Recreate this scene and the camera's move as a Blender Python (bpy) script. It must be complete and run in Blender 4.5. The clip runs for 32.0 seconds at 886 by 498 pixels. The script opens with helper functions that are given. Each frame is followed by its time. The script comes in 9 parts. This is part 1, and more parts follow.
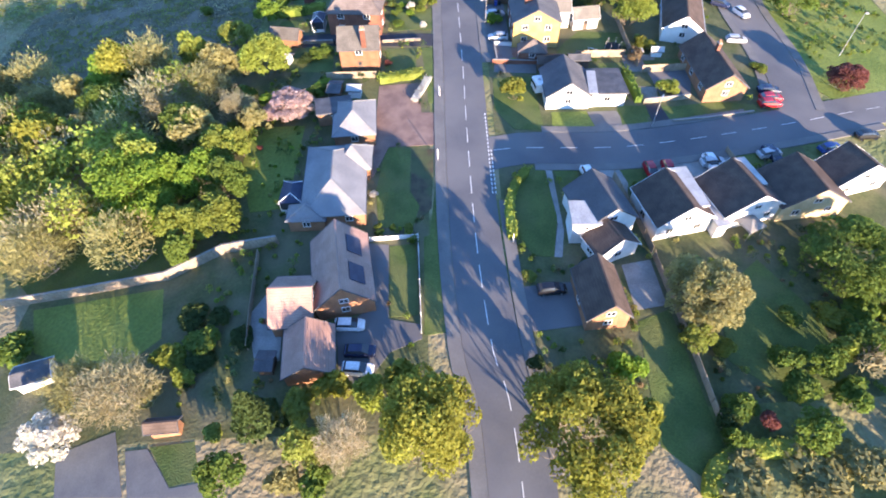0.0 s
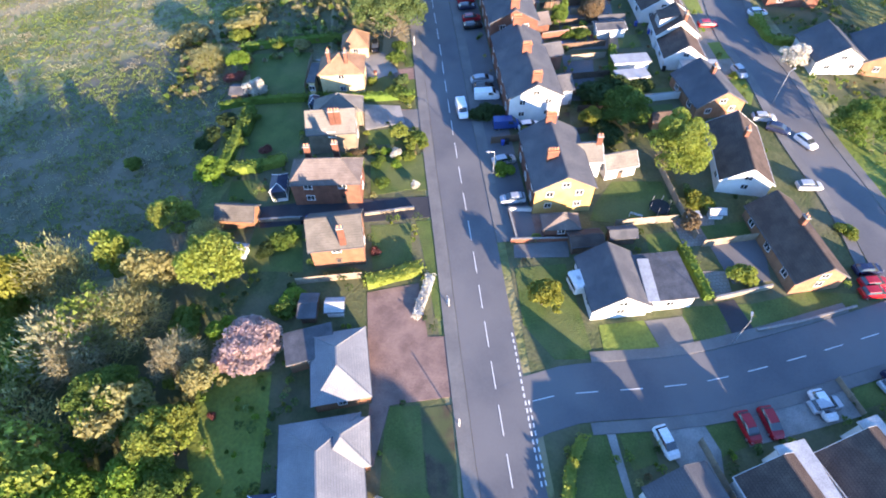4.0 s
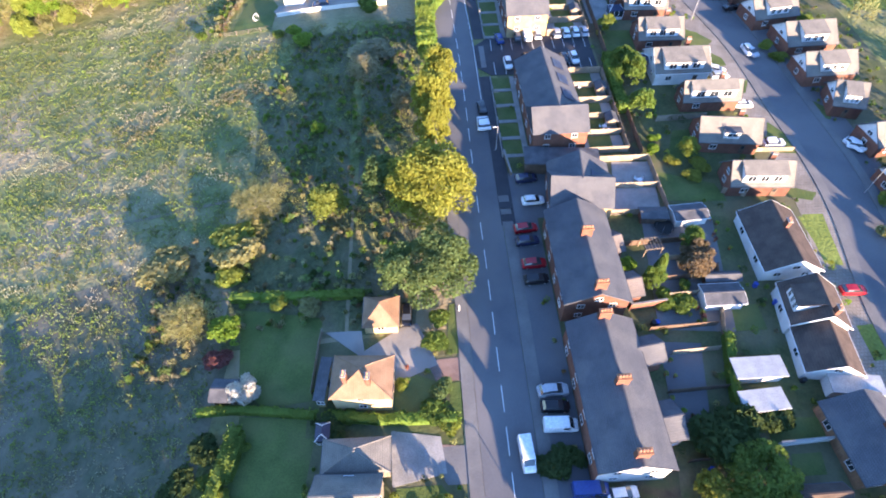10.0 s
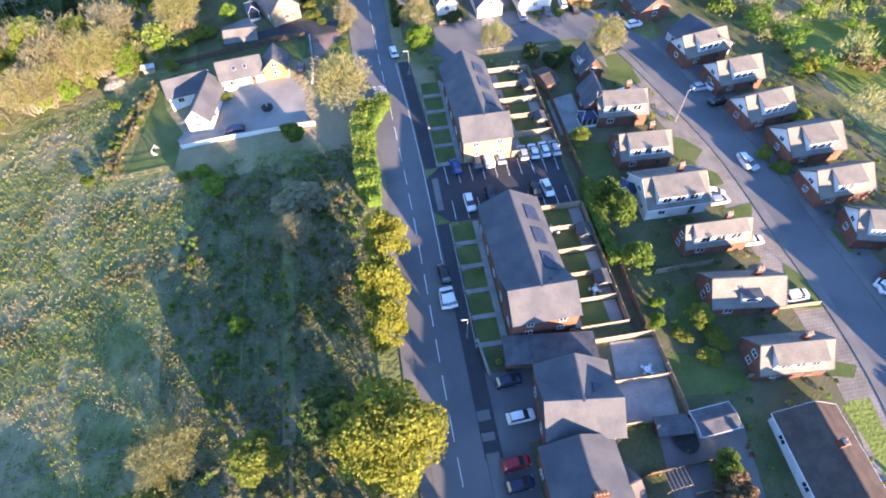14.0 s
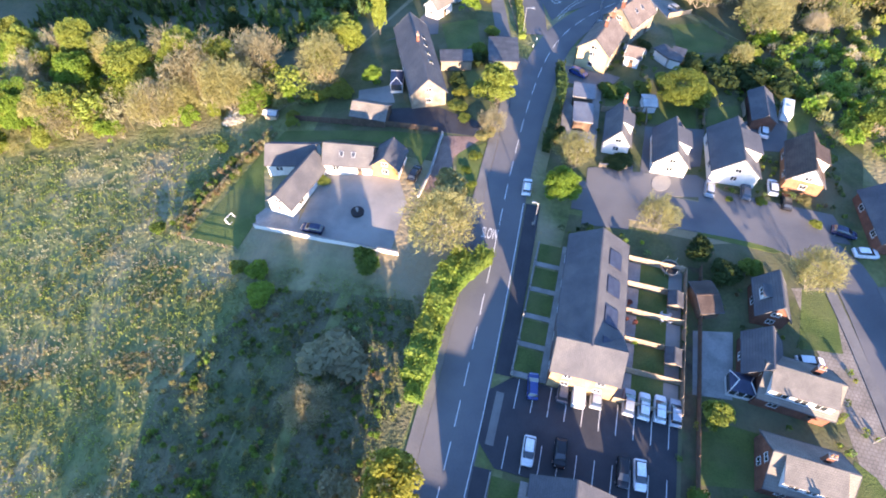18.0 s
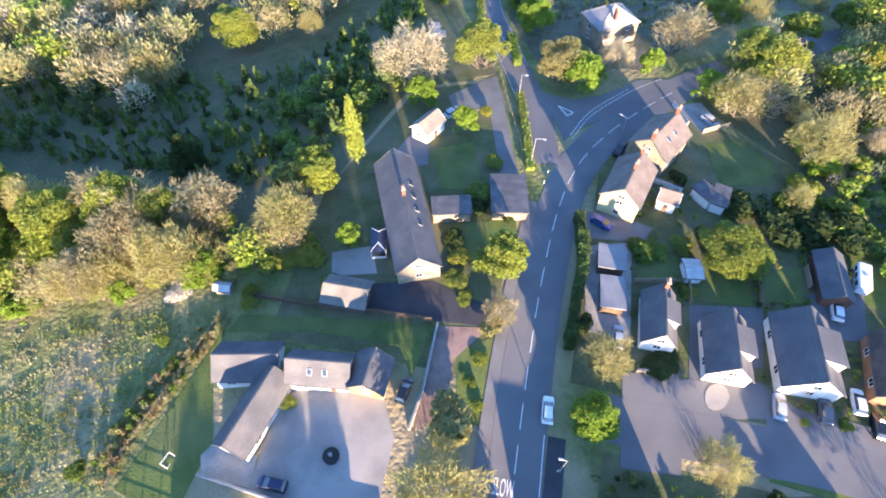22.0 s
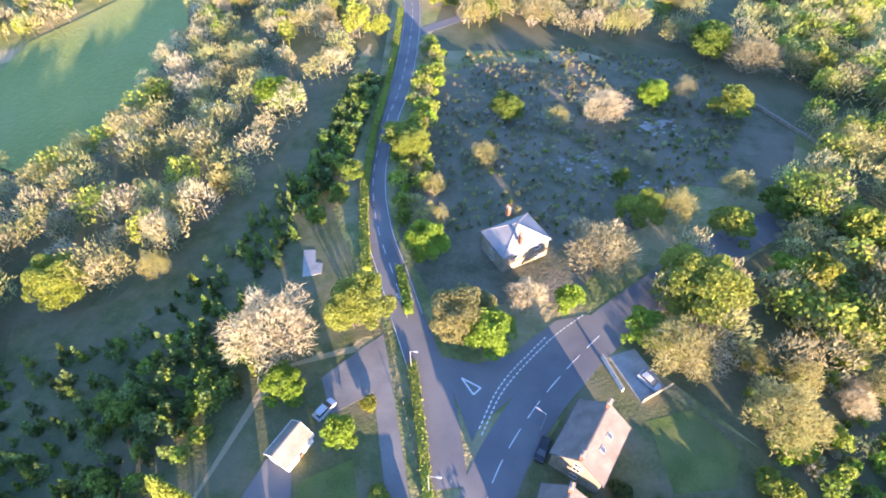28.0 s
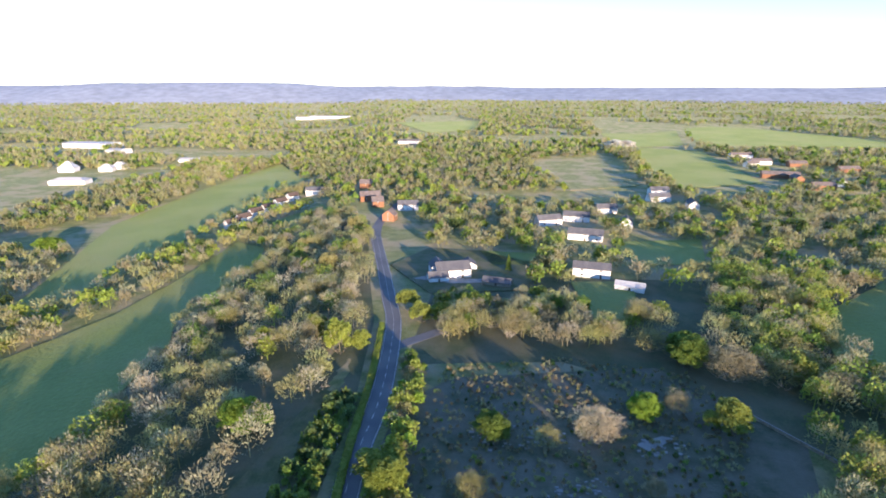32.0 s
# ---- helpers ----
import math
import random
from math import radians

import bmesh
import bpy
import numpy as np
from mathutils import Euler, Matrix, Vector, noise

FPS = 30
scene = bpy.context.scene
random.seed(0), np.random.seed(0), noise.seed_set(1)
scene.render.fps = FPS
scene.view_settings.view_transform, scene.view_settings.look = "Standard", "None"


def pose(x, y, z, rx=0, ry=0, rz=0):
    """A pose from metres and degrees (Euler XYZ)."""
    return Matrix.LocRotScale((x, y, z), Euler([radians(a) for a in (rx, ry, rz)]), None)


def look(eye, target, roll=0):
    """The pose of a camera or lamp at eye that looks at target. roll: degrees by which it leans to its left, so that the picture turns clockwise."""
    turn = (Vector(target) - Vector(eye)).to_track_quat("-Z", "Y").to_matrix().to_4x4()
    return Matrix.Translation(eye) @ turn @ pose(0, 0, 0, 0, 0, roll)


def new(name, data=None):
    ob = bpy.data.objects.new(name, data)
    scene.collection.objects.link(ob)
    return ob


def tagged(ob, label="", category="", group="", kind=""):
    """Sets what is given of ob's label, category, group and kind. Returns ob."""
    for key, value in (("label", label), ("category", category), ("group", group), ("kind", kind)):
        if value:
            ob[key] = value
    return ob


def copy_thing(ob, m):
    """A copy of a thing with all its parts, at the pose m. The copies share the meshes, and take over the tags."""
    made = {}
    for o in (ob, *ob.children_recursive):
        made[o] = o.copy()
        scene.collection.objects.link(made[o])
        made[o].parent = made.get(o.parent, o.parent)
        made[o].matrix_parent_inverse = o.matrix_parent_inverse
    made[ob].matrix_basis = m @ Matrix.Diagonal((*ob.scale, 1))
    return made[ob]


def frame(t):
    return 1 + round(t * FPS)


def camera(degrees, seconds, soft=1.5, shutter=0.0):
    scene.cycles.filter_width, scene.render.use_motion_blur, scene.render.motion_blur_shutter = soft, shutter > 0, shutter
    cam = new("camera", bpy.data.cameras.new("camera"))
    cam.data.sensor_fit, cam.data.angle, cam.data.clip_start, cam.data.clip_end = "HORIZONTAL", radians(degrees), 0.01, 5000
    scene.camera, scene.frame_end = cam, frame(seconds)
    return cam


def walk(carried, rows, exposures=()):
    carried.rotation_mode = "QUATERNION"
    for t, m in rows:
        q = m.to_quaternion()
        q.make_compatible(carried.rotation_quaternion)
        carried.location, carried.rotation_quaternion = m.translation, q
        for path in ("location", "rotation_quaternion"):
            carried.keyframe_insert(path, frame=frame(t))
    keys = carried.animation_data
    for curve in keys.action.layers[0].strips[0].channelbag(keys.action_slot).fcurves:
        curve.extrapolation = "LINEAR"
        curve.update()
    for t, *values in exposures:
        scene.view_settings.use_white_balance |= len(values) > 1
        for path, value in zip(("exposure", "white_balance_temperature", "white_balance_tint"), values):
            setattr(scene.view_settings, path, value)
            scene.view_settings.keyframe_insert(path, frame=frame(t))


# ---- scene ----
cam = camera(79.8, 32.0, soft=1.9)
METRES, EYE, TILT, LEAN, TURN = 310.0, 66.7, 3.0, -3.6, 4.7
ROWS = [
    (0.0, 0.0, 0.0, 0.0, -5.43, -53.75, 4.0),
    (0.5, 0.0005, 0.0191, 0.0008, -6.49, -53.92, 4.03),
    (1.0, 0.0008, 0.0386, 0.0019, -6.81, -54.1, 4.01),
    (1.5, 0.0008, 0.0579, 0.0028, -6.86, -54.22, 4.01),
    (2.0, 0.0001, 0.0772, 0.0038, -7.37, -54.42, 4.04),
    (2.5, -0.0006, 0.0961, 0.0046, -7.45, -54.53, 3.99),
    (3.0, -0.0013, 0.1154, 0.0058, -8.21, -54.68, 4.01),
    (3.5, -0.0012, 0.1342, 0.0076, -8.78, -54.79, 4.06),
    (5.5, 0.0074, 0.2097, 0.0201, -16.45, -55.84, 4.25),
    (6.0, 0.0109, 0.2277, 0.0221, -17.26, -56.04, 4.19),
    (6.5, 0.0138, 0.2457, 0.0238, -16.14, -56.14, 4.14),
    (7.0, 0.0159, 0.2631, 0.0253, -15.55, -56.2, 4.14),
    (7.5, 0.0165, 0.2801, 0.0271, -15.16, -56.25, 4.07),
    (8.0, 0.0175, 0.2962, 0.0283, -11.97, -56.0, 4.04),
    (8.5, 0.0177, 0.3126, 0.0304, -10.31, -56.0, 3.98),
    (9.0, 0.0176, 0.3281, 0.0329, -9.68, -56.01, 4.01),
    (9.5, 0.016, 0.3431, 0.036, -8.89, -55.96, 3.96),
    (10.0, 0.0143, 0.3586, 0.0398, -8.04, -56.07, 3.92),
    (10.5, 0.0131, 0.3744, 0.0428, -7.96, -56.11, 3.91),
    (11.0, 0.0124, 0.3908, 0.0456, -7.7, -56.14, 3.88),
    (11.5, 0.0132, 0.4076, 0.0466, -7.74, -56.25, 3.78),
    (12.0, 0.0155, 0.4246, 0.0468, -9.53, -56.45, 3.73),
    (12.5, 0.0197, 0.441, 0.0462, -11.55, -56.57, 3.72),
    (13.0, 0.0254, 0.4581, 0.0452, -13.68, -56.77, 3.63),
    (13.5, 0.0327, 0.4752, 0.0452, -14.75, -56.99, 3.55),
    (15.5, 0.0681, 0.5426, 0.0422, -7.26, -56.75, 3.74),
    (16.0, 0.074, 0.56, 0.0426, -1.85, -56.54, 3.62),
    (16.5, 0.0785, 0.5765, 0.0425, 2.19, -56.29, 3.59),
    (17.0, 0.0806, 0.5927, 0.0427, 5.79, -56.11, 3.54),
    (17.5, 0.081, 0.608, 0.0423, 9.35, -55.89, 3.48),
    (18.0, 0.08, 0.6238, 0.0416, 10.52, -55.84, 3.51),
    (18.5, 0.0769, 0.6404, 0.0416, 9.54, -56.1, 3.46),
    (19.0, 0.0733, 0.6571, 0.0411, 10.06, -56.18, 3.47),
    (19.5, 0.0687, 0.6751, 0.0414, 11.01, -56.34, 3.47),
    (20.0, 0.0655, 0.6918, 0.0411, 12.07, -56.28, 3.58),
    (20.5, 0.062, 0.7088, 0.0414, 11.92, -56.38, 3.64),
    (21.0, 0.0583, 0.726, 0.0431, 9.99, -56.61, 3.6),
    (21.5, 0.0559, 0.7447, 0.0458, 9.32, -56.77, 3.59),
    (22.0, 0.054, 0.7635, 0.0493, 8.87, -56.83, 3.6),
    (22.5, 0.0534, 0.782, 0.0517, 7.91, -56.91, 3.62),
    (23.0, 0.0542, 0.8004, 0.054, 6.33, -57.06, 3.57),
    (23.5, 0.0558, 0.8186, 0.0558, 5.36, -57.13, 3.53),
    (24.0, 0.0587, 0.8362, 0.0575, 4.66, -57.19, 3.55),
    (24.5, 0.0627, 0.8534, 0.0585, 4.14, -57.25, 3.57),
    (25.0, 0.0664, 0.8689, 0.0592, 3.66, -57.22, 3.56),
    (25.5, 0.07, 0.883, 0.0599, 3.23, -57.26, 3.58),
    (27.5, 0.0817, 0.9255, 0.0613, 1.23, -54.6, 3.61),
    (28.0, 0.0836, 0.9339, 0.0616, 1.04, -50.95, 3.58),
    (28.5, 0.0855, 0.9411, 0.0617, 0.81, -47.08, 3.6),
    (29.0, 0.0864, 0.9471, 0.062, 0.42, -43.25, 3.51),
    (29.5, 0.0873, 0.9524, 0.0621, 0.08, -39.61, 3.53),
    (30.0, 0.0881, 0.9574, 0.062, -0.24, -35.78, 3.56),
    (30.5, 0.0883, 0.9623, 0.0625, -0.5, -31.97, 3.53),
    (31.0, 0.0876, 0.9664, 0.0625, -0.74, -28.09, 3.47),
    (31.5, 0.087, 0.9704, 0.0625, -0.9, -24.15, 3.45),
    (32.0, 0.0864, 0.9736, 0.0621, -1.01, -20.3, 3.48),
]
walk(cam, [(t, pose(0, 0, EYE, TILT, LEAN, TURN) @ pose(METRES * x, METRES * y, METRES * z, 90 + pitch, roll, yaw)) for t, x, y, z, yaw, pitch, roll in ROWS],
     exposures=((0.0, 2.84, 6950, 24), (3.0, 2.87, 6950, 24), (6.0, 2.93, 7050, 24), (10.0, 3.02, 7100, 26), (16.0, 3.00, 7250, 28), (22.0, 3.12, 7250, 25), (26.0, 3.44, 7450, 31), (29.0, 3.28, 7700, 30), (31.0, 2.58, 7300, 29), (32.0, 2.18, 6850, 24)))

# ---- light: low evening sun over a clear sky ----
SUN_SIDE, SUN_HEIGHT = 27.0, 8.7          # degrees: bearing of the shadows west of +y, and elevation
world = bpy.data.worlds.new("sky")
scene.world = world
world.use_nodes = True
wn = world.node_tree
sky = wn.nodes.new("ShaderNodeTexSky")
sky.sky_type, sky.sun_disc = "NISHITA", False
sky.sun_elevation, sky.sun_rotation = radians(SUN_HEIGHT), radians(180 - SUN_SIDE)
sky.air_density, sky.dust_density, sky.ozone_density = 1.0, 0.0, 5.0
wn.nodes["Background"].inputs["Strength"].default_value = 0.15
wn.links.new(sky.outputs[0], wn.nodes["Background"].inputs["Color"])
sun = new("sun", bpy.data.lights.new("sun", "SUN"))
sun.data.energy, sun.data.angle, sun.data.color = 3.65, radians(0.5), (1.0, 0.845, 0.63)
to_sun = Vector((math.sin(radians(SUN_SIDE)) * math.cos(radians(SUN_HEIGHT)), -math.cos(radians(SUN_SIDE)) * math.cos(radians(SUN_HEIGHT)), math.sin(radians(SUN_HEIGHT))))
sun.matrix_world = look(to_sun * 400, (0, 0, 0))

# ---- materials ----
MATS = {}


def rgb(c):
    return (*c, 1.0)


def surface(name, dark, light, scale=1.0, fine=12.0, rough=0.85, bump=0.3, metal=0.0, third=None, third_scale=0.05, third_amount=0.5, spec=0.3, island=0.0, each=0.0, through_light=0.0, courses=None, depth=0.05, speck=0.62, nap=0.0):
    """A material with variation at a coarse and a fine scale, in metres of the object."""
    m = bpy.data.materials.new(name)
    m.use_nodes = True
    t, n = m.node_tree, m.node_tree.nodes
    bs = n["Principled BSDF"]
    co = n.new("ShaderNodeTexCoord")
    def noise_tex(s, detail):
        k = n.new("ShaderNodeTexNoise")
        k.inputs["Scale"].default_value, k.inputs["Detail"].default_value = s, detail
        t.links.new(co.outputs["Object"], k.inputs["Vector"])
        return k.outputs["Fac"]
    def mix(fac, a, b, mode="MIX"):
        k = n.new("ShaderNodeMix")
        k.data_type, k.blend_type = "RGBA", mode
        for sock, v in ((k.inputs[0], fac), (k.inputs[6], a), (k.inputs[7], b)):
            if isinstance(v, bpy.types.NodeSocket):
                t.links.new(v, sock)
            else:
                sock.default_value = v
        return k.outputs[2]
    def ramp(fac, lo, hi):
        k = n.new("ShaderNodeMapRange")
        k.inputs[1].default_value, k.inputs[2].default_value = lo, hi
        t.links.new(fac, k.inputs[0])
        return k.outputs[0]
    coarse, small = noise_tex(scale, 4), noise_tex(fine, 3)
    colour = mix(ramp(coarse, 0.35, 0.65), rgb(dark), rgb(light))
    colour = mix(ramp(small, 0.25, 0.75), colour, mix(1.0, colour, rgb((speck, speck, speck)), "MULTIPLY"))
    if third:
        big = noise_tex(third_scale, 3)
        k = n.new("ShaderNodeMath")
        k.operation = "MULTIPLY"
        t.links.new(ramp(big, 0.45, 0.6), k.inputs[0])
        k.inputs[1].default_value = third_amount
        colour = mix(k.outputs[0], colour, rgb(third))
    relief = small
    if courses:
        br = n.new("ShaderNodeTexBrick")
        br.inputs["Scale"].default_value = 1.0
        br.inputs["Brick Width"].default_value, br.inputs["Row Height"].default_value = courses
        br.inputs["Mortar Size"].default_value, br.inputs["Mortar Smooth"].default_value = courses[1] * 0.09, 0.3
        br.inputs["Color1"].default_value, br.inputs["Color2"].default_value, br.inputs["Mortar"].default_value = (1, 1, 1, 1), (0.88, 0.88, 0.88, 1), (0.62, 0.62, 0.62, 1)
        t.links.new(co.outputs["Object"], br.inputs["Vector"])
        colour = mix(1.0, colour, br.outputs["Color"], "MULTIPLY")
        relief = br.outputs["Color"]
    for amount, node, sock in ((island, "ShaderNodeNewGeometry", "Random Per Island"), (each, "ShaderNodeObjectInfo", "Random")):
        if amount:
            g = n.new(node)
            k = n.new("ShaderNodeMapRange")
            k.inputs[3].default_value, k.inputs[4].default_value = 1 - amount, 1 + amount
            t.links.new(g.outputs[sock], k.inputs[0])
            v = n.new("ShaderNodeCombineColor")
            for i in range(3):
                t.links.new(k.outputs[0], v.inputs[i])
            colour = mix(1.0, colour, v.outputs[0], "MULTIPLY")
    t.links.new(colour, bs.inputs["Base Color"])
    bs.inputs["Roughness"].default_value, bs.inputs["Metallic"].default_value, bs.inputs["Specular IOR Level"].default_value = rough, metal, spec
    if nap:
        bs.inputs["Sheen Weight"].default_value, bs.inputs["Sheen Roughness"].default_value, bs.inputs["Sheen Tint"].default_value = nap, 0.5, rgb(tuple(min(1, 3.2 * v) for v in light))
    if bump:
        b = n.new("ShaderNodeBump")
        b.inputs["Strength"].default_value, b.inputs["Distance"].default_value = bump, depth
        t.links.new(relief, b.inputs["Height"])
        t.links.new(b.outputs[0], bs.inputs["Normal"])
    if through_light:
        tr = n.new("ShaderNodeBsdfTranslucent")
        t.links.new(colour, tr.inputs["Color"])
        ms = n.new("ShaderNodeMixShader")
        ms.inputs[0].default_value = through_light
        t.links.new(bs.outputs[0], ms.inputs[1])
        t.links.new(tr.outputs[0], ms.inputs[2])
        t.links.new(ms.outputs[0], n["Material Output"].inputs["Surface"])
    MATS[name] = m
    return m


surface("meadow", (0.10, 0.13, 0.04), (0.20, 0.205, 0.08), 0.16, 1.1, third=(0.27, 0.205, 0.135), third_scale=0.04, third_amount=0.75, bump=0.9, depth=0.4, nap=0.1)
surface("lawn", (0.062, 0.10, 0.022), (0.105, 0.145, 0.035), 0.22, 4.0, bump=0.8, depth=0.12, third=(0.125, 0.125, 0.05), third_scale=0.15, third_amount=0.4)
surface("scrub", (0.075, 0.085, 0.042), (0.135, 0.125, 0.08), 0.25, 1.5, third=(0.17, 0.14, 0.105), third_scale=0.07, bump=0.6, depth=0.3)
surface("woodland", (0.058, 0.08, 0.034), (0.105, 0.11, 0.052), 0.12, 1.2, bump=0.4, depth=0.25, third=(0.13, 0.11, 0.07), third_scale=0.05, third_amount=0.5)
surface("bramble", (0.068, 0.088, 0.036), (0.135, 0.14, 0.062), 0.35, 1.8, third=(0.155, 0.13, 0.085), third_scale=0.1, bump=1.0, depth=0.5)
# far hills: the haze of distance is mixed into this pale blue
surface("hazed_hill", (0.27, 0.30, 0.34), (0.32, 0.35, 0.39), 0.004, 0.02, bump=0.0)
surface("park_grass", (0.125, 0.175, 0.03), (0.185, 0.23, 0.048), 0.12, 2.0, bump=0.8, depth=0.2)
surface("pasture", (0.13, 0.17, 0.038), (0.18, 0.21, 0.055), 0.02, 0.6, bump=1.0, depth=0.5, third=(0.20, 0.195, 0.075), third_scale=0.012, third_amount=0.6, speck=0.8, nap=0.12)
surface("soil", (0.06, 0.045, 0.03), (0.11, 0.09, 0.05), 0.5, 6.0, third=(0.06, 0.10, 0.03), third_scale=0.3)
surface("asphalt", (0.092, 0.093, 0.10), (0.118, 0.118, 0.122), 0.12, 3.0, rough=0.78, third=(0.145, 0.14, 0.138), third_scale=0.07, third_amount=0.6, bump=0.1, speck=0.88)
surface("new_asphalt", (0.035, 0.036, 0.042), (0.05, 0.05, 0.056), 0.3, 8.0, rough=0.75, bump=0.15)
surface("pavement", (0.125, 0.122, 0.12), (0.165, 0.16, 0.152), 0.3, 4.0, bump=0.15, speck=0.82)
surface("concrete", (0.23, 0.225, 0.21), (0.33, 0.315, 0.295), 0.4, 6.0, bump=0.2)
surface("block_paving", (0.20, 0.13, 0.11), (0.30, 0.20, 0.165), 0.4, 7.0, bump=0.2, courses=(0.4, 0.2))
surface("buff_brick", (0.36, 0.24, 0.12), (0.46, 0.32, 0.17), 0.8, 9.0, courses=(0.45, 0.15), bump=0.1, depth=0.01, speck=0.8)
surface("dry_earth", (0.16, 0.13, 0.085), (0.22, 0.185, 0.125), 0.6, 3.0, third=(0.12, 0.13, 0.05), third_scale=0.3, bump=0.4, depth=0.1)
surface("drive_slabs", (0.20, 0.175, 0.145), (0.29, 0.255, 0.215), 0.35, 4.0, bump=0.2, courses=(0.6, 0.6), speck=0.8)
surface("gravel", (0.20, 0.19, 0.175), (0.27, 0.255, 0.23), 0.25, 6.0, bump=0.4, speck=0.75, third=(0.31, 0.28, 0.25), third_scale=0.12, third_amount=0.5)
surface("road_paint", (0.62, 0.62, 0.60), (0.75, 0.75, 0.72), 1.5, 10.0, rough=0.6, bump=0.1)
surface("slate", (0.09, 0.092, 0.103), (0.116, 0.117, 0.126), 0.3, 5.0, rough=0.8, spec=0.12, courses=(0.35, 0.28), bump=0.1, depth=0.01, third=(0.135, 0.132, 0.13), third_scale=0.25, third_amount=0.5, speck=0.86)
surface("tile_brown", (0.085, 0.062, 0.052), (0.125, 0.092, 0.076), 0.5, 6.0, rough=0.8, courses=(0.3, 0.3), bump=0.12, depth=0.01, spec=0.1, speck=0.8)
surface("tile_grey", (0.165, 0.152, 0.135), (0.225, 0.205, 0.18), 0.4, 5.0, rough=0.85, courses=(0.3, 0.3), bump=0.12, depth=0.01, spec=0.1, speck=0.82)
surface("tile_dun", (0.105, 0.097, 0.088), (0.148, 0.136, 0.122), 0.4, 5.0, rough=0.85, courses=(0.3, 0.3), bump=0.12, depth=0.01, spec=0.1, speck=0.8)
surface("tile_orange", (0.30, 0.155, 0.11), (0.39, 0.215, 0.155), 0.5, 6.0, rough=0.85, courses=(0.3, 0.3), bump=0.12, depth=0.01, spec=0.1, speck=0.8)
surface("tile_rose", (0.34, 0.205, 0.165), (0.43, 0.27, 0.22), 0.4, 5.0, rough=0.85, courses=(0.3, 0.3), bump=0.12, depth=0.01, spec=0.1, speck=0.82)
surface("tile_tan", (0.25, 0.15, 0.095), (0.33, 0.205, 0.135), 0.4, 5.0, rough=0.85, courses=(0.3, 0.3), bump=0.12, depth=0.01, spec=0.1, speck=0.8)
surface("tile_mauve", (0.135, 0.112, 0.105), (0.19, 0.16, 0.148), 0.5, 6.0, rough=0.85, courses=(0.3, 0.3), bump=0.12, depth=0.01, spec=0.1, speck=0.8)
surface("tile_pale", (0.195, 0.20, 0.215), (0.255, 0.26, 0.27), 0.3, 5.0, rough=0.7, courses=(0.3, 0.3), bump=0.1, depth=0.01, spec=0.15, speck=0.85)
surface("rough_lawn", (0.068, 0.088, 0.03), (0.115, 0.12, 0.05), 0.3, 2.2, third=(0.14, 0.12, 0.078), third_scale=0.12, bump=0.5, depth=0.2)
surface("roofing_felt", (0.07, 0.073, 0.08), (0.12, 0.12, 0.127), 0.6, 6.0, rough=0.8)
surface("pale_roofing", (0.38, 0.38, 0.375), (0.50, 0.495, 0.48), 0.6, 6.0, rough=0.7)
surface("red_brick", (0.19, 0.075, 0.05), (0.27, 0.11, 0.07), 0.8, 9.0, courses=(0.45, 0.15), bump=0.1, depth=0.01)
surface("orange_brick", (0.30, 0.14, 0.075), (0.38, 0.19, 0.105), 0.8, 9.0, courses=(0.45, 0.15), bump=0.1, depth=0.01)
surface("white_render", (0.52, 0.515, 0.49), (0.63, 0.62, 0.595), 0.5, 8.0, bump=0.1, speck=0.85)
surface("cream_render", (0.5, 0.38, 0.2), (0.6, 0.47, 0.27), 0.5, 8.0, bump=0.1)
surface("yellow_render", (0.45, 0.28, 0.09), (0.54, 0.35, 0.13), 0.5, 8.0, bump=0.1)
surface("stone", (0.25, 0.2, 0.14), (0.36, 0.29, 0.21), 0.8, 6.0, courses=(0.6, 0.3), bump=0.5)
surface("fence_wood", (0.25, 0.195, 0.135), (0.36, 0.285, 0.205), 0.8, 9.0, each=0.15)
surface("dark_wood", (0.10, 0.065, 0.045), (0.17, 0.11, 0.075), 0.8, 9.0)
surface("white_plastic", (0.66, 0.66, 0.65), (0.76, 0.76, 0.75), 2.0, 12.0, rough=0.4, bump=0.05)
surface("galvanised", (0.42, 0.43, 0.44), (0.52, 0.53, 0.54), 2.0, 12.0, rough=0.45, metal=0.6, bump=0.05)
surface("rubber", (0.02, 0.02, 0.02), (0.035, 0.035, 0.035), 3.0, 20.0, rough=0.85)
surface("bark", (0.13, 0.105, 0.08), (0.22, 0.185, 0.14), 1.0, 12.0, bump=0.8)
surface("pale_bark", (0.30, 0.26, 0.20), (0.42, 0.37, 0.29), 1.0, 12.0, bump=0.6)
surface("ceramic", (0.50, 0.22, 0.12), (0.62, 0.32, 0.18), 1.0, 12.0)
surface("solar", (0.03, 0.04, 0.075), (0.045, 0.06, 0.10), 1.0, 8.0, rough=0.5, spec=0.2, bump=0.0)
surface("blue_plastic", (0.02, 0.06, 0.30), (0.03, 0.09, 0.40), 1.0, 8.0, rough=0.4)
surface("sign_red", (0.5, 0.02, 0.02), (0.6, 0.03, 0.03), 1.0, 8.0, rough=0.4)
for name, c, paint_rough in (("white", (0.78, 0.78, 0.78), 0.25), ("silver", (0.40, 0.42, 0.45), 0.3), ("black", (0.012, 0.012, 0.015), 0.2), ("blue", (0.02, 0.06, 0.22), 0.22), ("red", (0.42, 0.012, 0.02), 0.22), ("grey", (0.11, 0.12, 0.14), 0.25), ("navy", (0.015, 0.022, 0.06), 0.22)):
    surface("paint_" + name, c, tuple(min(1, v * 1.08) for v in c), 1.0, 5.0, rough=paint_rough, spec=0.6, bump=0.0)
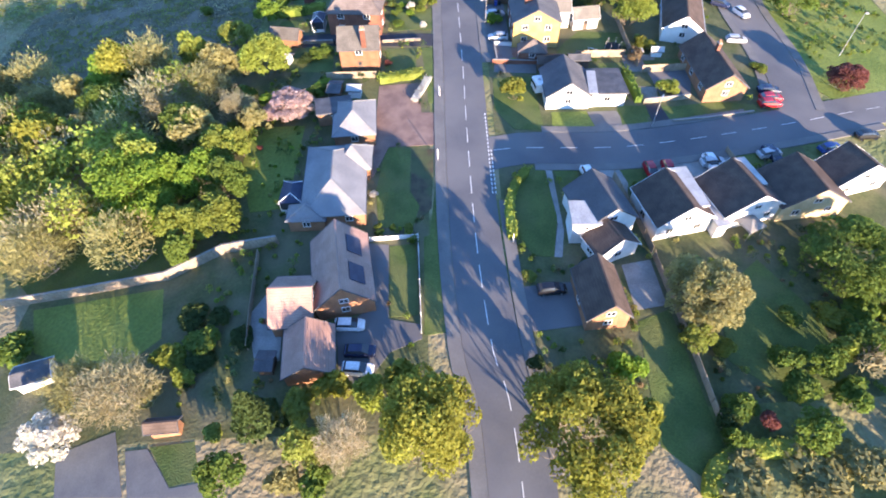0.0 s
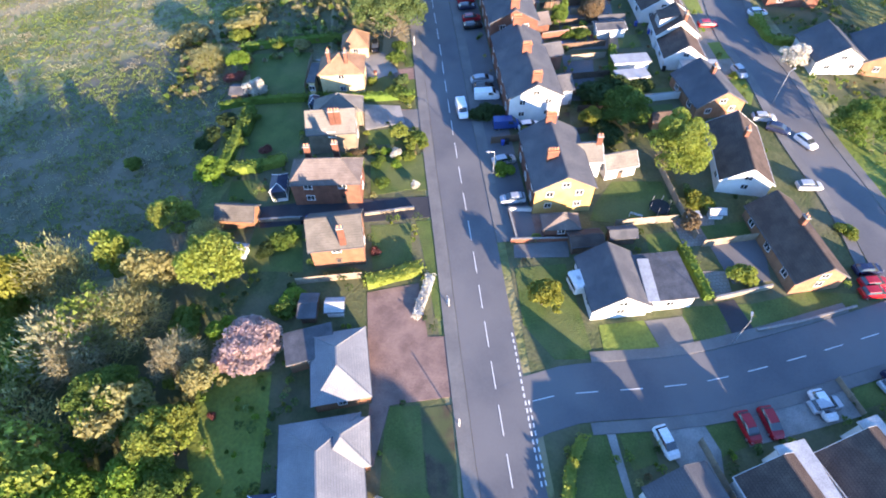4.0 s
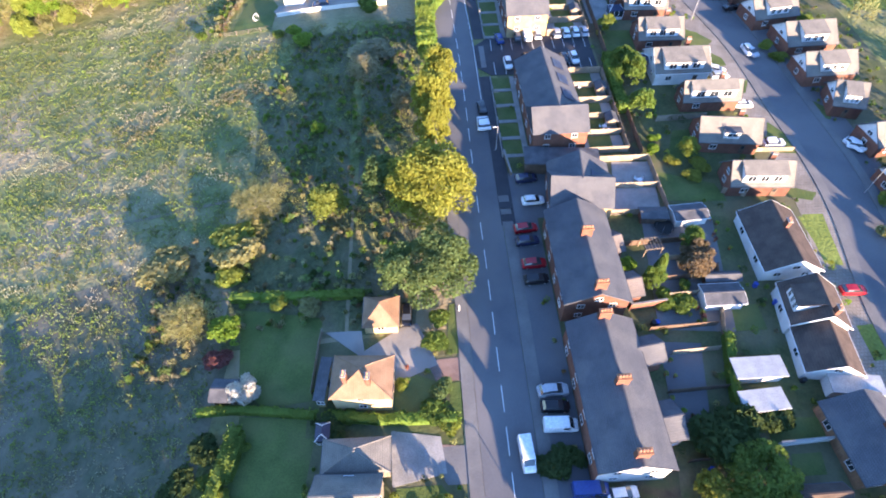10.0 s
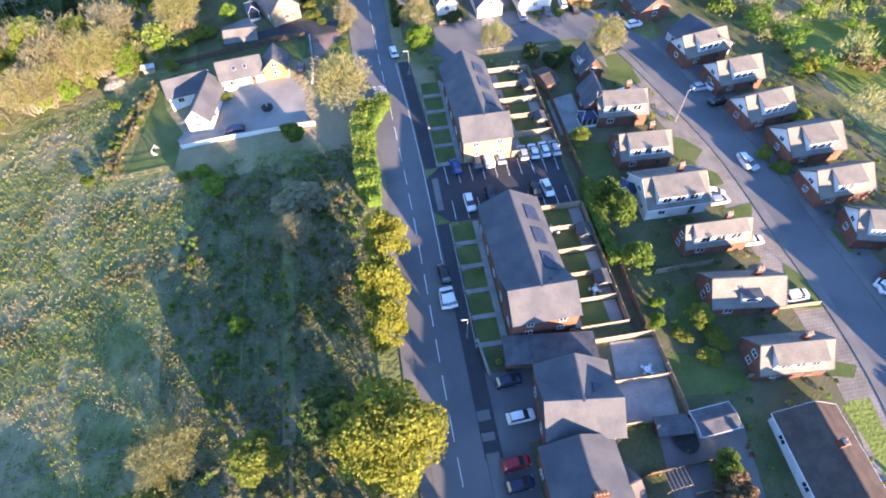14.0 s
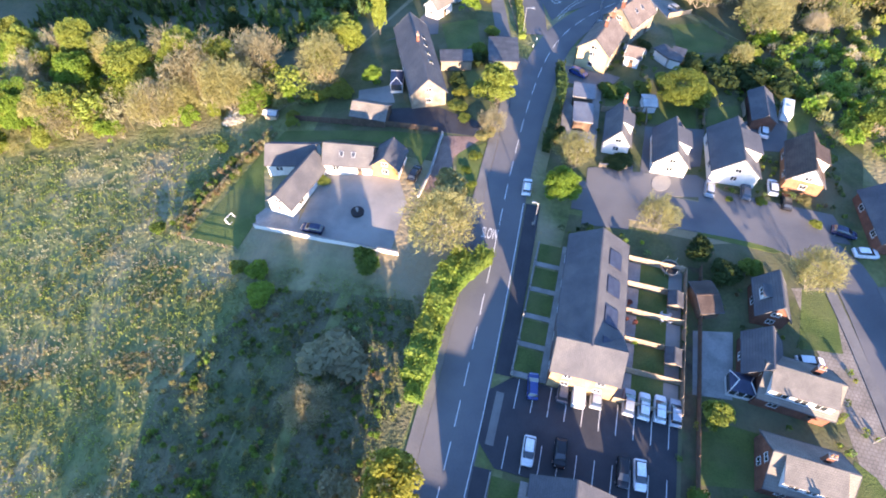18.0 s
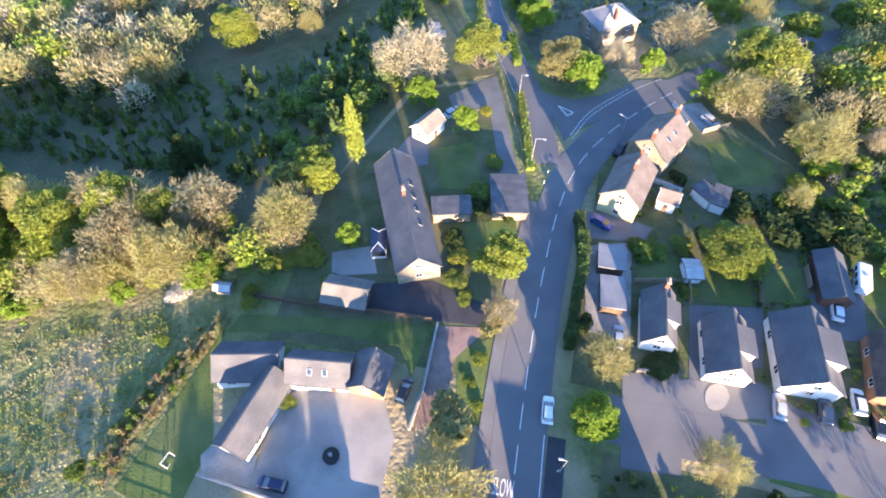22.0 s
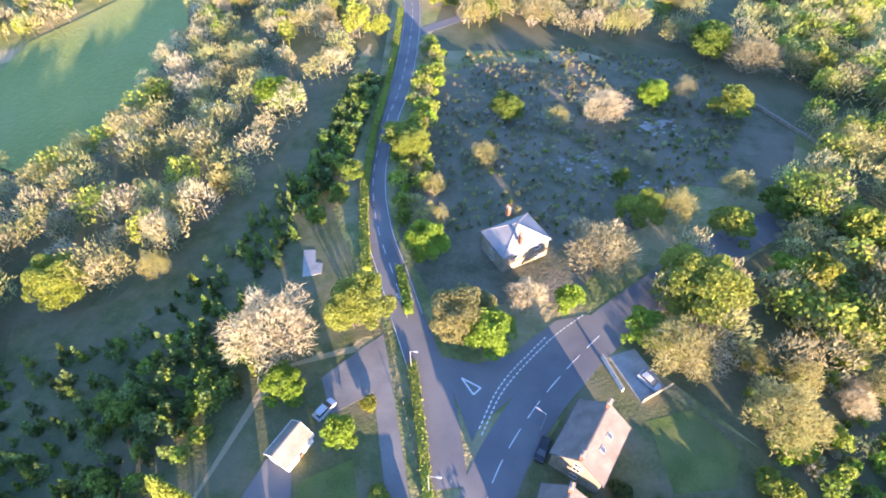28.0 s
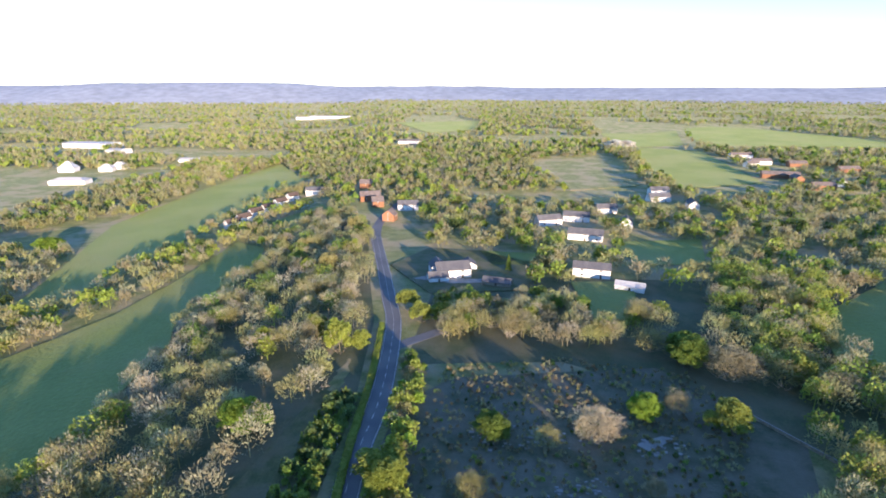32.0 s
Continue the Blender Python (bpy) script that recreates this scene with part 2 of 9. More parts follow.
LEAVES = {
    "olive": ((0.212, 0.222, 0.04), (0.305, 0.308, 0.06)), "green": ((0.115, 0.175, 0.035), (0.175, 0.25, 0.055)), "bright": ((0.155, 0.255, 0.035), (0.23, 0.345, 0.055)),
    "dark": ((0.05, 0.08, 0.026), (0.085, 0.125, 0.042)), "tan": ((0.255, 0.24, 0.10), (0.36, 0.335, 0.15)), "bluish": ((0.125, 0.185, 0.062), (0.185, 0.255, 0.095)),
    "yellow": ((0.215, 0.255, 0.055), (0.295, 0.335, 0.08)), "pink": ((0.52, 0.36, 0.33), (0.66, 0.50, 0.46)), "white": ((0.58, 0.55, 0.48), (0.72, 0.69, 0.61)),
    "red": ((0.20, 0.07, 0.06), (0.30, 0.12, 0.10)), "brown": ((0.20, 0.145, 0.08), (0.28, 0.20, 0.12)), "twig": ((0.265, 0.235, 0.135), (0.37, 0.325, 0.20)), "lime": ((0.20, 0.25, 0.045), (0.29, 0.335, 0.075)),
    "blush": ((0.36, 0.31, 0.205), (0.47, 0.41, 0.285)), "straw": ((0.30, 0.265, 0.13), (0.44, 0.40, 0.24)), "grass": ((0.135, 0.16, 0.052), (0.215, 0.235, 0.085)),
}
for name, (a, b) in LEAVES.items():
    a, b = tuple(1.14 * q for q in a), tuple(1.14 * q for q in b)
    surface("leaf_" + name, a, b, 0.6, 4.0, rough=0.75, bump=0.0, third=(b[0] * 0.82, b[1] * 0.98, b[2] * 0.85), third_scale=0.09, third_amount=0.6, spec=0.15, island=0.14, each=0.12, through_light=0.56)


def glass_material():
    m = bpy.data.materials.new("window_glass")
    m.use_nodes = True
    bs = m.node_tree.nodes["Principled BSDF"]
    bs.inputs["Base Color"].default_value, bs.inputs["Roughness"].default_value = (0.03, 0.035, 0.04, 1), 0.06
    bs.inputs["Specular IOR Level"].default_value = 0.8
    MATS["glass"] = m


glass_material()

# ---- ground form ----
BASE_Y = np.array([-300, -60, 0, 72, 121, 190, 253, 285, 310, 335, 355, 420, 500, 700, 1500, 6000.0])
BASE_Z = np.array([-6, -2, 0.5, 4.5, 7.5, 11.3, 15.1, 17.0, 17.7, 17.4, 16.7, 13.5, 10, 6, 2, 0.0])
FINE_Y = np.arange(-300, 1000, 2.0)
kernel = np.exp(-0.5 * (np.arange(-15, 16) / 6.0) ** 2)
FINE_Z = np.convolve(np.pad(np.interp(FINE_Y, BASE_Y, BASE_Z), 15, mode="edge"), kernel / kernel.sum(), mode="valid")


def ground(x, y):
    """Height of the land: a ridge that climbs along the road and falls to a valley on its west."""
    b = float(np.interp(y, FINE_Y, FINE_Z)) if y < 990 else float(np.interp(y, BASE_Y, BASE_Z))
    crest = -20 - max(0.0, y - 340) * 0.2
    d = max(0.0, crest - x)
    return b - 15 * math.tanh(0.2 * d * d / (d + 20) / 15)


# ---- building blocks ----
def mesh_of(name, verts, faces, material=None):
    me = bpy.data.meshes.new(name)
    me.from_pydata([tuple(v) for v in verts], [], faces)
    if material:
        me.materials.append(MATS[material])
    me.update()
    return me


def part(name, me, parent, label="", m=None):
    ob = new(name, me)
    ob.parent = parent
    if m is not None:
        ob.matrix_basis = m
    return tagged(ob, label) if label else ob


def box(verts, faces, x0, y0, z0, x1, y1, z1):
    i = len(verts)
    verts += [(x0, y0, z0), (x1, y0, z0), (x1, y1, z0), (x0, y1, z0), (x0, y0, z1), (x1, y0, z1), (x1, y1, z1), (x0, y1, z1)]
    faces += [(i, i + 3, i + 2, i + 1), (i + 4, i + 5, i + 6, i + 7), (i, i + 1, i + 5, i + 4), (i + 1, i + 2, i + 6, i + 5), (i + 2, i + 3, i + 7, i + 6), (i + 3, i, i + 4, i + 7)]


CACHE = {}


def box_mesh(name, sx, sy, sz, material, lift=0.0, bevel=0.0):
    """A block centred on x and y, standing on z = lift; meshes of one size are shared."""
    key = (name, round(sx, 2), round(sy, 2), round(sz, 2), material, lift)
    if key not in CACHE:
        bm = bmesh.new()
        bmesh.ops.create_cube(bm, size=1)
        for v in bm.verts:
            v.co = (v.co.x * sx, v.co.y * sy, (v.co.z + 0.5) * sz + lift)
        if bevel:
            bmesh.ops.bevel(bm, geom=bm.edges[:], offset=bevel, segments=1, affect="EDGES")
        me = bpy.data.meshes.new(name)
        bm.to_mesh(me)
        bm.free()
        me.materials.append(MATS[material])
        CACHE[key] = me
    return CACHE[key]


def tube(verts, faces, a, b, ra, rb, sides=6):
    a, b = Vector(a), Vector(b)
    q = (b - a).to_track_quat("Z", "Y")
    i = len(verts)
    for p, r in ((a, ra), (b, rb)):
        for k in range(sides):
            w = 2 * math.pi * k / sides
            verts.append(p + q @ Vector((r * math.cos(w), r * math.sin(w), 0)))
    faces += [(i + k, i + (k + 1) % sides, i + sides + (k + 1) % sides, i + sides + k) for k in range(sides)]
    faces.append(tuple(i + sides + k for k in range(sides)))


CLEARINGS = []
BUSY = []


def drape(name, outline, lift, material, label="", category="", kind="structure", skirt=0.3, cell=4.0):
    """A flat area with this outline, laid over the land, with a small edge."""
    bm = bmesh.new()
    bm.faces.new([bm.verts.new((x, y, 0)) for x, y in outline])
    bmesh.ops.recalc_face_normals(bm, faces=bm.faces[:])
    if bm.faces[:][0].normal.z < 0:
        bmesh.ops.reverse_faces(bm, faces=bm.faces[:])
    for axis in (0, 1):
        lo, hi = min(p[axis] for p in outline), max(p[axis] for p in outline)
        c = math.ceil(lo / cell) * cell
        while c < hi:
            co, no = [0, 0, 0], [0, 0, 0]
            co[axis], no[axis] = c, 1
            bmesh.ops.bisect_plane(bm, geom=bm.verts[:] + bm.edges[:] + bm.faces[:], plane_co=co, plane_no=no)
            c += cell
    bmesh.ops.triangulate(bm, faces=[f for f in bm.faces if len(f.verts) > 4])
    for v in bm.verts:
        v.co.z = ground(v.co.x, v.co.y) + lift
    if skirt:
        rim = [e for e in bm.edges if e.is_boundary]
        made = bmesh.ops.extrude_edge_only(bm, edges=rim)
        for v in made["geom"]:
            if isinstance(v, bmesh.types.BMVert):
                v.co.z -= skirt
    me = bpy.data.meshes.new(name)
    bm.to_mesh(me)
    bm.free()
    me.materials.append(MATS[material])
    if material not in ("rough_lawn", "woodland", "scrub", "bramble", "meadow", "park_grass"):
        BUSY.append(list(outline))
    return tagged(new(name, me), label, category, kind=kind)


def along(points, step=3.0):
    """Points every few metres on a smooth line through these."""
    p = [Vector((*q, 0)) for q in points]
    p = [2 * p[0] - p[1]] + p + [2 * p[-1] - p[-2]]
    out = []
    for i in range(1, len(p) - 2):
        k = max(1, int((p[i + 1] - p[i]).length / step))
        for j in range(k):
            u = j / k
            out.append(0.5 * (2 * p[i] + (p[i + 1] - p[i - 1]) * u + (2 * p[i - 1] - 5 * p[i] + 4 * p[i + 1] - p[i + 2]) * u * u + (3 * p[i] - p[i - 1] - 3 * p[i + 1] + p[i + 2]) * u ** 3))
    return out + [p[-2]]


def strip(name, points, left, right, lift, material, label="", category="", kind="structure", skirt=0.3, step=3.0, parent=None):
    """A band along a line: from left to right of it, in metres (right is positive)."""
    pts = along(points, step)
    verts, faces = [], []
    n = max(2, int((right - left) / 3.0) + 1)
    for i, p in enumerate(pts):
        d = (pts[min(i + 1, len(pts) - 1)] - pts[max(i - 1, 0)]).normalized()
        side = Vector((d.y, -d.x, 0))
        offs = [left + (right - left) * k / (n - 1) for k in range(n)]
        for k, o in enumerate([offs[0]] + offs + [offs[-1]]):
            q = p + side * o
            verts.append((q.x, q.y, ground(q.x, q.y) + lift - (skirt if k in (0, n + 1) else 0)))
    w = n + 2
    for i in range(len(pts) - 1):
        for k in range(w - 1):
            faces.append((i * w + k, i * w + k + 1, (i + 1) * w + k + 1, (i + 1) * w + k))
    ob = new(name, mesh_of(name, verts, faces, material))
    if parent:
        ob.parent = parent
        return ob
    return tagged(ob, label, category, kind=kind)


# ---- houses ----
WALL_WORDS = {"red_brick": "red brick", "orange_brick": "orange brick", "white_render": "white rendered", "cream_render": "cream rendered", "yellow_render": "yellow painted", "stone": "buff stone", "buff_brick": "buff brick", "dark_wood": "dark timber", "fence_wood": "timber", "white_plastic": "white glazed"}
ROOF_WORDS = {"slate": "dark slate", "tile_brown": "dark brown tiled", "tile_grey": "weathered grey-brown tiled", "tile_dun": "weathered dun tiled", "tile_pale": "pale grey tiled", "tile_orange": "orange tiled", "tile_rose": "faded rose-red tiled", "tile_tan": "tan tiled", "tile_mauve": "mauve-grey tiled", "roofing_felt": "grey felt", "pale_roofing": "pale grey"}


def window_at(parent, m, w, h):
    """A framed window with a dark pane and a sill, on a wall; m places its middle, with -y outward."""
    key = ("window", round(w, 1), round(h, 1))
    if key not in CACHE:
        xs, zs = (-w / 2, -w / 2 + 0.08, -0.035, 0.035, w / 2 - 0.08, w / 2), (-h / 2 - 0.06, -h / 2 + 0.08, h / 2 - 0.08, h / 2)
        v = [(x, -0.06, z) for z in zs for x in xs] + [(x, 0.02, z) for z in zs for x in xs]
        solid = [(i, j) for j in range(3) for i in range(5) if not (j == 1 and i in (1, 3))]
        f = []
        for i, j in solid:
            q = j * 6 + i
            f.append((q, q + 1, q + 7, q + 6))
            for di, dj, p, r in ((0, -1, q + 1, q), (1, 0, q + 7, q + 1), (0, 1, q + 6, q + 7), (-1, 0, q, q + 6)):
                if (i + di, j + dj) not in solid:
                    f.append((p, r, r + 24, p + 24))
        CACHE[key] = (mesh_of("window", v, f, "white_plastic"), mesh_of("pane", [(-w / 2, -0.02, -h / 2), (w / 2, -0.02, -h / 2), (w / 2, -0.02, h / 2), (-w / 2, -0.02, h / 2)], [(0, 1, 2, 3)], "glass"))
    a, b = CACHE[key]
    win = part("window", a, parent, m=m)
    part("pane", b, win)


def roof_mesh(L, W, eave, ridge, kind, over, material):
    thick = 0.16
    slope = (ridge - eave) / (W / 2)
    e = eave - slope * over
    x, y = L / 2 + over, W / 2 + over
    if kind == "flat":
        v, f = [], []
        box(v, f, -x, -y, eave, x, y, ridge)
        return mesh_of("roof", v, f, material)
    r = x if kind == "gable" else max(0.15, L / 2 - W / 2)
    top = [(-x, -y, e), (x, -y, e), (x, y, e), (-x, y, e), (-r, 0, ridge), (r, 0, ridge)]
    v = top + [(a, b, c - thick) for a, b, c in top]
    f = [(0, 1, 5, 4), (2, 3, 4, 5), (7, 6, 10, 11), (9, 8, 11, 10)]
    if kind == "gable":
        f += [(0, 4, 10, 6), (4, 3, 9, 10), (1, 7, 11, 5), (5, 11, 8, 2), (0, 6, 7, 1), (2, 8, 9, 3)]
    else:
        f += [(1, 2, 5), (3, 0, 4), (8, 7, 11), (6, 9, 10), (0, 6, 7, 1), (1, 7, 8, 2), (2, 8, 9, 3), (3, 9, 6, 0)]
    return mesh_of("roof", v, f, material)


def chimney(parent, u, v, base, top, material="red_brick", stack=False):
    """A single chimney, or a shared stack that stands across the ridge with a row of pots."""
    sx, sy = (0.75, 1.8) if stack else (0.95, 0.6)
    ch = part("chimney", box_mesh("chimney", sx, sy, top - base, material), parent, m=pose(u, v, base))
    part("capping", box_mesh("capping", sx + 0.16, sy + 0.16, 0.16, "orange_brick" if stack else "concrete"), ch, m=pose(0, 0, top - base))
    key = "chimney_pot"
    if key not in CACHE:
        pv, pf = [], []
        tube(pv, pf, (0, 0, 0), (0, 0, 0.5), 0.15, 0.12, 8)
        CACHE[key] = mesh_of("chimney_pot", pv, pf, "ceramic")
    for s in ((-0.66, -0.22, 0.22, 0.66) if stack else (-0.25, 0.25)):
        part("chimney_pot", CACHE[key], ch, m=pose(0 if stack else s, s if stack else 0, top - base + 0.16))


def house(x, y, yaw, L, W, eave, ridge, kind="gable", wall="red_brick", roof="slate", chimneys=(), end="", windows=True, rooflights=0, cross=0, solar=0, name="house", door=True, gable="", dormer=0, label="", far=False, wide=0.0, clad=()):
    """A building of length L along its ridge and width W. end: wall material of its -x gable. cross: +-1 gives its end in -x or +x a cross wing."""
    z = ground(x, y)
    if far:
        lead = 20 + max(0, y - 480) * 0.12
        CLEARINGS.append([(x - L * 0.5 - 2, y - lead), (x + L * 0.5 + 2, y - lead), (x + L * 0.5 + 4, y + 9), (x - L * 0.5 - 4, y + 9)])
    cu, su = math.cos(radians(yaw)), math.sin(radians(yaw))
    BUSY.append([(x + cu * u - su * v, y + su * u + cu * v) for u, v in ((-L / 2 - 0.8, -W / 2 - 0.8), (L / 2 + 0.8, -W / 2 - 0.8), (L / 2 + 0.8, W / 2 + 0.8), (-L / 2 - 0.8, W / 2 + 0.8))])
    trim = "white_plastic" if wall == "white_render" and roof != "slate" else "roofing_felt"
    root = new(name)
    root.matrix_basis = pose(x, y, z, 0, 0, yaw)
    storeys = 2 if eave > 4 else 1
    words = label or "%s %s with a %s %s roof" % (("two-storey" if storeys == 2 else "single-storey"), WALL_WORDS[wall] + " " + name.replace("_", " "), ROOF_WORDS[roof], {"gable": "pitched", "hip": "hipped", "flat": "flat"}[kind])
    tagged(root, words, name.replace("_", " "))
    over = 0.3
    a, b = L / 2, W / 2
    low = -1.6
    v = [(-a, -b, low), (a, -b, low), (a, b, low), (-a, b, low), (-a, -b, eave), (a, -b, eave), (a, b, eave), (-a, b, eave)]
    f = [(0, 1, 5, 4), (2, 3, 7, 6)]
    me = mesh_of("wall", v, f + [(1, 2, 6, 5), (3, 0, 4, 7)], wall)
    if kind == "gable":
        v += [(-a, 0, eave if cross < 0 else ridge - 0.12), (a, 0, eave if cross > 0 else ridge - 0.12)]
        me = mesh_of("wall", v, f + [(1, 2, 6, 9, 5), (3, 0, 4, 8, 7)], wall)
        if end:
            me.materials.append(MATS[end])
            me.polygons[2 if end == "" or cross > 0 else 3].material_index = 1
            me.polygons[2].material_index = 1 if gable else 0
    part("wall", me, root)
    cut = 0.8 * b if cross else 0.0
    part("roof", roof_mesh(L - cut, W, eave, ridge, kind, over, roof), root, m=pose(-cross * cut / 2, 0, 0))
    slope = (ridge - eave) / b
    if kind == "gable":
        part("ridge_tiles", box_mesh("ridge_tiles", L + 2 * over - cut, 0.3, 0.12, roof, bevel=0.03), root, m=pose(-cross * cut / 2, 0, ridge - 0.05))
        if cross:
            u = cross * (a - b * 0.8)
            half = b * 0.8 + over
            cv = [(u - half, -b - over, eave - 0.2), (u + half, -b - over, eave - 0.2), (u + half, b + over, eave - 0.2), (u - half, b + over, eave - 0.2), (u, -b - over, ridge + 0.03), (u, b + over, ridge + 0.03)]
            part("cross_roof", mesh_of("cross_roof", cv, [(0, 3, 5, 4), (1, 4, 5, 2), (0, 4, 1), (3, 2, 5), (0, 1, 2, 3)], roof), root)
    if kind == "hip":
        r = max(0.15, a - b)
        part("ridge_tiles", box_mesh("ridge_tiles", 2 * r, 0.3, 0.12, roof, bevel=0.03), root, m=pose(0, 0, ridge - 0.04))
        e = eave - slope * over
        for sx in (-1, 1):
            for sy in (-1, 1):
                hv, hf = [], []
                tube(hv, hf, (sx * (a + over), sy * (b + over), e + 0.02), (sx * r, 0, ridge + 0.02), 0.1, 0.1, 5)
                part("hip_tiles", mesh_of("hip_tiles", hv, hf, roof), root)
    if kind != "flat" and not far:
        for s in (-1, 1):
            part("gutter", box_mesh("gutter", L + 2 * over, 0.12, 0.12, trim), root, m=pose(0, s * (b + over + 0.05), eave - slope * over - 0.16))
    if kind == "gable" and not far:
        run = math.hypot(b + over, (b + over) * slope)
        tilt = math.degrees(math.atan(slope))
        for sx in ((-1, 1) if not cross else (-cross,)):
            for sy in (-1, 1):
                part("bargeboard", box_mesh("bargeboard", 0.05, run, 0.2, trim), root, m=pose(sx * (a + over + 0.03), sy * (b + over) / 2, (eave - slope * over + ridge) / 2 - 0.2, -sy * tilt))
    if windows and not (far and y > 820):
        for s, ang, length in ((-1, 0, L), (1, 180, L)):
            n = max(1, int(length / (7.0 if far else 4.6)))
            for fl in range(storeys):
                for k in range(n):
                    u = -length / 2 + length * (k + 0.5) / n
                    if door and fl == 0 and k == n // 2 and s == -1:
                        d = part("door", box_mesh("door", 0.95, 0.1, 2.05, "dark_wood"), root, m=pose(u, s * (b + 0.03), 0))
                        part("door_glass", box_mesh("door_glass", 0.5, 0.03, 0.6, "glass"), d, m=pose(0, s * 0.06, 1.2))
                        continue
                    window_at(root, pose(u, s * (b + 0.03), 1.5 + 2.55 * fl, 0, 0, ang), 1.4, 1.15)
        for s, ang in ((-1, -90), (1, 90)):
            for fl in range(storeys):
                for q in ((-0.25, 0.25) if W > 9 and not far else (0,)):
                    window_at(root, pose(s * (a + 0.03), q * W, 1.5 + 2.55 * fl, 0, 0, ang), 1.2, 1.1)
            if kind == "gable" and ridge - eave > 2.4 and s != cross:
                window_at(root, pose(s * (a + 0.03), 0, eave + 0.6, 0, 0, ang), 1.3, 0.95)
    for u, q in chimneys:
        at = ridge - slope * abs(q * b) if kind != "flat" else ridge
        chimney(root, u * a, q * b, at - 0.6, max(ridge + 0.9, at + 1.4), stack=wall == "red_brick" and L > 14)
    tilt = math.degrees(math.atan(slope))
    for k in range(rooflights):
        q = -b * 0.5
        u = a * (-0.5 + (k + 0.5) * 1.0 / rooflights)
        rl = part("rooflight", box_mesh("rooflight", 0.8, 1.1, 0.1, "galvanised"), root, m=pose(u, q, ridge - slope * b * 0.5 + 0.02, tilt))
        part("pane", box_mesh("rooflight_pane", 0.64, 0.94, 0.03, "glass"), rl, m=pose(0, 0, 0.1))
    for k in range(solar):
        u = a * (-0.85 + 1.7 * (k + 0.5) / solar)
        part("solar_panel", box_mesh("solar_panel", 3.2, 2.6, 0.08, "solar"), root, m=pose(u, -b * 0.55, ridge - slope * b * 0.55 + 0.1, tilt))
    for s in ((-1, 1) if dormer == 2 else (dormer,) if dormer else ()):
        if wide:
            # a dormer almost as long as the house, whose roof runs on from the ridge at a flatter pitch
            w, top, y0 = L * wide, eave + (ridge - eave) * 0.68, b * 0.9
            low = ridge - slope * y0 - 0.1
            h = w / 2
            ring = [(0.05, ridge - 0.02), (y0, top), (y0, low), (0.05, ridge - 0.7)]
            dv = [(x, s * y, z) for x in (-h, h) for y, z in ring]
            d = part("dormer", mesh_of("dormer", dv, [(0, 1, 2, 3), (7, 6, 5, 4), (0, 4, 5, 1), (1, 5, 6, 2), (2, 6, 7, 3)], "white_plastic"), root, "white clad box dormer")
            rv = [(x, s * y, z + q) for q in (0.02, 0.14) for x in (-h - 0.2, h + 0.2) for y, z in ((0.0, ridge), (y0 + 0.3, top - 0.05))]
            part("dormer_roof", mesh_of("dormer_roof", rv, [(0, 1, 3, 2), (4, 6, 7, 5), (0, 4, 5, 1), (2, 3, 7, 6), (1, 5, 7, 3), (0, 2, 6, 4)], roof), d)
            for k in (-1, 0, 1):
                window_at(d, pose(k * w * 0.3, s * (y0 + 0.03), (top + low) / 2, 0, 0, 0 if s < 0 else 180), w * 0.2, (top - low) * 0.72)
            continue
        w, dz, dy = min(3.0, L * 0.3), min(1.5, (ridge - eave) * 0.6), b * 0.7
        d = part("dormer", box_mesh("dormer", w, dy, dz, "white_render"), root, m=pose(0, s * (b * 0.2 + dy / 2), eave + 0.35))
        part("dormer_roof", box_mesh("dormer_roof", w + 0.4, dy + 0.4, 0.14, "roofing_felt"), d, m=pose(0, 0, dz))
        window_at(d, pose(0, s * (dy / 2 + 0.03), dz * 0.55, 0, 0, 0 if s < 0 else 180), w * 0.7, dz * 0.6)
    for s in clad:
        cv = [(s * (a + 0.04), y, z) for y, z in ((-b, eave), (b, eave), (0, ridge - 0.14))]
        part("gable_cladding", mesh_of("gable_cladding", cv, [(0, 1, 2) if s > 0 else (1, 0, 2)], "white_plastic"), root, "white boarded gable")
    return root


# ---- plants ----
def leaf_cloud(rng, centres, radii, count, size, flat=1.0):
    """Many small leaf clusters round the given lobes; returns vertices and faces."""
    centres, radii = np.array(centres), np.array(radii)
    w = radii ** 2
    pick = rng.choice(len(centres), count, p=w / w.sum())
    d = rng.normal(size=(count, 3))
    d /= np.linalg.norm(d, axis=1)[:, None]
    d[:, 2] = np.where(d[:, 2] < -0.3, -d[:, 2] * 0.5, d[:, 2])
    depth = 0.72 + 0.33 * rng.random(count) ** 0.5
    pos = centres[pick] + d * (radii[pick] * depth)[:, None] * np.array([1, 1, flat])
    nrm = d * 0.6 + rng.normal(size=(count, 3)) * 0.7
    nrm /= np.linalg.norm(nrm, axis=1)[:, None]
    a = np.cross(nrm, rng.normal(size=(count, 3)))
    a /= np.linalg.norm(a, axis=1)[:, None]
    b = np.cross(nrm, a)
    s = (size * (0.6 + 0.8 * rng.random(count)))[:, None]
    tri = np.stack([pos - a * s - b * s * 0.6, pos + a * s - b * s * 0.6, pos + b * s * 1.1 + nrm * s * 0.2], 1)
    return tri.reshape(-1, 3), np.arange(count * 3).reshape(-1, 3)


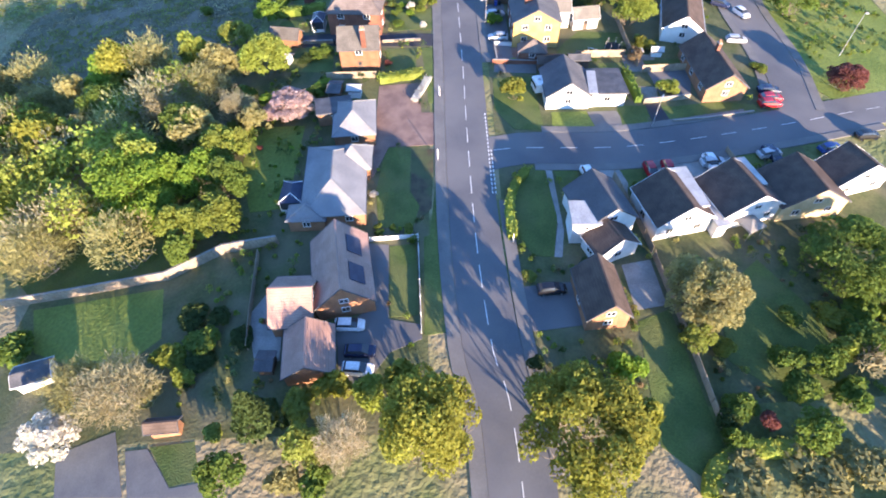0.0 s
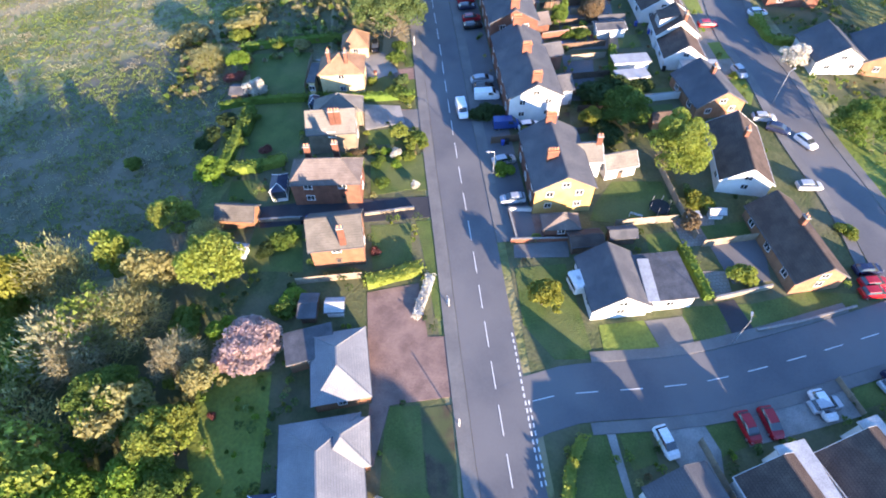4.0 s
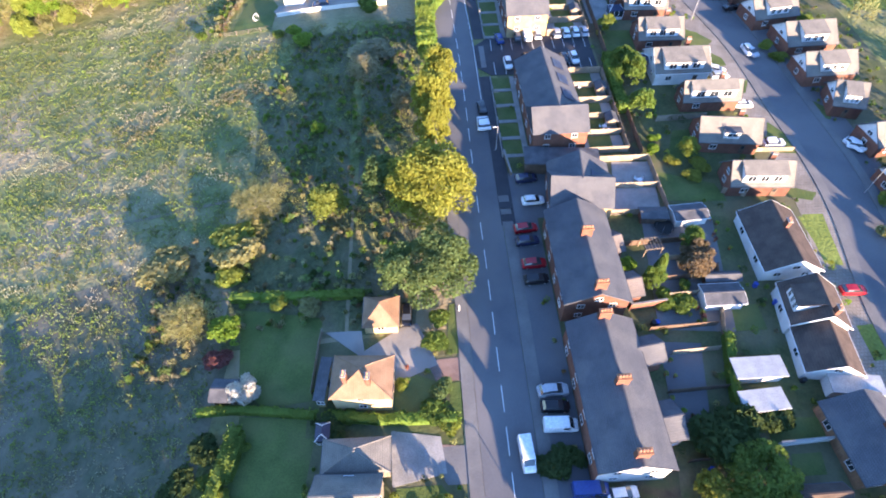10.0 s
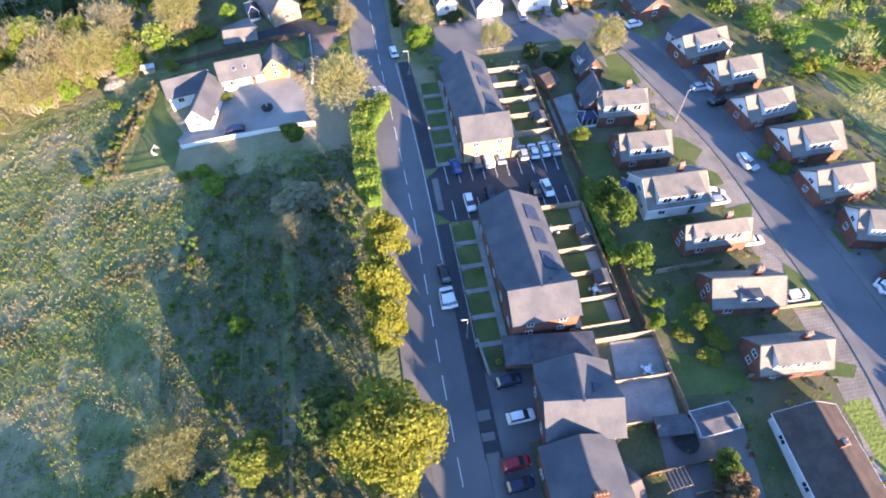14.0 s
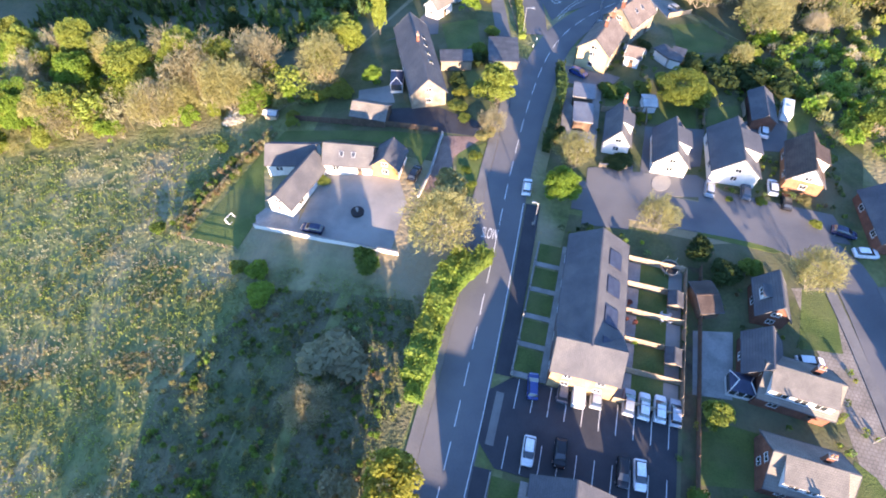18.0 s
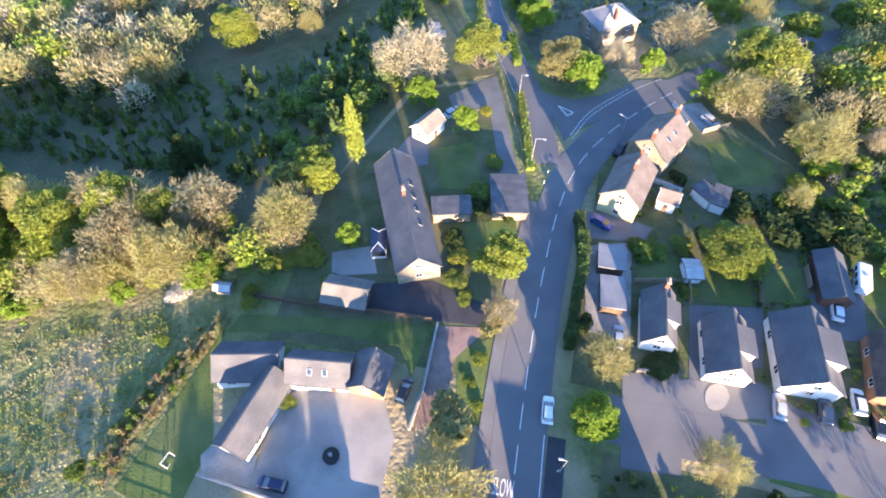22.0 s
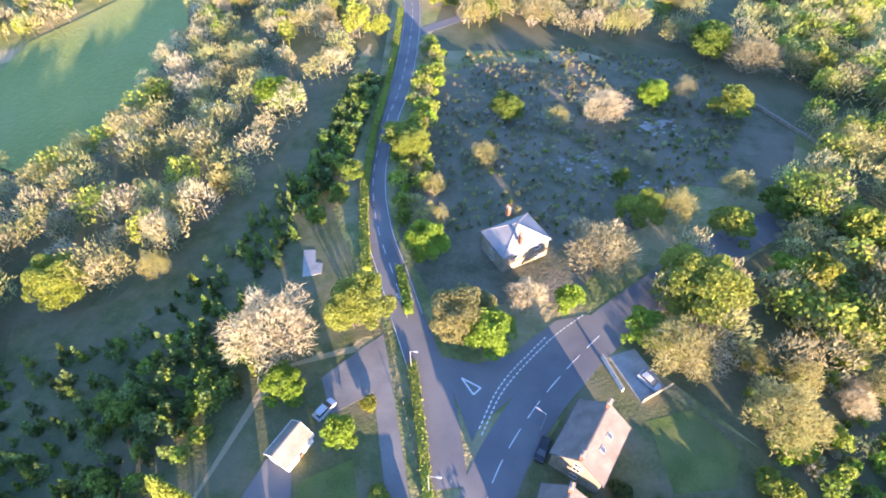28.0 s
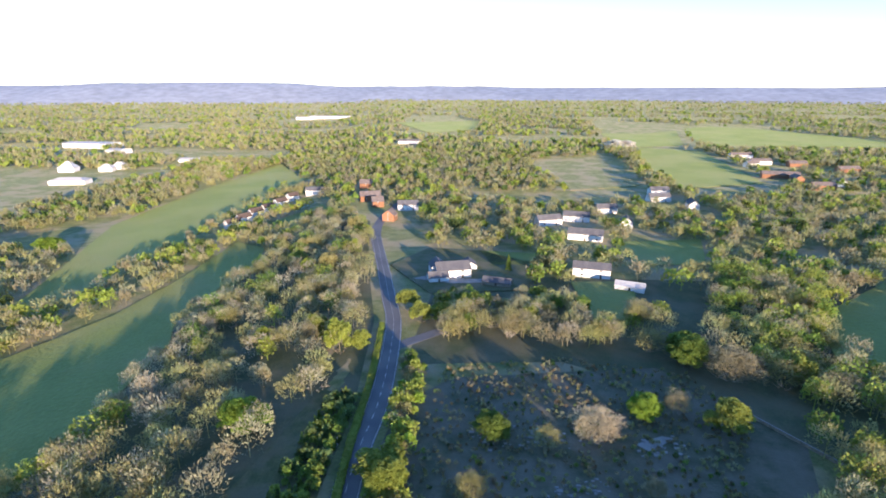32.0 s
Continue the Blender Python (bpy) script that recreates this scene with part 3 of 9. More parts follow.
def quads_mesh(name, verts, faces, material):
    me = bpy.data.meshes.new(name)
    nv, nf, k = len(verts), len(faces), faces.shape[1]
    me.vertices.add(nv)
    me.vertices.foreach_set("co", np.asarray(verts, dtype=np.float32).ravel())
    me.loops.add(nf * k)
    me.loops.foreach_set("vertex_index", faces.astype(np.int32).ravel())
    me.polygons.add(nf)
    me.polygons.foreach_set("loop_start", np.arange(0, nf * k, k, dtype=np.int32))
    me.polygons.foreach_set("loop_total", np.full(nf, k, dtype=np.int32))
    me.update(calc_edges=True)
    me.materials.append(MATS[material])
    return me


def limbs(rng, height, spread, reach, material, level=3, fork=4):
    """A trunk that tapers into limbs and branches."""
    v, f = [], []
    def grow(p, d, length, r, depth):
        q = p + d * length
        tube(v, f, p, q, r, r * 0.62, 6 if depth == level else 4)
        if depth:
            for k in range(fork):
                w = 2 * math.pi * (k + rng.random() * 0.7) / fork
                side = Vector((math.cos(w), math.sin(w), 0))
                nd = (d * (0.75 + 0.3 * rng.random()) + side * spread * (0.7 + 0.6 * rng.random()) + Vector((0, 0, 0.15))).normalized()
                grow(p.lerp(q, 0.72 + 0.28 * rng.random()), nd, length * (0.62 + 0.2 * rng.random()), r * 0.5, depth - 1)
    grow(Vector((0, 0, -0.4)), Vector((0.03, 0.02, 1)).normalized(), height * reach, height * 0.028, level)
    return mesh_of("trunk", v, f, material)


def twigs(rng, n, i, wd):
    """Fine twigs that fill a domed crown; returns vertices and faces."""
    d = rng.normal(size=(n, 3))
    d /= np.linalg.norm(d, axis=1)[:, None]
    d[:, 2] = np.abs(d[:, 2])
    lump = 0.85 + 0.16 * np.sin(d[:, 0] * 7 + i) * np.cos(d[:, 1] * 6 + 2 * i) + 0.12 * np.sin(np.arctan2(d[:, 1], d[:, 0]) * 5 + i)
    r = (0.22 + 0.30 * rng.random(n) ** 0.7) * lump
    p = np.stack([d[:, 0] * r, d[:, 1] * r, 0.36 + d[:, 2] * r * 1.2], 1)
    out = d * np.array([0.7, 0.7, 0.6]) + rng.normal(size=(n, 3)) * 0.6 + np.array([0, 0, 0.4])
    out /= np.linalg.norm(out, axis=1)[:, None]
    side = np.cross(out, rng.normal(size=(n, 3)))
    side /= np.linalg.norm(side, axis=1)[:, None]
    ln = (0.04 + 0.06 * rng.random(n))[:, None]
    return np.stack([p - side * wd, p + side * wd, p + out * ln], 1).reshape(-1, 3), np.arange(n * 3).reshape(-1, 3)


def tree_shapes():
    """Unit trees: one metre high, with the crown about one metre wide."""
    shapes = {}
    for i in range(4):
        rng = np.random.default_rng(10 + i)
        cs, rs = [(0, 0, 0.56)], [0.27]
        for k in range(46):
            w, up = rng.random() * 6.28, rng.random()
            r = 0.39 * math.sqrt(1 - (up - 0.22) ** 2 * 1.5) * (0.72 + 0.36 * rng.random())
            cs.append((r * math.cos(w), r * math.sin(w), 0.30 + 0.56 * up))
            rs.append(0.075 + 0.075 * rng.random())
        vv, ff = leaf_cloud(rng, cs, rs, 8600, 0.0205)
        big_v, big_f = leaf_cloud(rng, cs, rs, 17000, 0.0135)
        shapes["grand", i] = (limbs(rng, 1, 0.7, 0.34, "bark", 3), quads_mesh("crown", big_v, big_f, "leaf_green"))
        shapes["broad", i] = (limbs(rng, 1, 0.7, 0.34, "bark", 2), quads_mesh("crown", vv, ff, "leaf_green"))
    for i in range(3):
        rng = np.random.default_rng(30 + i)
        vv, ff = twigs(rng, 4200, i, 0.0062)
        shapes["bare", i] = (limbs(rng, 1, 0.62, 0.30, "pale_bark", 4, 3), quads_mesh("crown", vv, ff, "leaf_twig"))
    for i in range(3):
        rng = np.random.default_rng(50 + i)
        cs, rs = [], []
        for k in range(9):
            w, r = rng.random() * 6.28, 0.3 * math.sqrt(rng.random())
            cs.append((r * math.cos(w), r * math.sin(w), 0.25 + 0.35 * rng.random()))
            rs.append(0.16 + 0.12 * rng.random())
        vv, ff = leaf_cloud(rng, cs, rs, 1300, 0.056)
        shapes["shrub", i] = (limbs(rng, 0.8, 0.9, 0.25, "bark", 1), quads_mesh("crown", vv, ff, "leaf_green"))
    for i in range(3):
        rng = np.random.default_rng(60 + i)
        cs, rs = [(0, 0, 0.54)], [0.27]
        for k in range(26):
            w, up = rng.random() * 6.28, rng.random()
            r = 0.38 * math.sqrt(1 - (up - 0.22) ** 2 * 1.5) * (0.7 + 0.4 * rng.random())
            cs.append((r * math.cos(w), r * math.sin(w), 0.28 + 0.56 * up))
            rs.append(0.09 + 0.085 * rng.random())
        vv, ff = leaf_cloud(rng, cs, rs, 2900, 0.033)
        shapes["mid", i] = (limbs(rng, 1, 0.7, 0.34, "bark", 1), quads_mesh("crown", vv, ff, "leaf_green"))
        p, fc = twigs(rng, 1800, i, 0.0098)
        shapes["midbare", i] = (limbs(rng, 1, 0.62, 0.30, "pale_bark", 3, 3), quads_mesh("crown", p, fc, "leaf_twig"))
    rng = np.random.default_rng(70)
    cs = [(0.12 * math.cos(k * 2.4) * (1 - k / 34), 0.12 * math.sin(k * 2.4) * (1 - k / 34), 0.16 + 0.8 * k / 30) for k in range(30)]
    vv, ff = leaf_cloud(rng, cs, [0.15 * (1 - 0.75 * abs(k / 30 - 0.35)) for k in range(30)], 4200, 0.024, 1.3)
    shapes["poplar", 0] = (limbs(rng, 1, 0.2, 0.4, "bark", 1), quads_mesh("crown", vv, ff, "leaf_lime"))
    rng = np.random.default_rng(80)
    cs, rs = [], []
    for k in range(60):
        h = (k / 60) ** 0.8
        r = 0.38 * (1 - h) * (0.6 + 0.4 * rng.random())
        cs.append((r * math.cos(k * 2.4), r * math.sin(k * 2.4), 0.12 + 0.84 * h))
        rs.append(0.05 + 0.07 * (1 - h))
    vv, ff = leaf_cloud(rng, cs, rs, 3800, 0.028, 0.7)
    shapes["conifer", 0] = (limbs(rng, 1, 0.3, 0.8, "bark", 0), quads_mesh("crown", vv, ff, "leaf_dark"))
    return shapes


SHAPES = tree_shapes()
COUNTS = {"mid": 3, "midbare": 3, "broad": 4, "grand": 4, "bare": 3, "shrub": 3, "poplar": 1, "conifer": 1}
LEAF_WORDS = {"olive": "olive-green", "green": "mid-green", "bright": "bright fresh green", "dark": "dark evergreen", "tan": "tan-green budding", "bluish": "grey-green", "yellow": "yellow-green", "pink": "pale pink blossoming", "white": "white blossoming", "red": "dark red", "brown": "reddish-brown", "twig": "bare twiggy", "lime": "lime-green", "blush": "pale pinkish budding"}
tree_rng = random.Random(5)




def within(ring, x, y):
    inside = False
    for (ax, ay), (bx, by) in zip(ring, ring[1:] + ring[:1]):
        if (ay > y) != (by > y) and x < (bx - ax) * (y - ay) / (by - ay) + ax:
            inside = not inside
    return inside


def open_land(x, y):
    """True where neither a field nor a far house stands."""
    return not any(within(ring, x, y) for ring in CLEARINGS)


def field(outline, material, lead=0):
    """A pasture; trees keep off it and off a strip of the given depth before it."""
    CLEARINGS.append(list(outline))
    for k in range(12, lead + 1, 12):
        CLEARINGS.append([(x, y - k) for x, y in outline])
    drape("field", outline, 0.5, material, "green pasture between woods", "field", cell=25.0)


def tree(x, y, h, w, kind="broad", leaf="green", group=""):
    if kind == "broad" and w < 7.5:
        kind = "mid"
    if kind == "broad" and w > 11 and y < 420:
        kind = "grand"
    shape = SHAPES[kind, tree_rng.randrange(COUNTS[kind])]
    name = "shrub" if kind == "shrub" else "tree"
    root = new(name, shape[1] if kind == "shrub" else None)
    root.matrix_basis = pose(x, y, ground(x, y), 0, 0, tree_rng.random() * 360) @ Matrix.Diagonal((w, w, h, 1))
    ends = {"mid": "with a rounded leafy crown", "midbare": "with fine bare branches in a domed crown", "broad": "with a rounded leafy crown", "grand": "with a wide rounded leafy crown", "bare": "with fine bare branches in a domed crown", "shrub": "growing low on the ground", "poplar": "with a tall narrow crown", "conifer": "with a pointed evergreen crown"}[kind]
    tagged(root, "%s %s %s" % (LEAF_WORDS[leaf], name, ends), name, group)
    crown = root
    if kind != "shrub":
        part("trunk", shape[0], root)
        crown = part("crown", shape[1], root)
    crown.material_slots[0].link = "OBJECT"
    crown.material_slots[0].material = MATS["leaf_" + leaf]
    return root


def hedge(points, width=1.2, height=1.6, leaf="green", label="clipped green garden hedge"):
    """A clipped hedge along a line, of many leaf clusters over a dark core."""
    rng = np.random.default_rng(int(abs(points[0][0] * 13 + points[0][1] * 7)))
    pts = along(points, 1.0)
    vs = []
    v, f = [], []
    for i, p in enumerate(pts):
        d = (pts[min(i + 1, len(pts) - 1)] - pts[max(i - 1, 0)]).normalized()
        side = Vector((d.y, -d.x, 0))
        g = ground(p.x, p.y)
        swell = 1 + (0.32 if height > 2 else 0.08) * noise.noise(Vector((p.x / 2.5, p.y / 2.5, height)))
        w, h = width * 0.42 * swell * (0.9 + 0.2 * rng.random()), height * 0.9 * swell * (0.92 + 0.16 * rng.random())
        for a, z in ((-w, -0.2), (-w, h * 0.9), (-w * 0.6, h), (w * 0.6, h), (w, h * 0.9), (w, -0.2)):
            q = p + side * a
            v.append((q.x, q.y, g + z))
    for i in range(len(pts) - 1):
        for k in range(5):
            f.append((i * 6 + k, i * 6 + k + 1, i * 6 + k + 7, i * 6 + k + 6))
    f += [(0, 1, 2, 3, 4, 5), tuple(len(v) - 6 + k for k in (5, 4, 3, 2, 1, 0))]
    root = new("hedge")
    tagged(root, label, "hedge")
    part("hedge_core", mesh_of("hedge_core", v, f, "leaf_" + leaf), root)
    n = int(len(pts) * 60 * max(1, width * height / 2))
    idx = rng.integers(0, len(pts), n)
    base = np.array([(p.x, p.y, ground(p.x, p.y)) for p in pts])[idx]
    swells = np.array([1 + (0.32 if height > 2 else 0.08) * noise.noise(Vector((p.x / 2.5, p.y / 2.5, height))) for p in pts])[idx]
    off = np.stack([(rng.random(n) - 0.5) * 1.2, (rng.random(n) - 0.5) * width * swells, rng.random(n) ** 0.5 * height * swells], 1)
    dirs = np.array([((pts[min(i + 1, len(pts) - 1)] - pts[max(i - 1, 0)]).normalized())[:2] for i in range(len(pts))])[idx]
    base[:, 0] += dirs[:, 0] * off[:, 0] + dirs[:, 1] * off[:, 1]
    base[:, 1] += dirs[:, 1] * off[:, 0] - dirs[:, 0] * off[:, 1]
    base[:, 2] += off[:, 2]
    vv, ff = leaf_cloud(rng, base, np.full(n, 0.12), n, 0.16)
    part("foliage", quads_mesh("foliage", vv, ff, "leaf_" + leaf), root)
    return root


# ---- vehicles ----
CARS = {}


def loft(sections, name, material):
    v, f = [], []
    for x, outline in sections:
        v += [(x, y, z) for y, z in outline]
    n = len(sections[0][1])
    for i in range(len(sections) - 1):
        for k in range(n):
            f.append((i * n + k, i * n + (k + 1) % n, (i + 1) * n + (k + 1) % n, (i + 1) * n + k))
    f += [tuple(range(n))[::-1], tuple(len(v) - n + k for k in range(n))]
    me = mesh_of(name, v, f, material)
    for p in me.polygons:
        p.use_smooth = False
    return me


def wheel_meshes():
    tv, tf, rv, rf = [], [], [], []
    tube(tv, tf, (0, -0.1, 0), (0, 0.1, 0), 0.32, 0.32, 14)
    tube(rv, rf, (0, -0.11, 0), (0, 0.11, 0), 0.2, 0.2, 10)
    n = len(tv)
    me = mesh_of("wheel", tv + rv, tf + [tuple(n + k for k in q) for q in rf], "rubber")
    me.materials.append(MATS["galvanised"])
    for p in list(me.polygons)[len(tf):]:
        p.material_index = 1
    return me


WHEEL = wheel_meshes()


def car(x, y, yaw, colour="silver", kind="car", group="parked cars"):
    """A vehicle facing its own +x."""
    z = ground(x, y) + 0.13
    m = pose(x, y, z, 0, 0, yaw)
    if (colour, kind) in CARS:
        return copy_thing(CARS[colour, kind], m)
    root = new({"car": "car", "van": "van", "estate": "car"}[kind])
    words = {"car": "hatchback car", "van": "panel van", "estate": "estate car"}[kind]
    tagged(root, "%s %s with dark windows on a hard surface" % (colour, words), "van" if kind == "van" else "car", group)
    def ring(w, z0, z1, wt=None):
        wt = wt or w
        return [(-w, z0), (w, z0), (w, (z0 + z1) / 2), (wt, z1), (-wt, z1), (-w, (z0 + z1) / 2)]
    paint = "paint_" + colour
    if kind == "van":
        l, body = 5.0, [(-2.5, ring(0.86, 0.35, 1.7)), (-2.42, ring(0.94, 0.28, 1.95, 0.86)), (1.0, ring(0.95, 0.28, 2.0, 0.86)), (1.75, ring(0.94, 0.28, 1.25, 0.8)), (2.3, ring(0.9, 0.28, 1.0, 0.78)), (2.5, ring(0.75, 0.35, 0.75, 0.7))]
        glass = [("windscreen", [(1.08, -0.78, 1.9), (1.08, 0.78, 1.9), (1.78, 0.74, 1.3), (1.78, -0.74, 1.3)])]
        glass += [("side_window", [(0.2, s * 0.952, 1.25), (1.3, s * 0.95, 1.25), (0.98, s * 0.905, 1.8), (0.2, s * 0.905, 1.8)]) for s in (-1, 1)]
        axles = (-1.55, 1.6)
    else:
        top = 1.44
        l, body = 4.3, [(-2.15, ring(0.72, 0.4, 0.85)), (-2.05, ring(0.86, 0.25, 0.98, 0.78)), (-1.2, ring(0.89, 0.2, 0.95, 0.8)), (0.75, ring(0.9, 0.2, 0.95, 0.8)), (1.7, ring(0.87, 0.22, 0.84, 0.74)), (2.1, ring(0.72, 0.3, 0.66, 0.62))]
        back = -2.0 if kind == "estate" else -1.85
        cabin = [(back, ring(0.74, 0.9, 0.98)), (back + 0.35, ring(0.74, 0.9, top - 0.06, 0.58)), (-0.6, ring(0.76, 0.9, top, 0.6)), (0.25, ring(0.76, 0.9, top - 0.04, 0.6)), (1.15, ring(0.74, 0.88, 0.96))]
        part("roof", loft([(back + 0.33, ring(0.6, top - 0.1, top - 0.02, 0.56)), (-0.6, ring(0.62, top - 0.06, top + 0.035, 0.58)), (0.3, ring(0.61, top - 0.1, top - 0.01, 0.57))], "roof", paint), root)
        part("cabin_glass", loft(cabin, "cabin_glass", "glass"), root)
        glass, axles = [], (-1.3, 1.3)
    part("body", loft(body, "body", paint), root)
    for gname, q in glass:
        part(gname, mesh_of(gname, [Vector(p) + Vector((0.015, 0, 0.015)) for p in q], [(0, 1, 2, 3)], "glass"), root)
    for ax in axles:
        for s in (-1, 1):
            part("wheel", WHEEL, root, m=pose(ax, s * 0.8, 0.2))
    for s in (-1, 1):
        part("headlight", box_mesh("headlight", 0.1, 0.3, 0.14, "white_plastic"), root, m=pose(l / 2 - 0.22, s * 0.58, 0.58))
        part("tail_light", box_mesh("tail_light", 0.08, 0.2, 0.2, "sign_red"), root, m=pose(-l / 2 + 0.05, s * 0.62, 0.66))
    root.matrix_basis = m
    CARS[colour, kind] = root
    return root


# ---- street and garden things ----
def street_lamp(x, y, yaw, h=7.0, arm=1.2):
    root = new("street_lamp")
    root.matrix_basis = pose(x, y, ground(x, y), 0, 0, yaw)
    tagged(root, "grey galvanised steel street lamp with a short arm", "street lamp", "street lamps")
    v, f = [], []
    tube(v, f, (0, 0, -0.2), (0, 0, 1.2), 0.11, 0.11, 8)
    tube(v, f, (0, 0, 1.2), (0, 0, h), 0.075, 0.055, 8)
    part("pole", mesh_of("pole", v, f, "galvanised"), root)
    v, f = [], []
    tube(v, f, (0, 0, h - 0.05), (arm, 0, h + 0.15), 0.045, 0.04, 6)
    part("arm", mesh_of("arm", v, f, "galvanised"), root)
    head = part("lamp_head", box_mesh("lamp_head", 0.7, 0.3, 0.14, "galvanised", bevel=0.04), root, m=pose(arm + 0.25, 0, h + 0.08))
    part("lens", box_mesh("lens", 0.5, 0.22, 0.04, "white_plastic"), head, m=pose(0, 0, -0.04))


def post(x, y, h=1.0, w=0.12, material="white_plastic", name="bollard", label="white plastic roadside marker post"):
    root = new(name)
    root.matrix_basis = pose(x, y, ground(x, y))
    tagged(root, label, name.replace("_", " "), name.replace("_", " ") + "s")
    part("post", box_mesh("post", w, w, h + 0.2, material, lift=-0.2), root)


def fence(points, h=1.7, kind="panel", material="fence_wood", label="", every=3.0):
    """Posts and panels (or rails) along straight legs."""
    root = new("fence")
    tagged(root, label or {"panel": "timber panel garden fence between wooden posts", "rail": "post and rail timber field fence", "wall": "pale concrete and brick garden wall"}[kind], "wall" if kind == "wall" else "fence", kind="structure" if kind == "wall" else "")
    for (x0, y0), (x1, y1) in zip(points, points[1:]):
        length = math.hypot(x1 - x0, y1 - y0)
        n = max(1, round(length / every))
        yaw = math.degrees(math.atan2(y1 - y0, x1 - x0))
        for k in range(n):
            u0, u1 = k / n, (k + 1) / n
            ax, ay, bx, by = x0 + (x1 - x0) * u0, y0 + (y1 - y0) * u0, x0 + (x1 - x0) * u1, y0 + (y1 - y0) * u1
            ga, gb = ground(ax, ay), ground(bx, by)
            mid = pose((ax + bx) / 2, (ay + by) / 2, (ga + gb) / 2, 0, -math.degrees(math.atan2(gb - ga, length / n)), yaw)
            if kind == "wall":
                part("wall_panel", box_mesh("wall_panel", length / n + 0.02, 0.24, h + 0.4, material, lift=-0.4), root, m=mid)
                part("coping", box_mesh("coping", length / n, 0.34, 0.08, "concrete"), root, m=mid @ pose(0, 0, h))
                continue
            part("post", box_mesh("post", 0.12, 0.12, h + 0.4, material, lift=-0.3), root, m=pose(ax, ay, ga))
            if kind == "panel":
                part("panel", box_mesh("panel", length / n - 0.1, 0.05, h - 0.08, material, lift=0.05), root, m=mid)
            else:
                for z in (0.35, 0.75, 1.1):
                    part("rail", box_mesh("rail", length / n, 0.04, 0.07, material), root, m=mid @ pose(0, 0, z * h / 1.2))
    return root


def shed(x, y, yaw, L, W, h, material="dark_wood", roof="roofing_felt", label="small timber garden shed with a felt roof"):
    return house(x, y, yaw, L, W, h, h + 0.5, "gable", material, roof, windows=False, name="shed", door=False, label=label)


def conservatory(x, y, yaw, L, W, h=2.3):
    root = new("conservatory")
    root.matrix_basis = pose(x, y, ground(x, y), 0, 0, yaw)
    tagged(root, "white-framed glass conservatory with a glazed roof", "conservatory")
    part("base_wall", box_mesh("base_wall", L, W, 1.4, "white_render", lift=-0.8), root)
    part("glazing", box_mesh("glazing", L - 0.1, W - 0.1, h - 0.6, "glass", lift=0.6), root)
    v, f = [], []
    a, b = L / 2 + 0.15, W / 2 + 0.15
    top = h + 0.9
    part("glass_roof", mesh_of("glass_roof", [(-a, -b, h), (a, -b, h), (a, b, h), (-a, b, h), (-a * 0.45, 0, top), (a * 0.45, 0, top)], [(0, 1, 5, 4), (2, 3, 4, 5), (1, 2, 5), (3, 0, 4)], "solar"), root)
    for s in (-1, 1):
        for t in (-1, 1):
            v, f = [], []
            tube(v, f, (s * a, t * b, h + 0.02), (s * a * 0.45, 0, top + 0.02), 0.07, 0.07, 4)
            part("roof_bar", mesh_of("roof_bar", v, f, "white_plastic"), root)
    for k in range(int(L / 0.9) + 1):
        u = -L / 2 + L * k / int(L / 0.9)
        for t in (-1, 1):
            part("mullion", box_mesh("mullion", 0.08, 0.08, h - 0.6, "white_plastic", lift=0.6), root, m=pose(u, t * W / 2, 0))



def goal(x, y, yaw):
    root = new("goal")
    root.matrix_basis = pose(x, y, ground(x, y) + 0.05, 0, 0, yaw)
    tagged(root, "small white garden football goal on the lawn", "goal")
    def bar(name, a, b):
        v, f = [], []
        tube(v, f, a, b, 0.06, 0.06, 6)
        part(name, mesh_of(name, v, f, "white_plastic"), root)
    for s in (-0.95, 0.95):
        bar("post", (0, s, 0), (0, s, 1.15))
        bar("side_bar", (0, s, 0.05), (0.8, s, 0.05))
        bar("stay", (0, s, 1.15), (0.8, s, 0.05))
    bar("crossbar", (0, -0.95, 1.15), (0, 0.95, 1.15))
    bar("back_bar", (0.8, -0.95, 0.05), (0.8, 0.95, 0.05))


def planter(x, y):
    root = new("planter")
    root.matrix_basis = pose(x, y, ground(x, y) + 0.05)
    tagged(root, "round dark stone planter on a gravel courtyard", "planter")
    v, f = [], []
    tube(v, f, (0, 0, 0), (0, 0, 0.5), 1.2, 1.25, 16)
    part("basin", mesh_of("basin", v, f, "rubber"), root)
    v, f = [], []
    tube(v, f, (0, 0, 0.5), (0, 0, 1.3), 0.2, 0.3, 8)
    part("urn", mesh_of("urn", v, f, "concrete"), root)


def trampoline(x, y, material):
    root = new("trampoline")
    root.matrix_basis = pose(x, y, ground(x, y) + 0.05)
    tagged(root, "round garden trampoline with a raised rim", "trampoline")
    n = 20
    ring = [(r * math.cos(6.2832 * k / n), r * math.sin(6.2832 * k / n), 0.75) for r in (1.75, 1.4) for k in range(n)]
    part("rim", mesh_of("rim", ring, [(k, (k + 1) % n, n + (k + 1) % n, n + k) for k in range(n)], material), root)
    part("mat", mesh_of("mat", [(1.42 * math.cos(6.2832 * k / n), 1.42 * math.sin(6.2832 * k / n), 0.72) for k in range(n)], [tuple(range(n))], "rubber"), root)
    for k in range(6):
        v, f = [], []
        w = 6.2832 * k / 6
        tube(v, f, (1.6 * math.cos(w), 1.6 * math.sin(w), 0), (1.6 * math.cos(w), 1.6 * math.sin(w), 1.9), 0.04, 0.04, 6)
        part("leg", mesh_of("leg", v, f, "galvanised"), root)


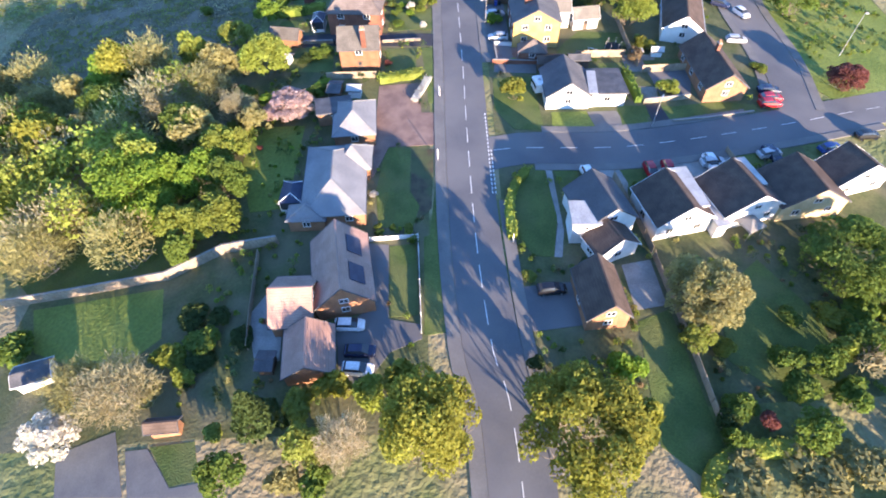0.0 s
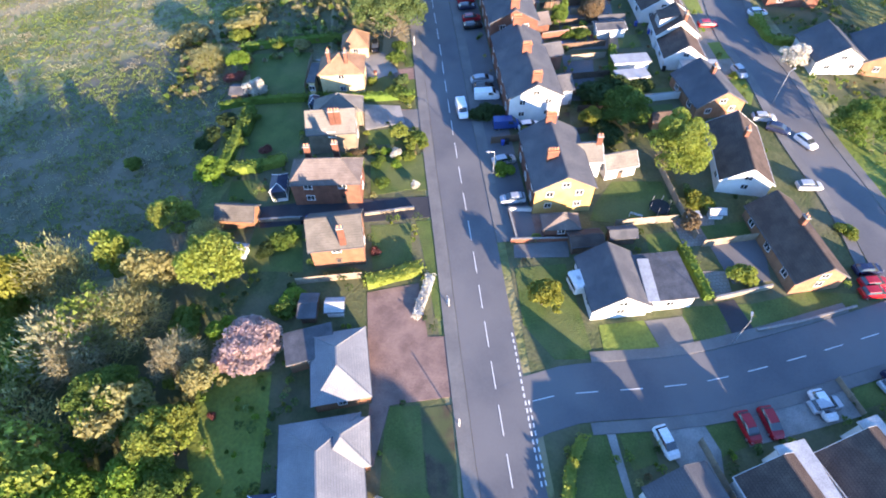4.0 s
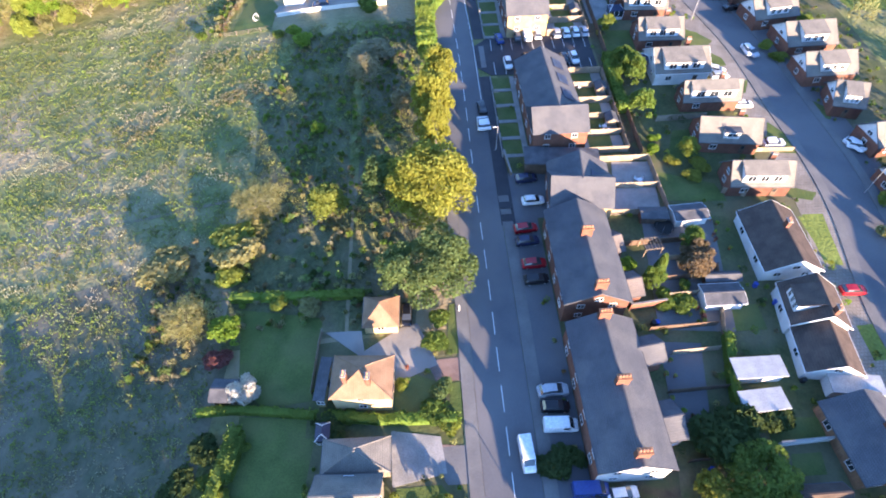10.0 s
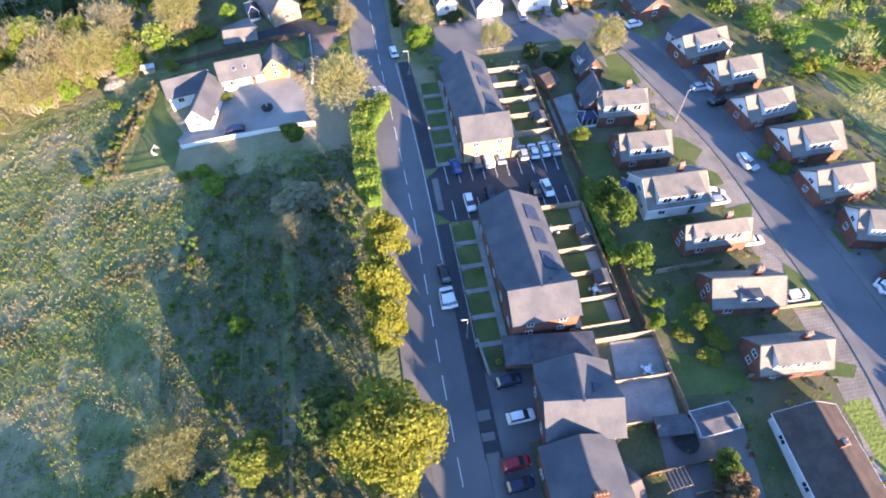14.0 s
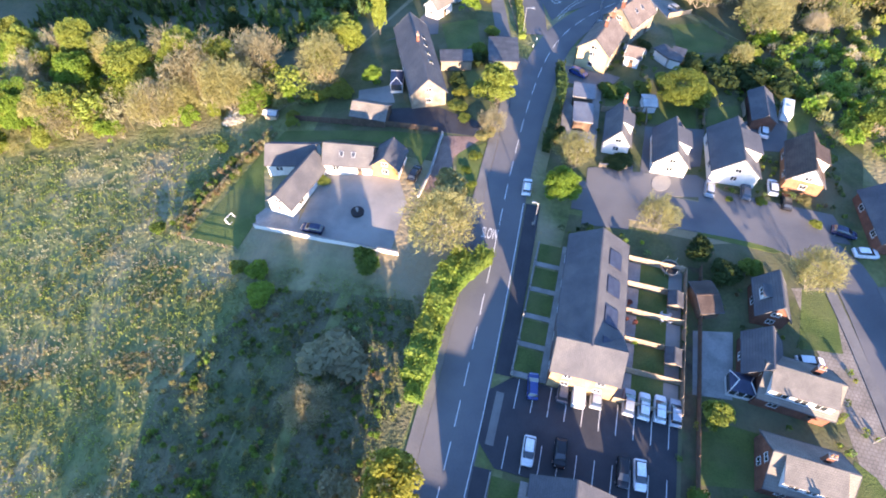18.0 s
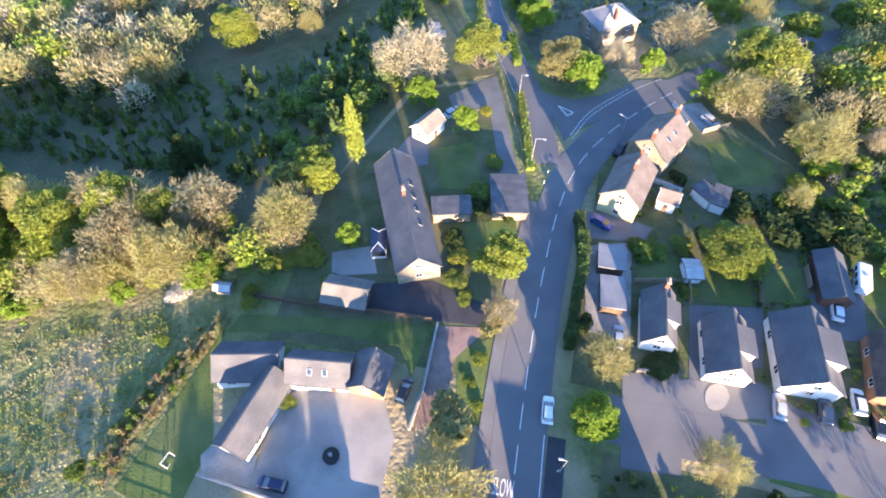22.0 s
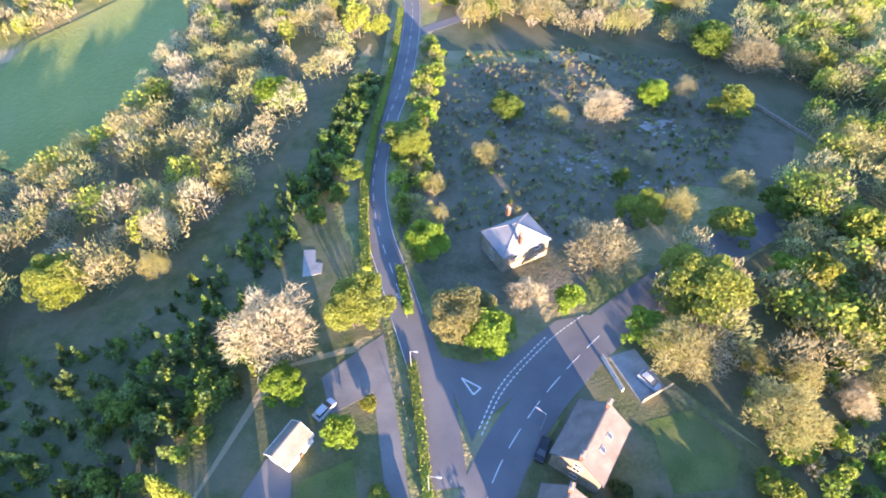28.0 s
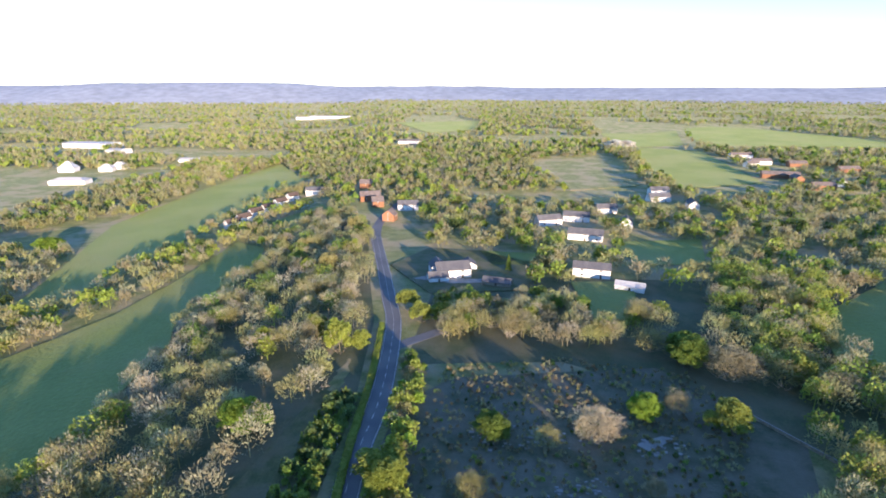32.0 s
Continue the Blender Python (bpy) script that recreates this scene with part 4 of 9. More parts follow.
def caravan(x, y, yaw, length=5.6):
    root = new("caravan")
    root.matrix_basis = pose(x, y, ground(x, y) + 0.1, 0, 0, yaw)
    tagged(root, "white touring caravan with dark side windows", "caravan")
    part("body", box_mesh("caravan_body", length, 2.2, 2.1, "white_plastic", lift=0.45, bevel=0.2), root)
    for s in (-1, 1):
        for u in (-0.3, 0.02, 0.3):
            part("window", box_mesh("caravan_window", 1.0, 0.04, 0.6, "glass"), root, m=pose(u * length, s * 1.11, 1.5))
        part("wheel", WHEEL, root, m=pose(0, s * 0.95, 0.32))
    part("drawbar", box_mesh("drawbar", 1.2, 0.1, 0.1, "galvanised"), root, m=pose(length / 2 + 0.5, 0, 0.5))
    part("roof_vent", box_mesh("roof_vent", 0.6, 0.5, 0.12, "galvanised"), root, m=pose(0, 0, 2.55))


def gazebo(x, y, yaw, s=3.0):
    """A garden canopy on four legs."""
    root = new("gazebo")
    root.matrix_basis = pose(x, y, ground(x, y) + 0.08, 0, 0, yaw)
    tagged(root, "beige fabric garden gazebo on four slim legs", "gazebo")
    h = s / 2
    for u in (-h, h):
        for w in (-h, h):
            part("leg", box_mesh("leg", 0.07, 0.07, 2.1, "galvanised"), root, m=pose(u, w, 0))
    e = h + 0.15
    part("canopy", mesh_of("canopy", [(-e, -e, 2.05), (e, -e, 2.05), (e, e, 2.05), (-e, e, 2.05), (0, 0, 2.75), (-e, -e, 1.85), (e, -e, 1.85), (e, e, 1.85), (-e, e, 1.85)], [(0, 1, 4), (1, 2, 4), (2, 3, 4), (3, 0, 4), (5, 6, 1, 0), (6, 7, 2, 1), (7, 8, 3, 2), (8, 5, 0, 3)], "gravel"), root, "beige fabric canopy")


def garden_table(x, y, yaw, material="white_plastic"):
    """A round table with four chairs pushed up to it, each a thing of its own."""
    table = new("garden_table")
    table.matrix_basis = pose(x, y, ground(x, y) + 0.07, 0, 0, yaw)
    tagged(table, "round white garden table on a single leg", "table")
    v, f = [], []
    tube(v, f, (0, 0, 0.7), (0, 0, 0.75), 0.55, 0.55, 14)
    part("tabletop", mesh_of("tabletop", v, f, material), table)
    v, f = [], []
    tube(v, f, (0, 0, 0), (0, 0, 0.7), 0.22, 0.06, 8)
    part("leg", mesh_of("leg", v, f, material), table)
    for k in range(4):
        chair = new("garden_chair")
        chair.matrix_basis = pose(x, y, ground(x, y) + 0.07, 0, 0, yaw + 90 * k) @ pose(0, -0.85, 0)
        tagged(chair, "white plastic garden chair beside a round table", "chair", "garden chairs")
        part("seat", box_mesh("seat", 0.46, 0.46, 0.05, material, lift=0.42), chair)
        part("backrest", box_mesh("backrest", 0.46, 0.05, 0.45, material, lift=0.45), chair, m=pose(0, -0.22, 0))
        for u in (-0.2, 0.2):
            for w in (-0.2, 0.2):
                part("leg", box_mesh("leg", 0.05, 0.05, 0.42, material), chair, m=pose(u, w, 0))


def billboard(x, y, yaw):
    root = new("notice_board")
    root.matrix_basis = pose(x, y, ground(x, y), 0, 0, yaw)
    tagged(root, "white notice board on two posts beside the road", "sign")
    for s in (-1, 1):
        part("post", box_mesh("post", 0.12, 0.12, 2.4, "galvanised"), root, m=pose(s * 0.9, 0, 0))
    part("board", box_mesh("board", 2.6, 0.08, 1.0, "white_plastic"), root, m=pose(0, -0.1, 1.5))


def road_word(text, x, y, yaw):
    """Painted word on the road, stretched along it."""
    cu = bpy.data.curves.new("word", "FONT")
    cu.body, cu.align_x, cu.align_y, cu.size = text, "CENTER", "CENTER", 1.0
    tmp = bpy.data.objects.new("word", cu)
    me = bpy.data.meshes.new_from_object(tmp)
    bpy.data.objects.remove(tmp)
    me.materials.append(MATS["road_paint"])
    c, s = math.cos(radians(yaw)), math.sin(radians(yaw))
    for v in me.vertices:
        a, b = v.co.x * 1.05, v.co.y * 3.4
        v.co.x, v.co.y = x + a * c - b * s, y + a * s + b * c
        v.co.z = ground(v.co.x, v.co.y) + 0.125
    tagged(new("road_marking", me), "white painted word on the asphalt", "road marking", kind="structure")


def dashes(points, offset, dash, gap, width, label="white painted road markings", lift=0.118):
    """Painted dashes along a line, each a piece of its own under one marking."""
    root = tagged(new("road_marking"), label, "road marking", kind="structure")
    pts = along(points, 0.5)
    run, k = 0.0, 0
    path = [pts[0]]
    lengths = [0.0]
    for a, b in zip(pts, pts[1:]):
        run += (b - a).length
        lengths.append(run)
    def at(s):
        i = min(max(1, int(np.searchsorted(lengths, s))), len(pts) - 1)
        a, b = pts[i - 1], pts[i]
        u = (s - lengths[i - 1]) / max(1e-6, lengths[i] - lengths[i - 1])
        d = (b - a).normalized()
        return a.lerp(b, min(1, max(0, u))) + Vector((d.y, -d.x, 0)) * offset, Vector((d.y, -d.x, 0))
    s = 0.0
    while s + dash < run:
        v = []
        n = max(1, int(dash / 2))
        for j in range(n + 1):
            p, side = at(s + dash * j / n)
            for w in (-width / 2, width / 2):
                q = p + side * w
                v.append((q.x, q.y, ground(q.x, q.y) + lift))
        part("dash", mesh_of("dash", v, [(2 * j, 2 * j + 1, 2 * j + 3, 2 * j + 2) for j in range(n)], "road_paint"), root)
        s += dash + gap
    return root


def line_of(points, offset, width, lift=0.118, label="white painted edge line"):
    return strip("road_marking", points, offset - width / 2, offset + width / 2, lift, "road_paint", label, "road marking", skirt=0.0)


def wood(x0, y0, x1, y1, count, kinds, seed, low=7, high=12, clear=None):
    """Separate trees scattered over a stretch of the plan."""
    rng = random.Random(seed)
    for k in range(count):
        for attempt in range(20):
            x, y = rng.uniform(x0, x1), rng.uniform(y0, y1)
            if open_land(x, y) and (not clear or clear(x, y)):
                kind, leaf = rng.choice(kinds)
                h = rng.uniform(low, high)
                tree(x, y, h, h * rng.uniform(0.7, 1.0), kind, leaf, "woodland trees")
                break


def wood_in(ring, count, leaf, seed, low=7, high=12, quads=300, size=0.42, label="dense spring woodland", form=""):
    """A stretch of wood too dense to count, as one mass of foliage inside an outline of the plan."""
    rng = random.Random(seed)
    xs, ys = [p[0] for p in ring], [p[1] for p in ring]
    spots = []
    for k in range(count * 40):
        x, y = rng.uniform(min(xs), max(xs)), rng.uniform(min(ys), max(ys))
        if within(ring, x, y) and open_land(x, y):
            spots.append((x, y, rng.uniform(low, high)))
        if len(spots) == count:
            break
    far_wood("woodland", spots, leaf, quads, size, label, seed, form)


def wood_mass(x0, y0, x1, y1, *rest, **more):
    wood_in([(x0, y0), (x1, y0), (x1, y1), (x0, y1)], *rest, **more)


def far_wood(name, spots, leaf, quads, size, label, seed, form=""):
    """Trees too many to count, as one piece: short trunks and domed crowns of leaves or twigs, or cones."""
    rng = np.random.default_rng(seed)
    form = form or ("bare" if leaf in ("tan", "twig", "blush", "brown") else "leafy")
    base = np.array([(x, y, ground(x, y)) for x, y, h in spots])
    hs = np.array([h for x, y, h in spots])
    girth = hs * (0.36 + 0.14 * rng.random(len(hs)))
    n = len(spots) * quads
    i = np.repeat(np.arange(len(spots)), quads)
    d = rng.normal(size=(n, 3))
    d /= np.linalg.norm(d, axis=1)[:, None]
    d[:, 2] = np.where(d[:, 2] < -0.25, -d[:, 2], d[:, 2])
    lump = 1 + 0.16 * np.sin(d[:, 0] * 5 + i * 1.7) * np.cos(d[:, 1] * 5 + i) + 0.1 * np.sin(d[:, 2] * 9 + i * 2.3)
    h, w = hs[i], girth[i]
    if form == "cone":
        u = rng.random(n) ** 1.5
        r = 0.34 * h * (1 - u) * (0.5 + 0.5 * rng.random(n))
        pos = base[i] + np.stack([d[:, 0] * r, d[:, 1] * r, h * (0.06 + 0.92 * u)], 1)
    else:
        r = (0.5 + 0.52 * rng.random(n) ** 0.6) * lump
        pos = base[i] + np.stack([d[:, 0] * r * w, d[:, 1] * r * w, h * (0.44 + 0.5 * d[:, 2] * r)], 1)
    s = (size * (0.6 + 0.8 * rng.random(n)))[:, None]
    if form == "bare":
        out = d * 0.7 + rng.normal(size=(n, 3)) * 0.4 + np.array([0, 0, 0.55])
        out /= np.linalg.norm(out, axis=1)[:, None]
        side = np.cross(out, rng.normal(size=(n, 3)))
        side /= np.linalg.norm(side, axis=1)[:, None]
        tri = np.stack([pos - side * s * 0.38 - out * s, pos + side * s * 0.38 - out * s, pos + out * s * 1.3], 1)
    else:
        nrm = d * 0.45 + rng.normal(size=(n, 3)) * 0.8
        nrm /= np.linalg.norm(nrm, axis=1)[:, None]
        a = np.cross(nrm, rng.normal(size=(n, 3)))
        a /= np.linalg.norm(a, axis=1)[:, None]
        b = np.cross(nrm, a)
        tri = np.stack([pos - a * s - b * s * 0.6, pos + a * s - b * s * 0.6, pos + b * s * 1.1], 1)
    foot, top, t = base - np.array([0, 0, 0.3]), base + np.stack([0 * hs, 0 * hs, hs * 0.7], 1), (hs * 0.018)[:, None]
    for e in (np.array([1.0, 0, 0]), np.array([0, 1.0, 0])):
        tri = np.concatenate([tri, np.stack([foot - e * t, foot + e * t, top], 1)])
    vv = tri.reshape(-1, 3)
    tagged(new(name, quads_mesh(name, vv, np.arange(len(vv)).reshape(-1, 3), "leaf_" + leaf)), label, "woodland", kind="stuff")
# ---- the land ----
def land():
    """One sheet to the horizon: fine near the road, coarse far off."""
    def steps(lo, hi, far_lo, far_hi, fine):
        v = list(np.arange(lo, hi + 0.1, fine))
        s, q = fine, v[-1]
        while q < far_hi:
            s *= 1.25
            q += s
            v.append(q)
        s, q = fine, v[0]
        while q > far_lo:
            s *= 1.25
            q -= s
            v.insert(0, q)
        return v
    xs, ys = steps(-160, 160, -4500, 4500, 4.0), steps(-60, 560, -1500, 4900, 4.0)
    verts = []
    for y in ys:
        for x in xs:
            z = ground(x, y)
            far = max(0.0, math.hypot(x, y - 300) - 900)
            z += 25 * min(1, far / 2500) * (noise.noise(Vector((x / 900, y / 900, 3))) - 0.2)
            verts.append((x, y, z))
    n = len(xs)
    faces = [(j * n + i, j * n + i + 1, (j + 1) * n + i + 1, (j + 1) * n + i) for j in range(len(ys) - 1) for i in range(n - 1)]
    me = mesh_of("ground", verts, faces, "meadow")
    for p in me.polygons:
        p.use_smooth = True
    tagged(new("ground", me), "rough green meadow and farmland reaching to the horizon", "ground", kind="structure")


land()


def hills():
    """Low hills along the horizon; their pale blue is distance haze painted into the colour."""
    verts, faces = [], []
    xs = np.arange(-4600, 4601, 100.0)
    for i, x in enumerate(xs):
        h = 22 + 14 * noise.noise(Vector((x / 900, 0.5, 1))) + (34 * math.exp(-((x + 1900) / 900) ** 2)) + 10 * noise.noise(Vector((x / 250, 2.5, 1)))
        y = 4650 - abs(x) * 0.25
        verts += [(x, y - 500, -20), (x, y, 70 + h * 0.55), (x, y + 120, 74 + h * 0.7), (x, y + 500, -20)]
    for i in range(len(xs) - 1):
        for k in range(3):
            faces.append((i * 4 + k, i * 4 + 4 + k, i * 4 + 5 + k, i * 4 + 1 + k))
    me = mesh_of("backdrop", verts, faces, "hazed_hill")
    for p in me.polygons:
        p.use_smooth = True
    tagged(new("backdrop", me), "low hills along the horizon in a painted haze blue", "hills", kind="structure")


hills()

# ---- roads ----
MAIN = [(9.5, -60), (8.6, 18), (6.2, 36), (4.9, 54), (4.4, 77), (4.2, 100), (3.8, 126), (3.7, 160), (3.4, 180), (3.3, 205), (3.0, 225), (2.2, 248), (1.4, 268), (1.2, 287), (2.2, 305), (5.0, 318), (10.5, 329), (17.5, 339), (25.0, 348), (40, 362), (60, 378), (90, 396)]
strip("road", MAIN, -4.0, 4.0, 0.08, "asphalt", "grey asphalt main road with a dashed centre line", "road")
strip("road", [(-2.0, 316), (-6.0, 332), (-12.8, 347), (-17.5, 358), (-23.5, 372), (-28.0, 390), (-29.4, 412), (-28.6, 437), (-30.5, 470), (-34.0, 500), (-40, 525), (-52, 575), (-68, 640), (-72, 690), (-66, 760)], -3.3, 3.3, 0.1, "asphalt", "narrow asphalt lane between hedges", "road")
strip("road", [(6, 72.5), (14, 74.5), (30, 74.3), (42, 75.7), (60, 79.0), (80, 83.5), (120, 92)], -4.0, 4.0, 0.09, "asphalt", "asphalt side street", "road")
strip("road", [(67, 80), (69.2, 100), (68.8, 118), (70.2, 135), (70.0, 150), (73.5, 170), (74.2, 184), (73.2, 200), (71.8, 222), (66.8, 245), (62, 262), (54, 266.5), (46, 267.7), (30, 267.3), (14, 267)], -3.6, 3.6, 0.1, "asphalt", "asphalt estate street", "road")

LANE = [(-2.0, 316), (-6.0, 332), (-12.8, 347), (-17.5, 358), (-23.5, 372), (-28.0, 390), (-29.4, 412), (-28.6, 437), (-30.5, 470), (-34.0, 500), (-40, 525), (-52, 575), (-68, 640)]
SIDE = [(9, 74.0), (14, 74.5), (30, 74.3), (42, 75.7), (60, 79.0), (80, 83.5), (120, 92)]
ESTATE = [(67, 84), (69.2, 100), (68.8, 118), (70.2, 135), (70.0, 150), (73.5, 170), (74.2, 184), (73.2, 200), (71.8, 222), (66.8, 245), (63.0, 259)]
LOWER = [p for p in MAIN if p[1] <= 306]
strip("pavement", LOWER, -6.0, -4.05, 0.17, "pavement", "worn grey asphalt footway with a kerb", "pavement")
strip("pavement", [(8.6, 18), (6.2, 36), (5.2, 54), (5.0, 62)], 4.05, 5.9, 0.17, "pavement", "worn grey asphalt footway with a kerb", "pavement")
strip("pavement", [p for p in MAIN if 84 <= p[1] <= 182], 4.05, 6.0, 0.17, "pavement", "worn grey asphalt footway with a kerb", "pavement")
strip("forecourt", [p for p in MAIN if 98 <= p[1] <= 182], 6.0, 10.6, 0.1, "asphalt", "grey hard-standing in front of terraced houses", "forecourt")
strip("pavement", [(3.4, 172), (3.3, 205), (3.1, 214)], 4.0, 6.6, 0.17, "new_asphalt", "fresh black asphalt footway", "pavement")
strip("pavement", [(2.9, 228), (2.2, 248), (1.6, 262)], 4.2, 6.8, 0.17, "new_asphalt", "fresh black asphalt footway", "pavement")
strip("pavement", ESTATE, -5.4, -3.65, 0.17, "pavement", "grey footway beside an estate street", "pavement")
strip("pavement", ESTATE, 3.65, 5.4, 0.17, "pavement", "grey footway beside an estate street", "pavement")
strip("pavement", [(18, 74.5), (30, 74.3), (42, 75.7), (58, 78.6)], -5.6, -4.05, 0.17, "pavement", "grey footway beside a side street", "pavement")
strip("pavement", [(16, 74.5), (30, 74.3), (42, 75.7), (60, 79.0), (80, 83.5)], 4.05, 5.6, 0.17, "pavement", "grey footway beside a side street", "pavement")
dashes([p for p in MAIN if p[1] <= 352], 0.0, 4.0, 2.2, 0.13)
dashes(LANE[2:], 0.0, 3.0, 3.0, 0.12, lift=0.13)
dashes(SIDE, 0.0, 3.0, 3.0, 0.12, lift=0.125)
dashes([(4.6, 63.5), (4.4, 84.5)], 3.55, 0.6, 0.4, 0.2, "white painted give-way line")
dashes([(4.6, 63.5), (4.4, 74.5)], 4.1, 0.6, 0.4, 0.2, "white painted give-way line")
dashes([(2.8, 325), (6.5, 334), (14.8, 345), (22, 352)], 0.0, 0.6, 0.4, 0.2, "white painted give-way line")
dashes([(2.3, 326), (6.0, 335), (14.3, 346)], 0.0, 0.6, 0.4, 0.2, "white painted give-way line")
line_of(LANE[1:], -3.0, 0.1, 0.13)
line_of(LANE[2:], 3.0, 0.1, 0.13)
line_of([(3.1, 205), (3.0, 225), (2.2, 248), (1.5, 262)], 3.75, 0.12)

strip("forecourt", [p for p in ESTATE if p[1] > 130], -10.8, -5.4, 0.045, "drive_slabs", "pale slab-paved drives in front of bungalows", "forecourt")
strip("forecourt", [p for p in ESTATE if p[1] > 150], 5.4, 9.6, 0.045, "asphalt", "grey tarmac drives in front of estate houses", "forecourt")
drape("garden_ground", [(9.5, 26), (100, 30), (100, 60), (64, 70), (64, 270), (40, 262), (38, 262), (14, 262), (9.5, 182)], 0.025, "rough_lawn", "dull rough grass and earth between houses", "ground")
drape("garden_ground", [(-66, 24), (-2.5, 24), (-2.5, 152), (-34, 150), (-37, 120), (-46, 96), (-66, 88)], 0.025, "rough_lawn", "dull rough grass and earth round gardens", "ground")
drape("garden_ground", [(-42, 268), (-5, 268), (-6, 310), (-16, 340), (-34, 334), (-44, 300)], 0.025, "rough_lawn", "dull rough grass round a barn", "ground")
drape("garden_ground", [(8, 271), (66, 272), (72, 310), (44, 330), (24, 342), (9, 318)], 0.025, "rough_lawn", "dull rough grass round houses", "ground")
drape("garden_ground", [(79, 96), (100, 96), (100, 280), (70, 280), (72, 250), (78, 225), (80, 190)], 0.025, "rough_lawn", "dull rough grass round estate houses", "ground")

drape("woodland_floor", [(-16, 342), (-36, 376), (-36, 440), (-42, 500), (-60, 575), (-80, 680), (-128, 690), (-138, 584), (-130, 540), (-134, 487), (-131, 450), (-122, 414), (-150, 400), (-260, 390), (-260, 290), (-112, 270), (-54, 284), (-46, 300), (-36, 334)], 0.035, "woodland", "dull green woodland floor in a valley", "ground", cell=8.0)
drape("woodland_floor", [(46, 329), (64, 312), (74, 300), (200, 300), (240, 560), (-20, 560), (-24, 462), (30, 468), (76, 440), (92, 415), (90, 392), (60, 372), (36, 352), (28, 345)], 0.035, "woodland", "dull green woodland floor", "ground", cell=8.0)
drape("valley_grass", [(-92, 332), (-72, 339), (-63, 350), (-53, 372), (-47, 392), (-45, 416), (-42, 442), (-48, 444), (-54, 414), (-60, 390), (-68, 370), (-78, 350), (-98, 342)], 0.09, "rough_lawn", "green grass track along a valley", "grass", cell=6.0)
drape("valley_grass", [(-66, 320), (-76, 320), (-88, 324), (-80, 330), (-66, 330)], 0.09, "rough_lawn", "green grass glade in a valley", "grass", cell=6.0)
strip("road", [(-31, 474), (-24, 481), (-14, 491), (-4, 500), (10, 512)], -2.6, 2.6, 0.09, "asphalt", "narrow asphalt side lane", "road")
drape("rough_grass", [(-60, 312), (-44, 300), (-36, 334), (-17, 343), (-35, 376), (-35, 440), (-43, 440), (-47, 400), (-52, 372), (-64, 348), (-66, 330)], 0.06, "rough_lawn", "dark green rough grass beside a lane", "grass", cell=6.0)
triangle = tagged(new("road_marking"), "white painted give-way triangle on asphalt", "road marking", kind="structure")
for (ax, ay), (bx, by) in zip(((-1.3, 335.0), (2.2, 333.4), (1.0, 332.0)), ((2.2, 333.4), (1.0, 332.0), (-1.3, 335.0))):
    d = Vector((bx - ax, by - ay, 0)).normalized() * 0.13
    part("stroke", mesh_of("stroke", [(x, y, ground(x, y) + 0.16) for x, y in ((ax - d.y, ay + d.x), (ax + d.y, ay - d.x), (bx + d.y, by - d.x), (bx - d.y, by + d.x))], [(0, 1, 2, 3)], "road_paint"), triangle)
drape("rough_grass", [(-110, 100), (-44, 104), (-39, 150), (-46, 164), (-58, 170), (-78, 166), (-110, 140)], 0.03, "scrub", "dark rough scrub beside a wood", "grass", cell=6.0)
drape("rough_grass", [(-35, 233), (-9, 237), (-3, 226), (-4, 206), (-10, 180), (-33, 178), (-41, 190), (-43, 212)], 0.03, "bramble", "dark green brambles below roadside trees", "grass", cell=6.0)
drape("rough_grass", [(-41, 151), (-9, 152), (-7, 176), (-10, 180), (-33, 178), (-41, 172)], 0.04, "bramble", "dark rough weeds behind a garden hedge", "grass", cell=6.0)


# ---- houses west of the road ----
house(-15.0, 46.7, 100.4, 12.1, 8.1, 2.9, 6.8, "gable", "orange_brick", "tile_rose", solar=2)
house(-21.1, 41.8, 1.8, 5.5, 8.2, 2.6, 5.6, "gable", "orange_brick", "tile_rose")
house(-18.1, 34.2, 96.9, 6.8, 6.3, 2.5, 4.8, "gable", "orange_brick", "tile_rose", windows=False)
house(-18.0, 65.1, 94.0, 16.5, 9.7, 2.7, 5.6, "hip", "orange_brick", "tile_pale")
house(-15.4, 70.1, 91.3, 5.6, 5.7, 2.7, 5.2, "hip", "orange_brick", "tile_pale")
house(-21.7, 57.8, 90.2, 3.0, 5.7, 2.6, 4.4, "hip", "orange_brick", "tile_pale")
house(-16.2, 80.5, 94.5, 9.9, 7.2, 2.6, 5.0, "hip", "orange_brick", "tile_pale")
house(-20.4, 83.9, 100.8, 4.5, 6.2, 2.4, 2.7, "flat", "orange_brick", "roofing_felt")
house(-16.8, 101.6, 1.7, 7.8, 7.2, 4.8, 7.6, "gable", "orange_brick", "tile_dun", chimneys=((0.3, -0.9),))
house(-18.7, 113.9, -4.3, 11.3, 5.6, 5.0, 7.6, "hip", "red_brick", "tile_mauve", chimneys=((-0.5, 0.7), (0.3, 0.95)))
house(-34.0, 110.0, -10.1, 6.1, 3.3, 2.4, 3.8, "gable", "orange_brick", "tile_dun", windows=False)
house(-18.1, 126.4, -1.4, 8.3, 6.0, 4.6, 7.2, "gable", "stone", "tile_grey", chimneys=((0.1, -0.6), (0.35, -0.6)))
house(-17.3, 132.2, 89.7, 4.2, 8.7, 3.6, 6.0, "hip", "stone", "tile_grey")
house(-16.6, 142.6, 86.8, 6.1, 8.3, 5.0, 7.6, "hip", "cream_render", "tile_tan", chimneys=((-0.5, -0.3), (-0.4, 0.5)))
house(-14.3, 154.4, 88.7, 5.1, 5.2, 2.6, 5.0, "hip", "cream_render", "tile_tan")
house(-22.7, 143.5, 84.0, 6.2, 1.1, 2.8, 3.1, "flat", "cream_render", "roofing_felt")
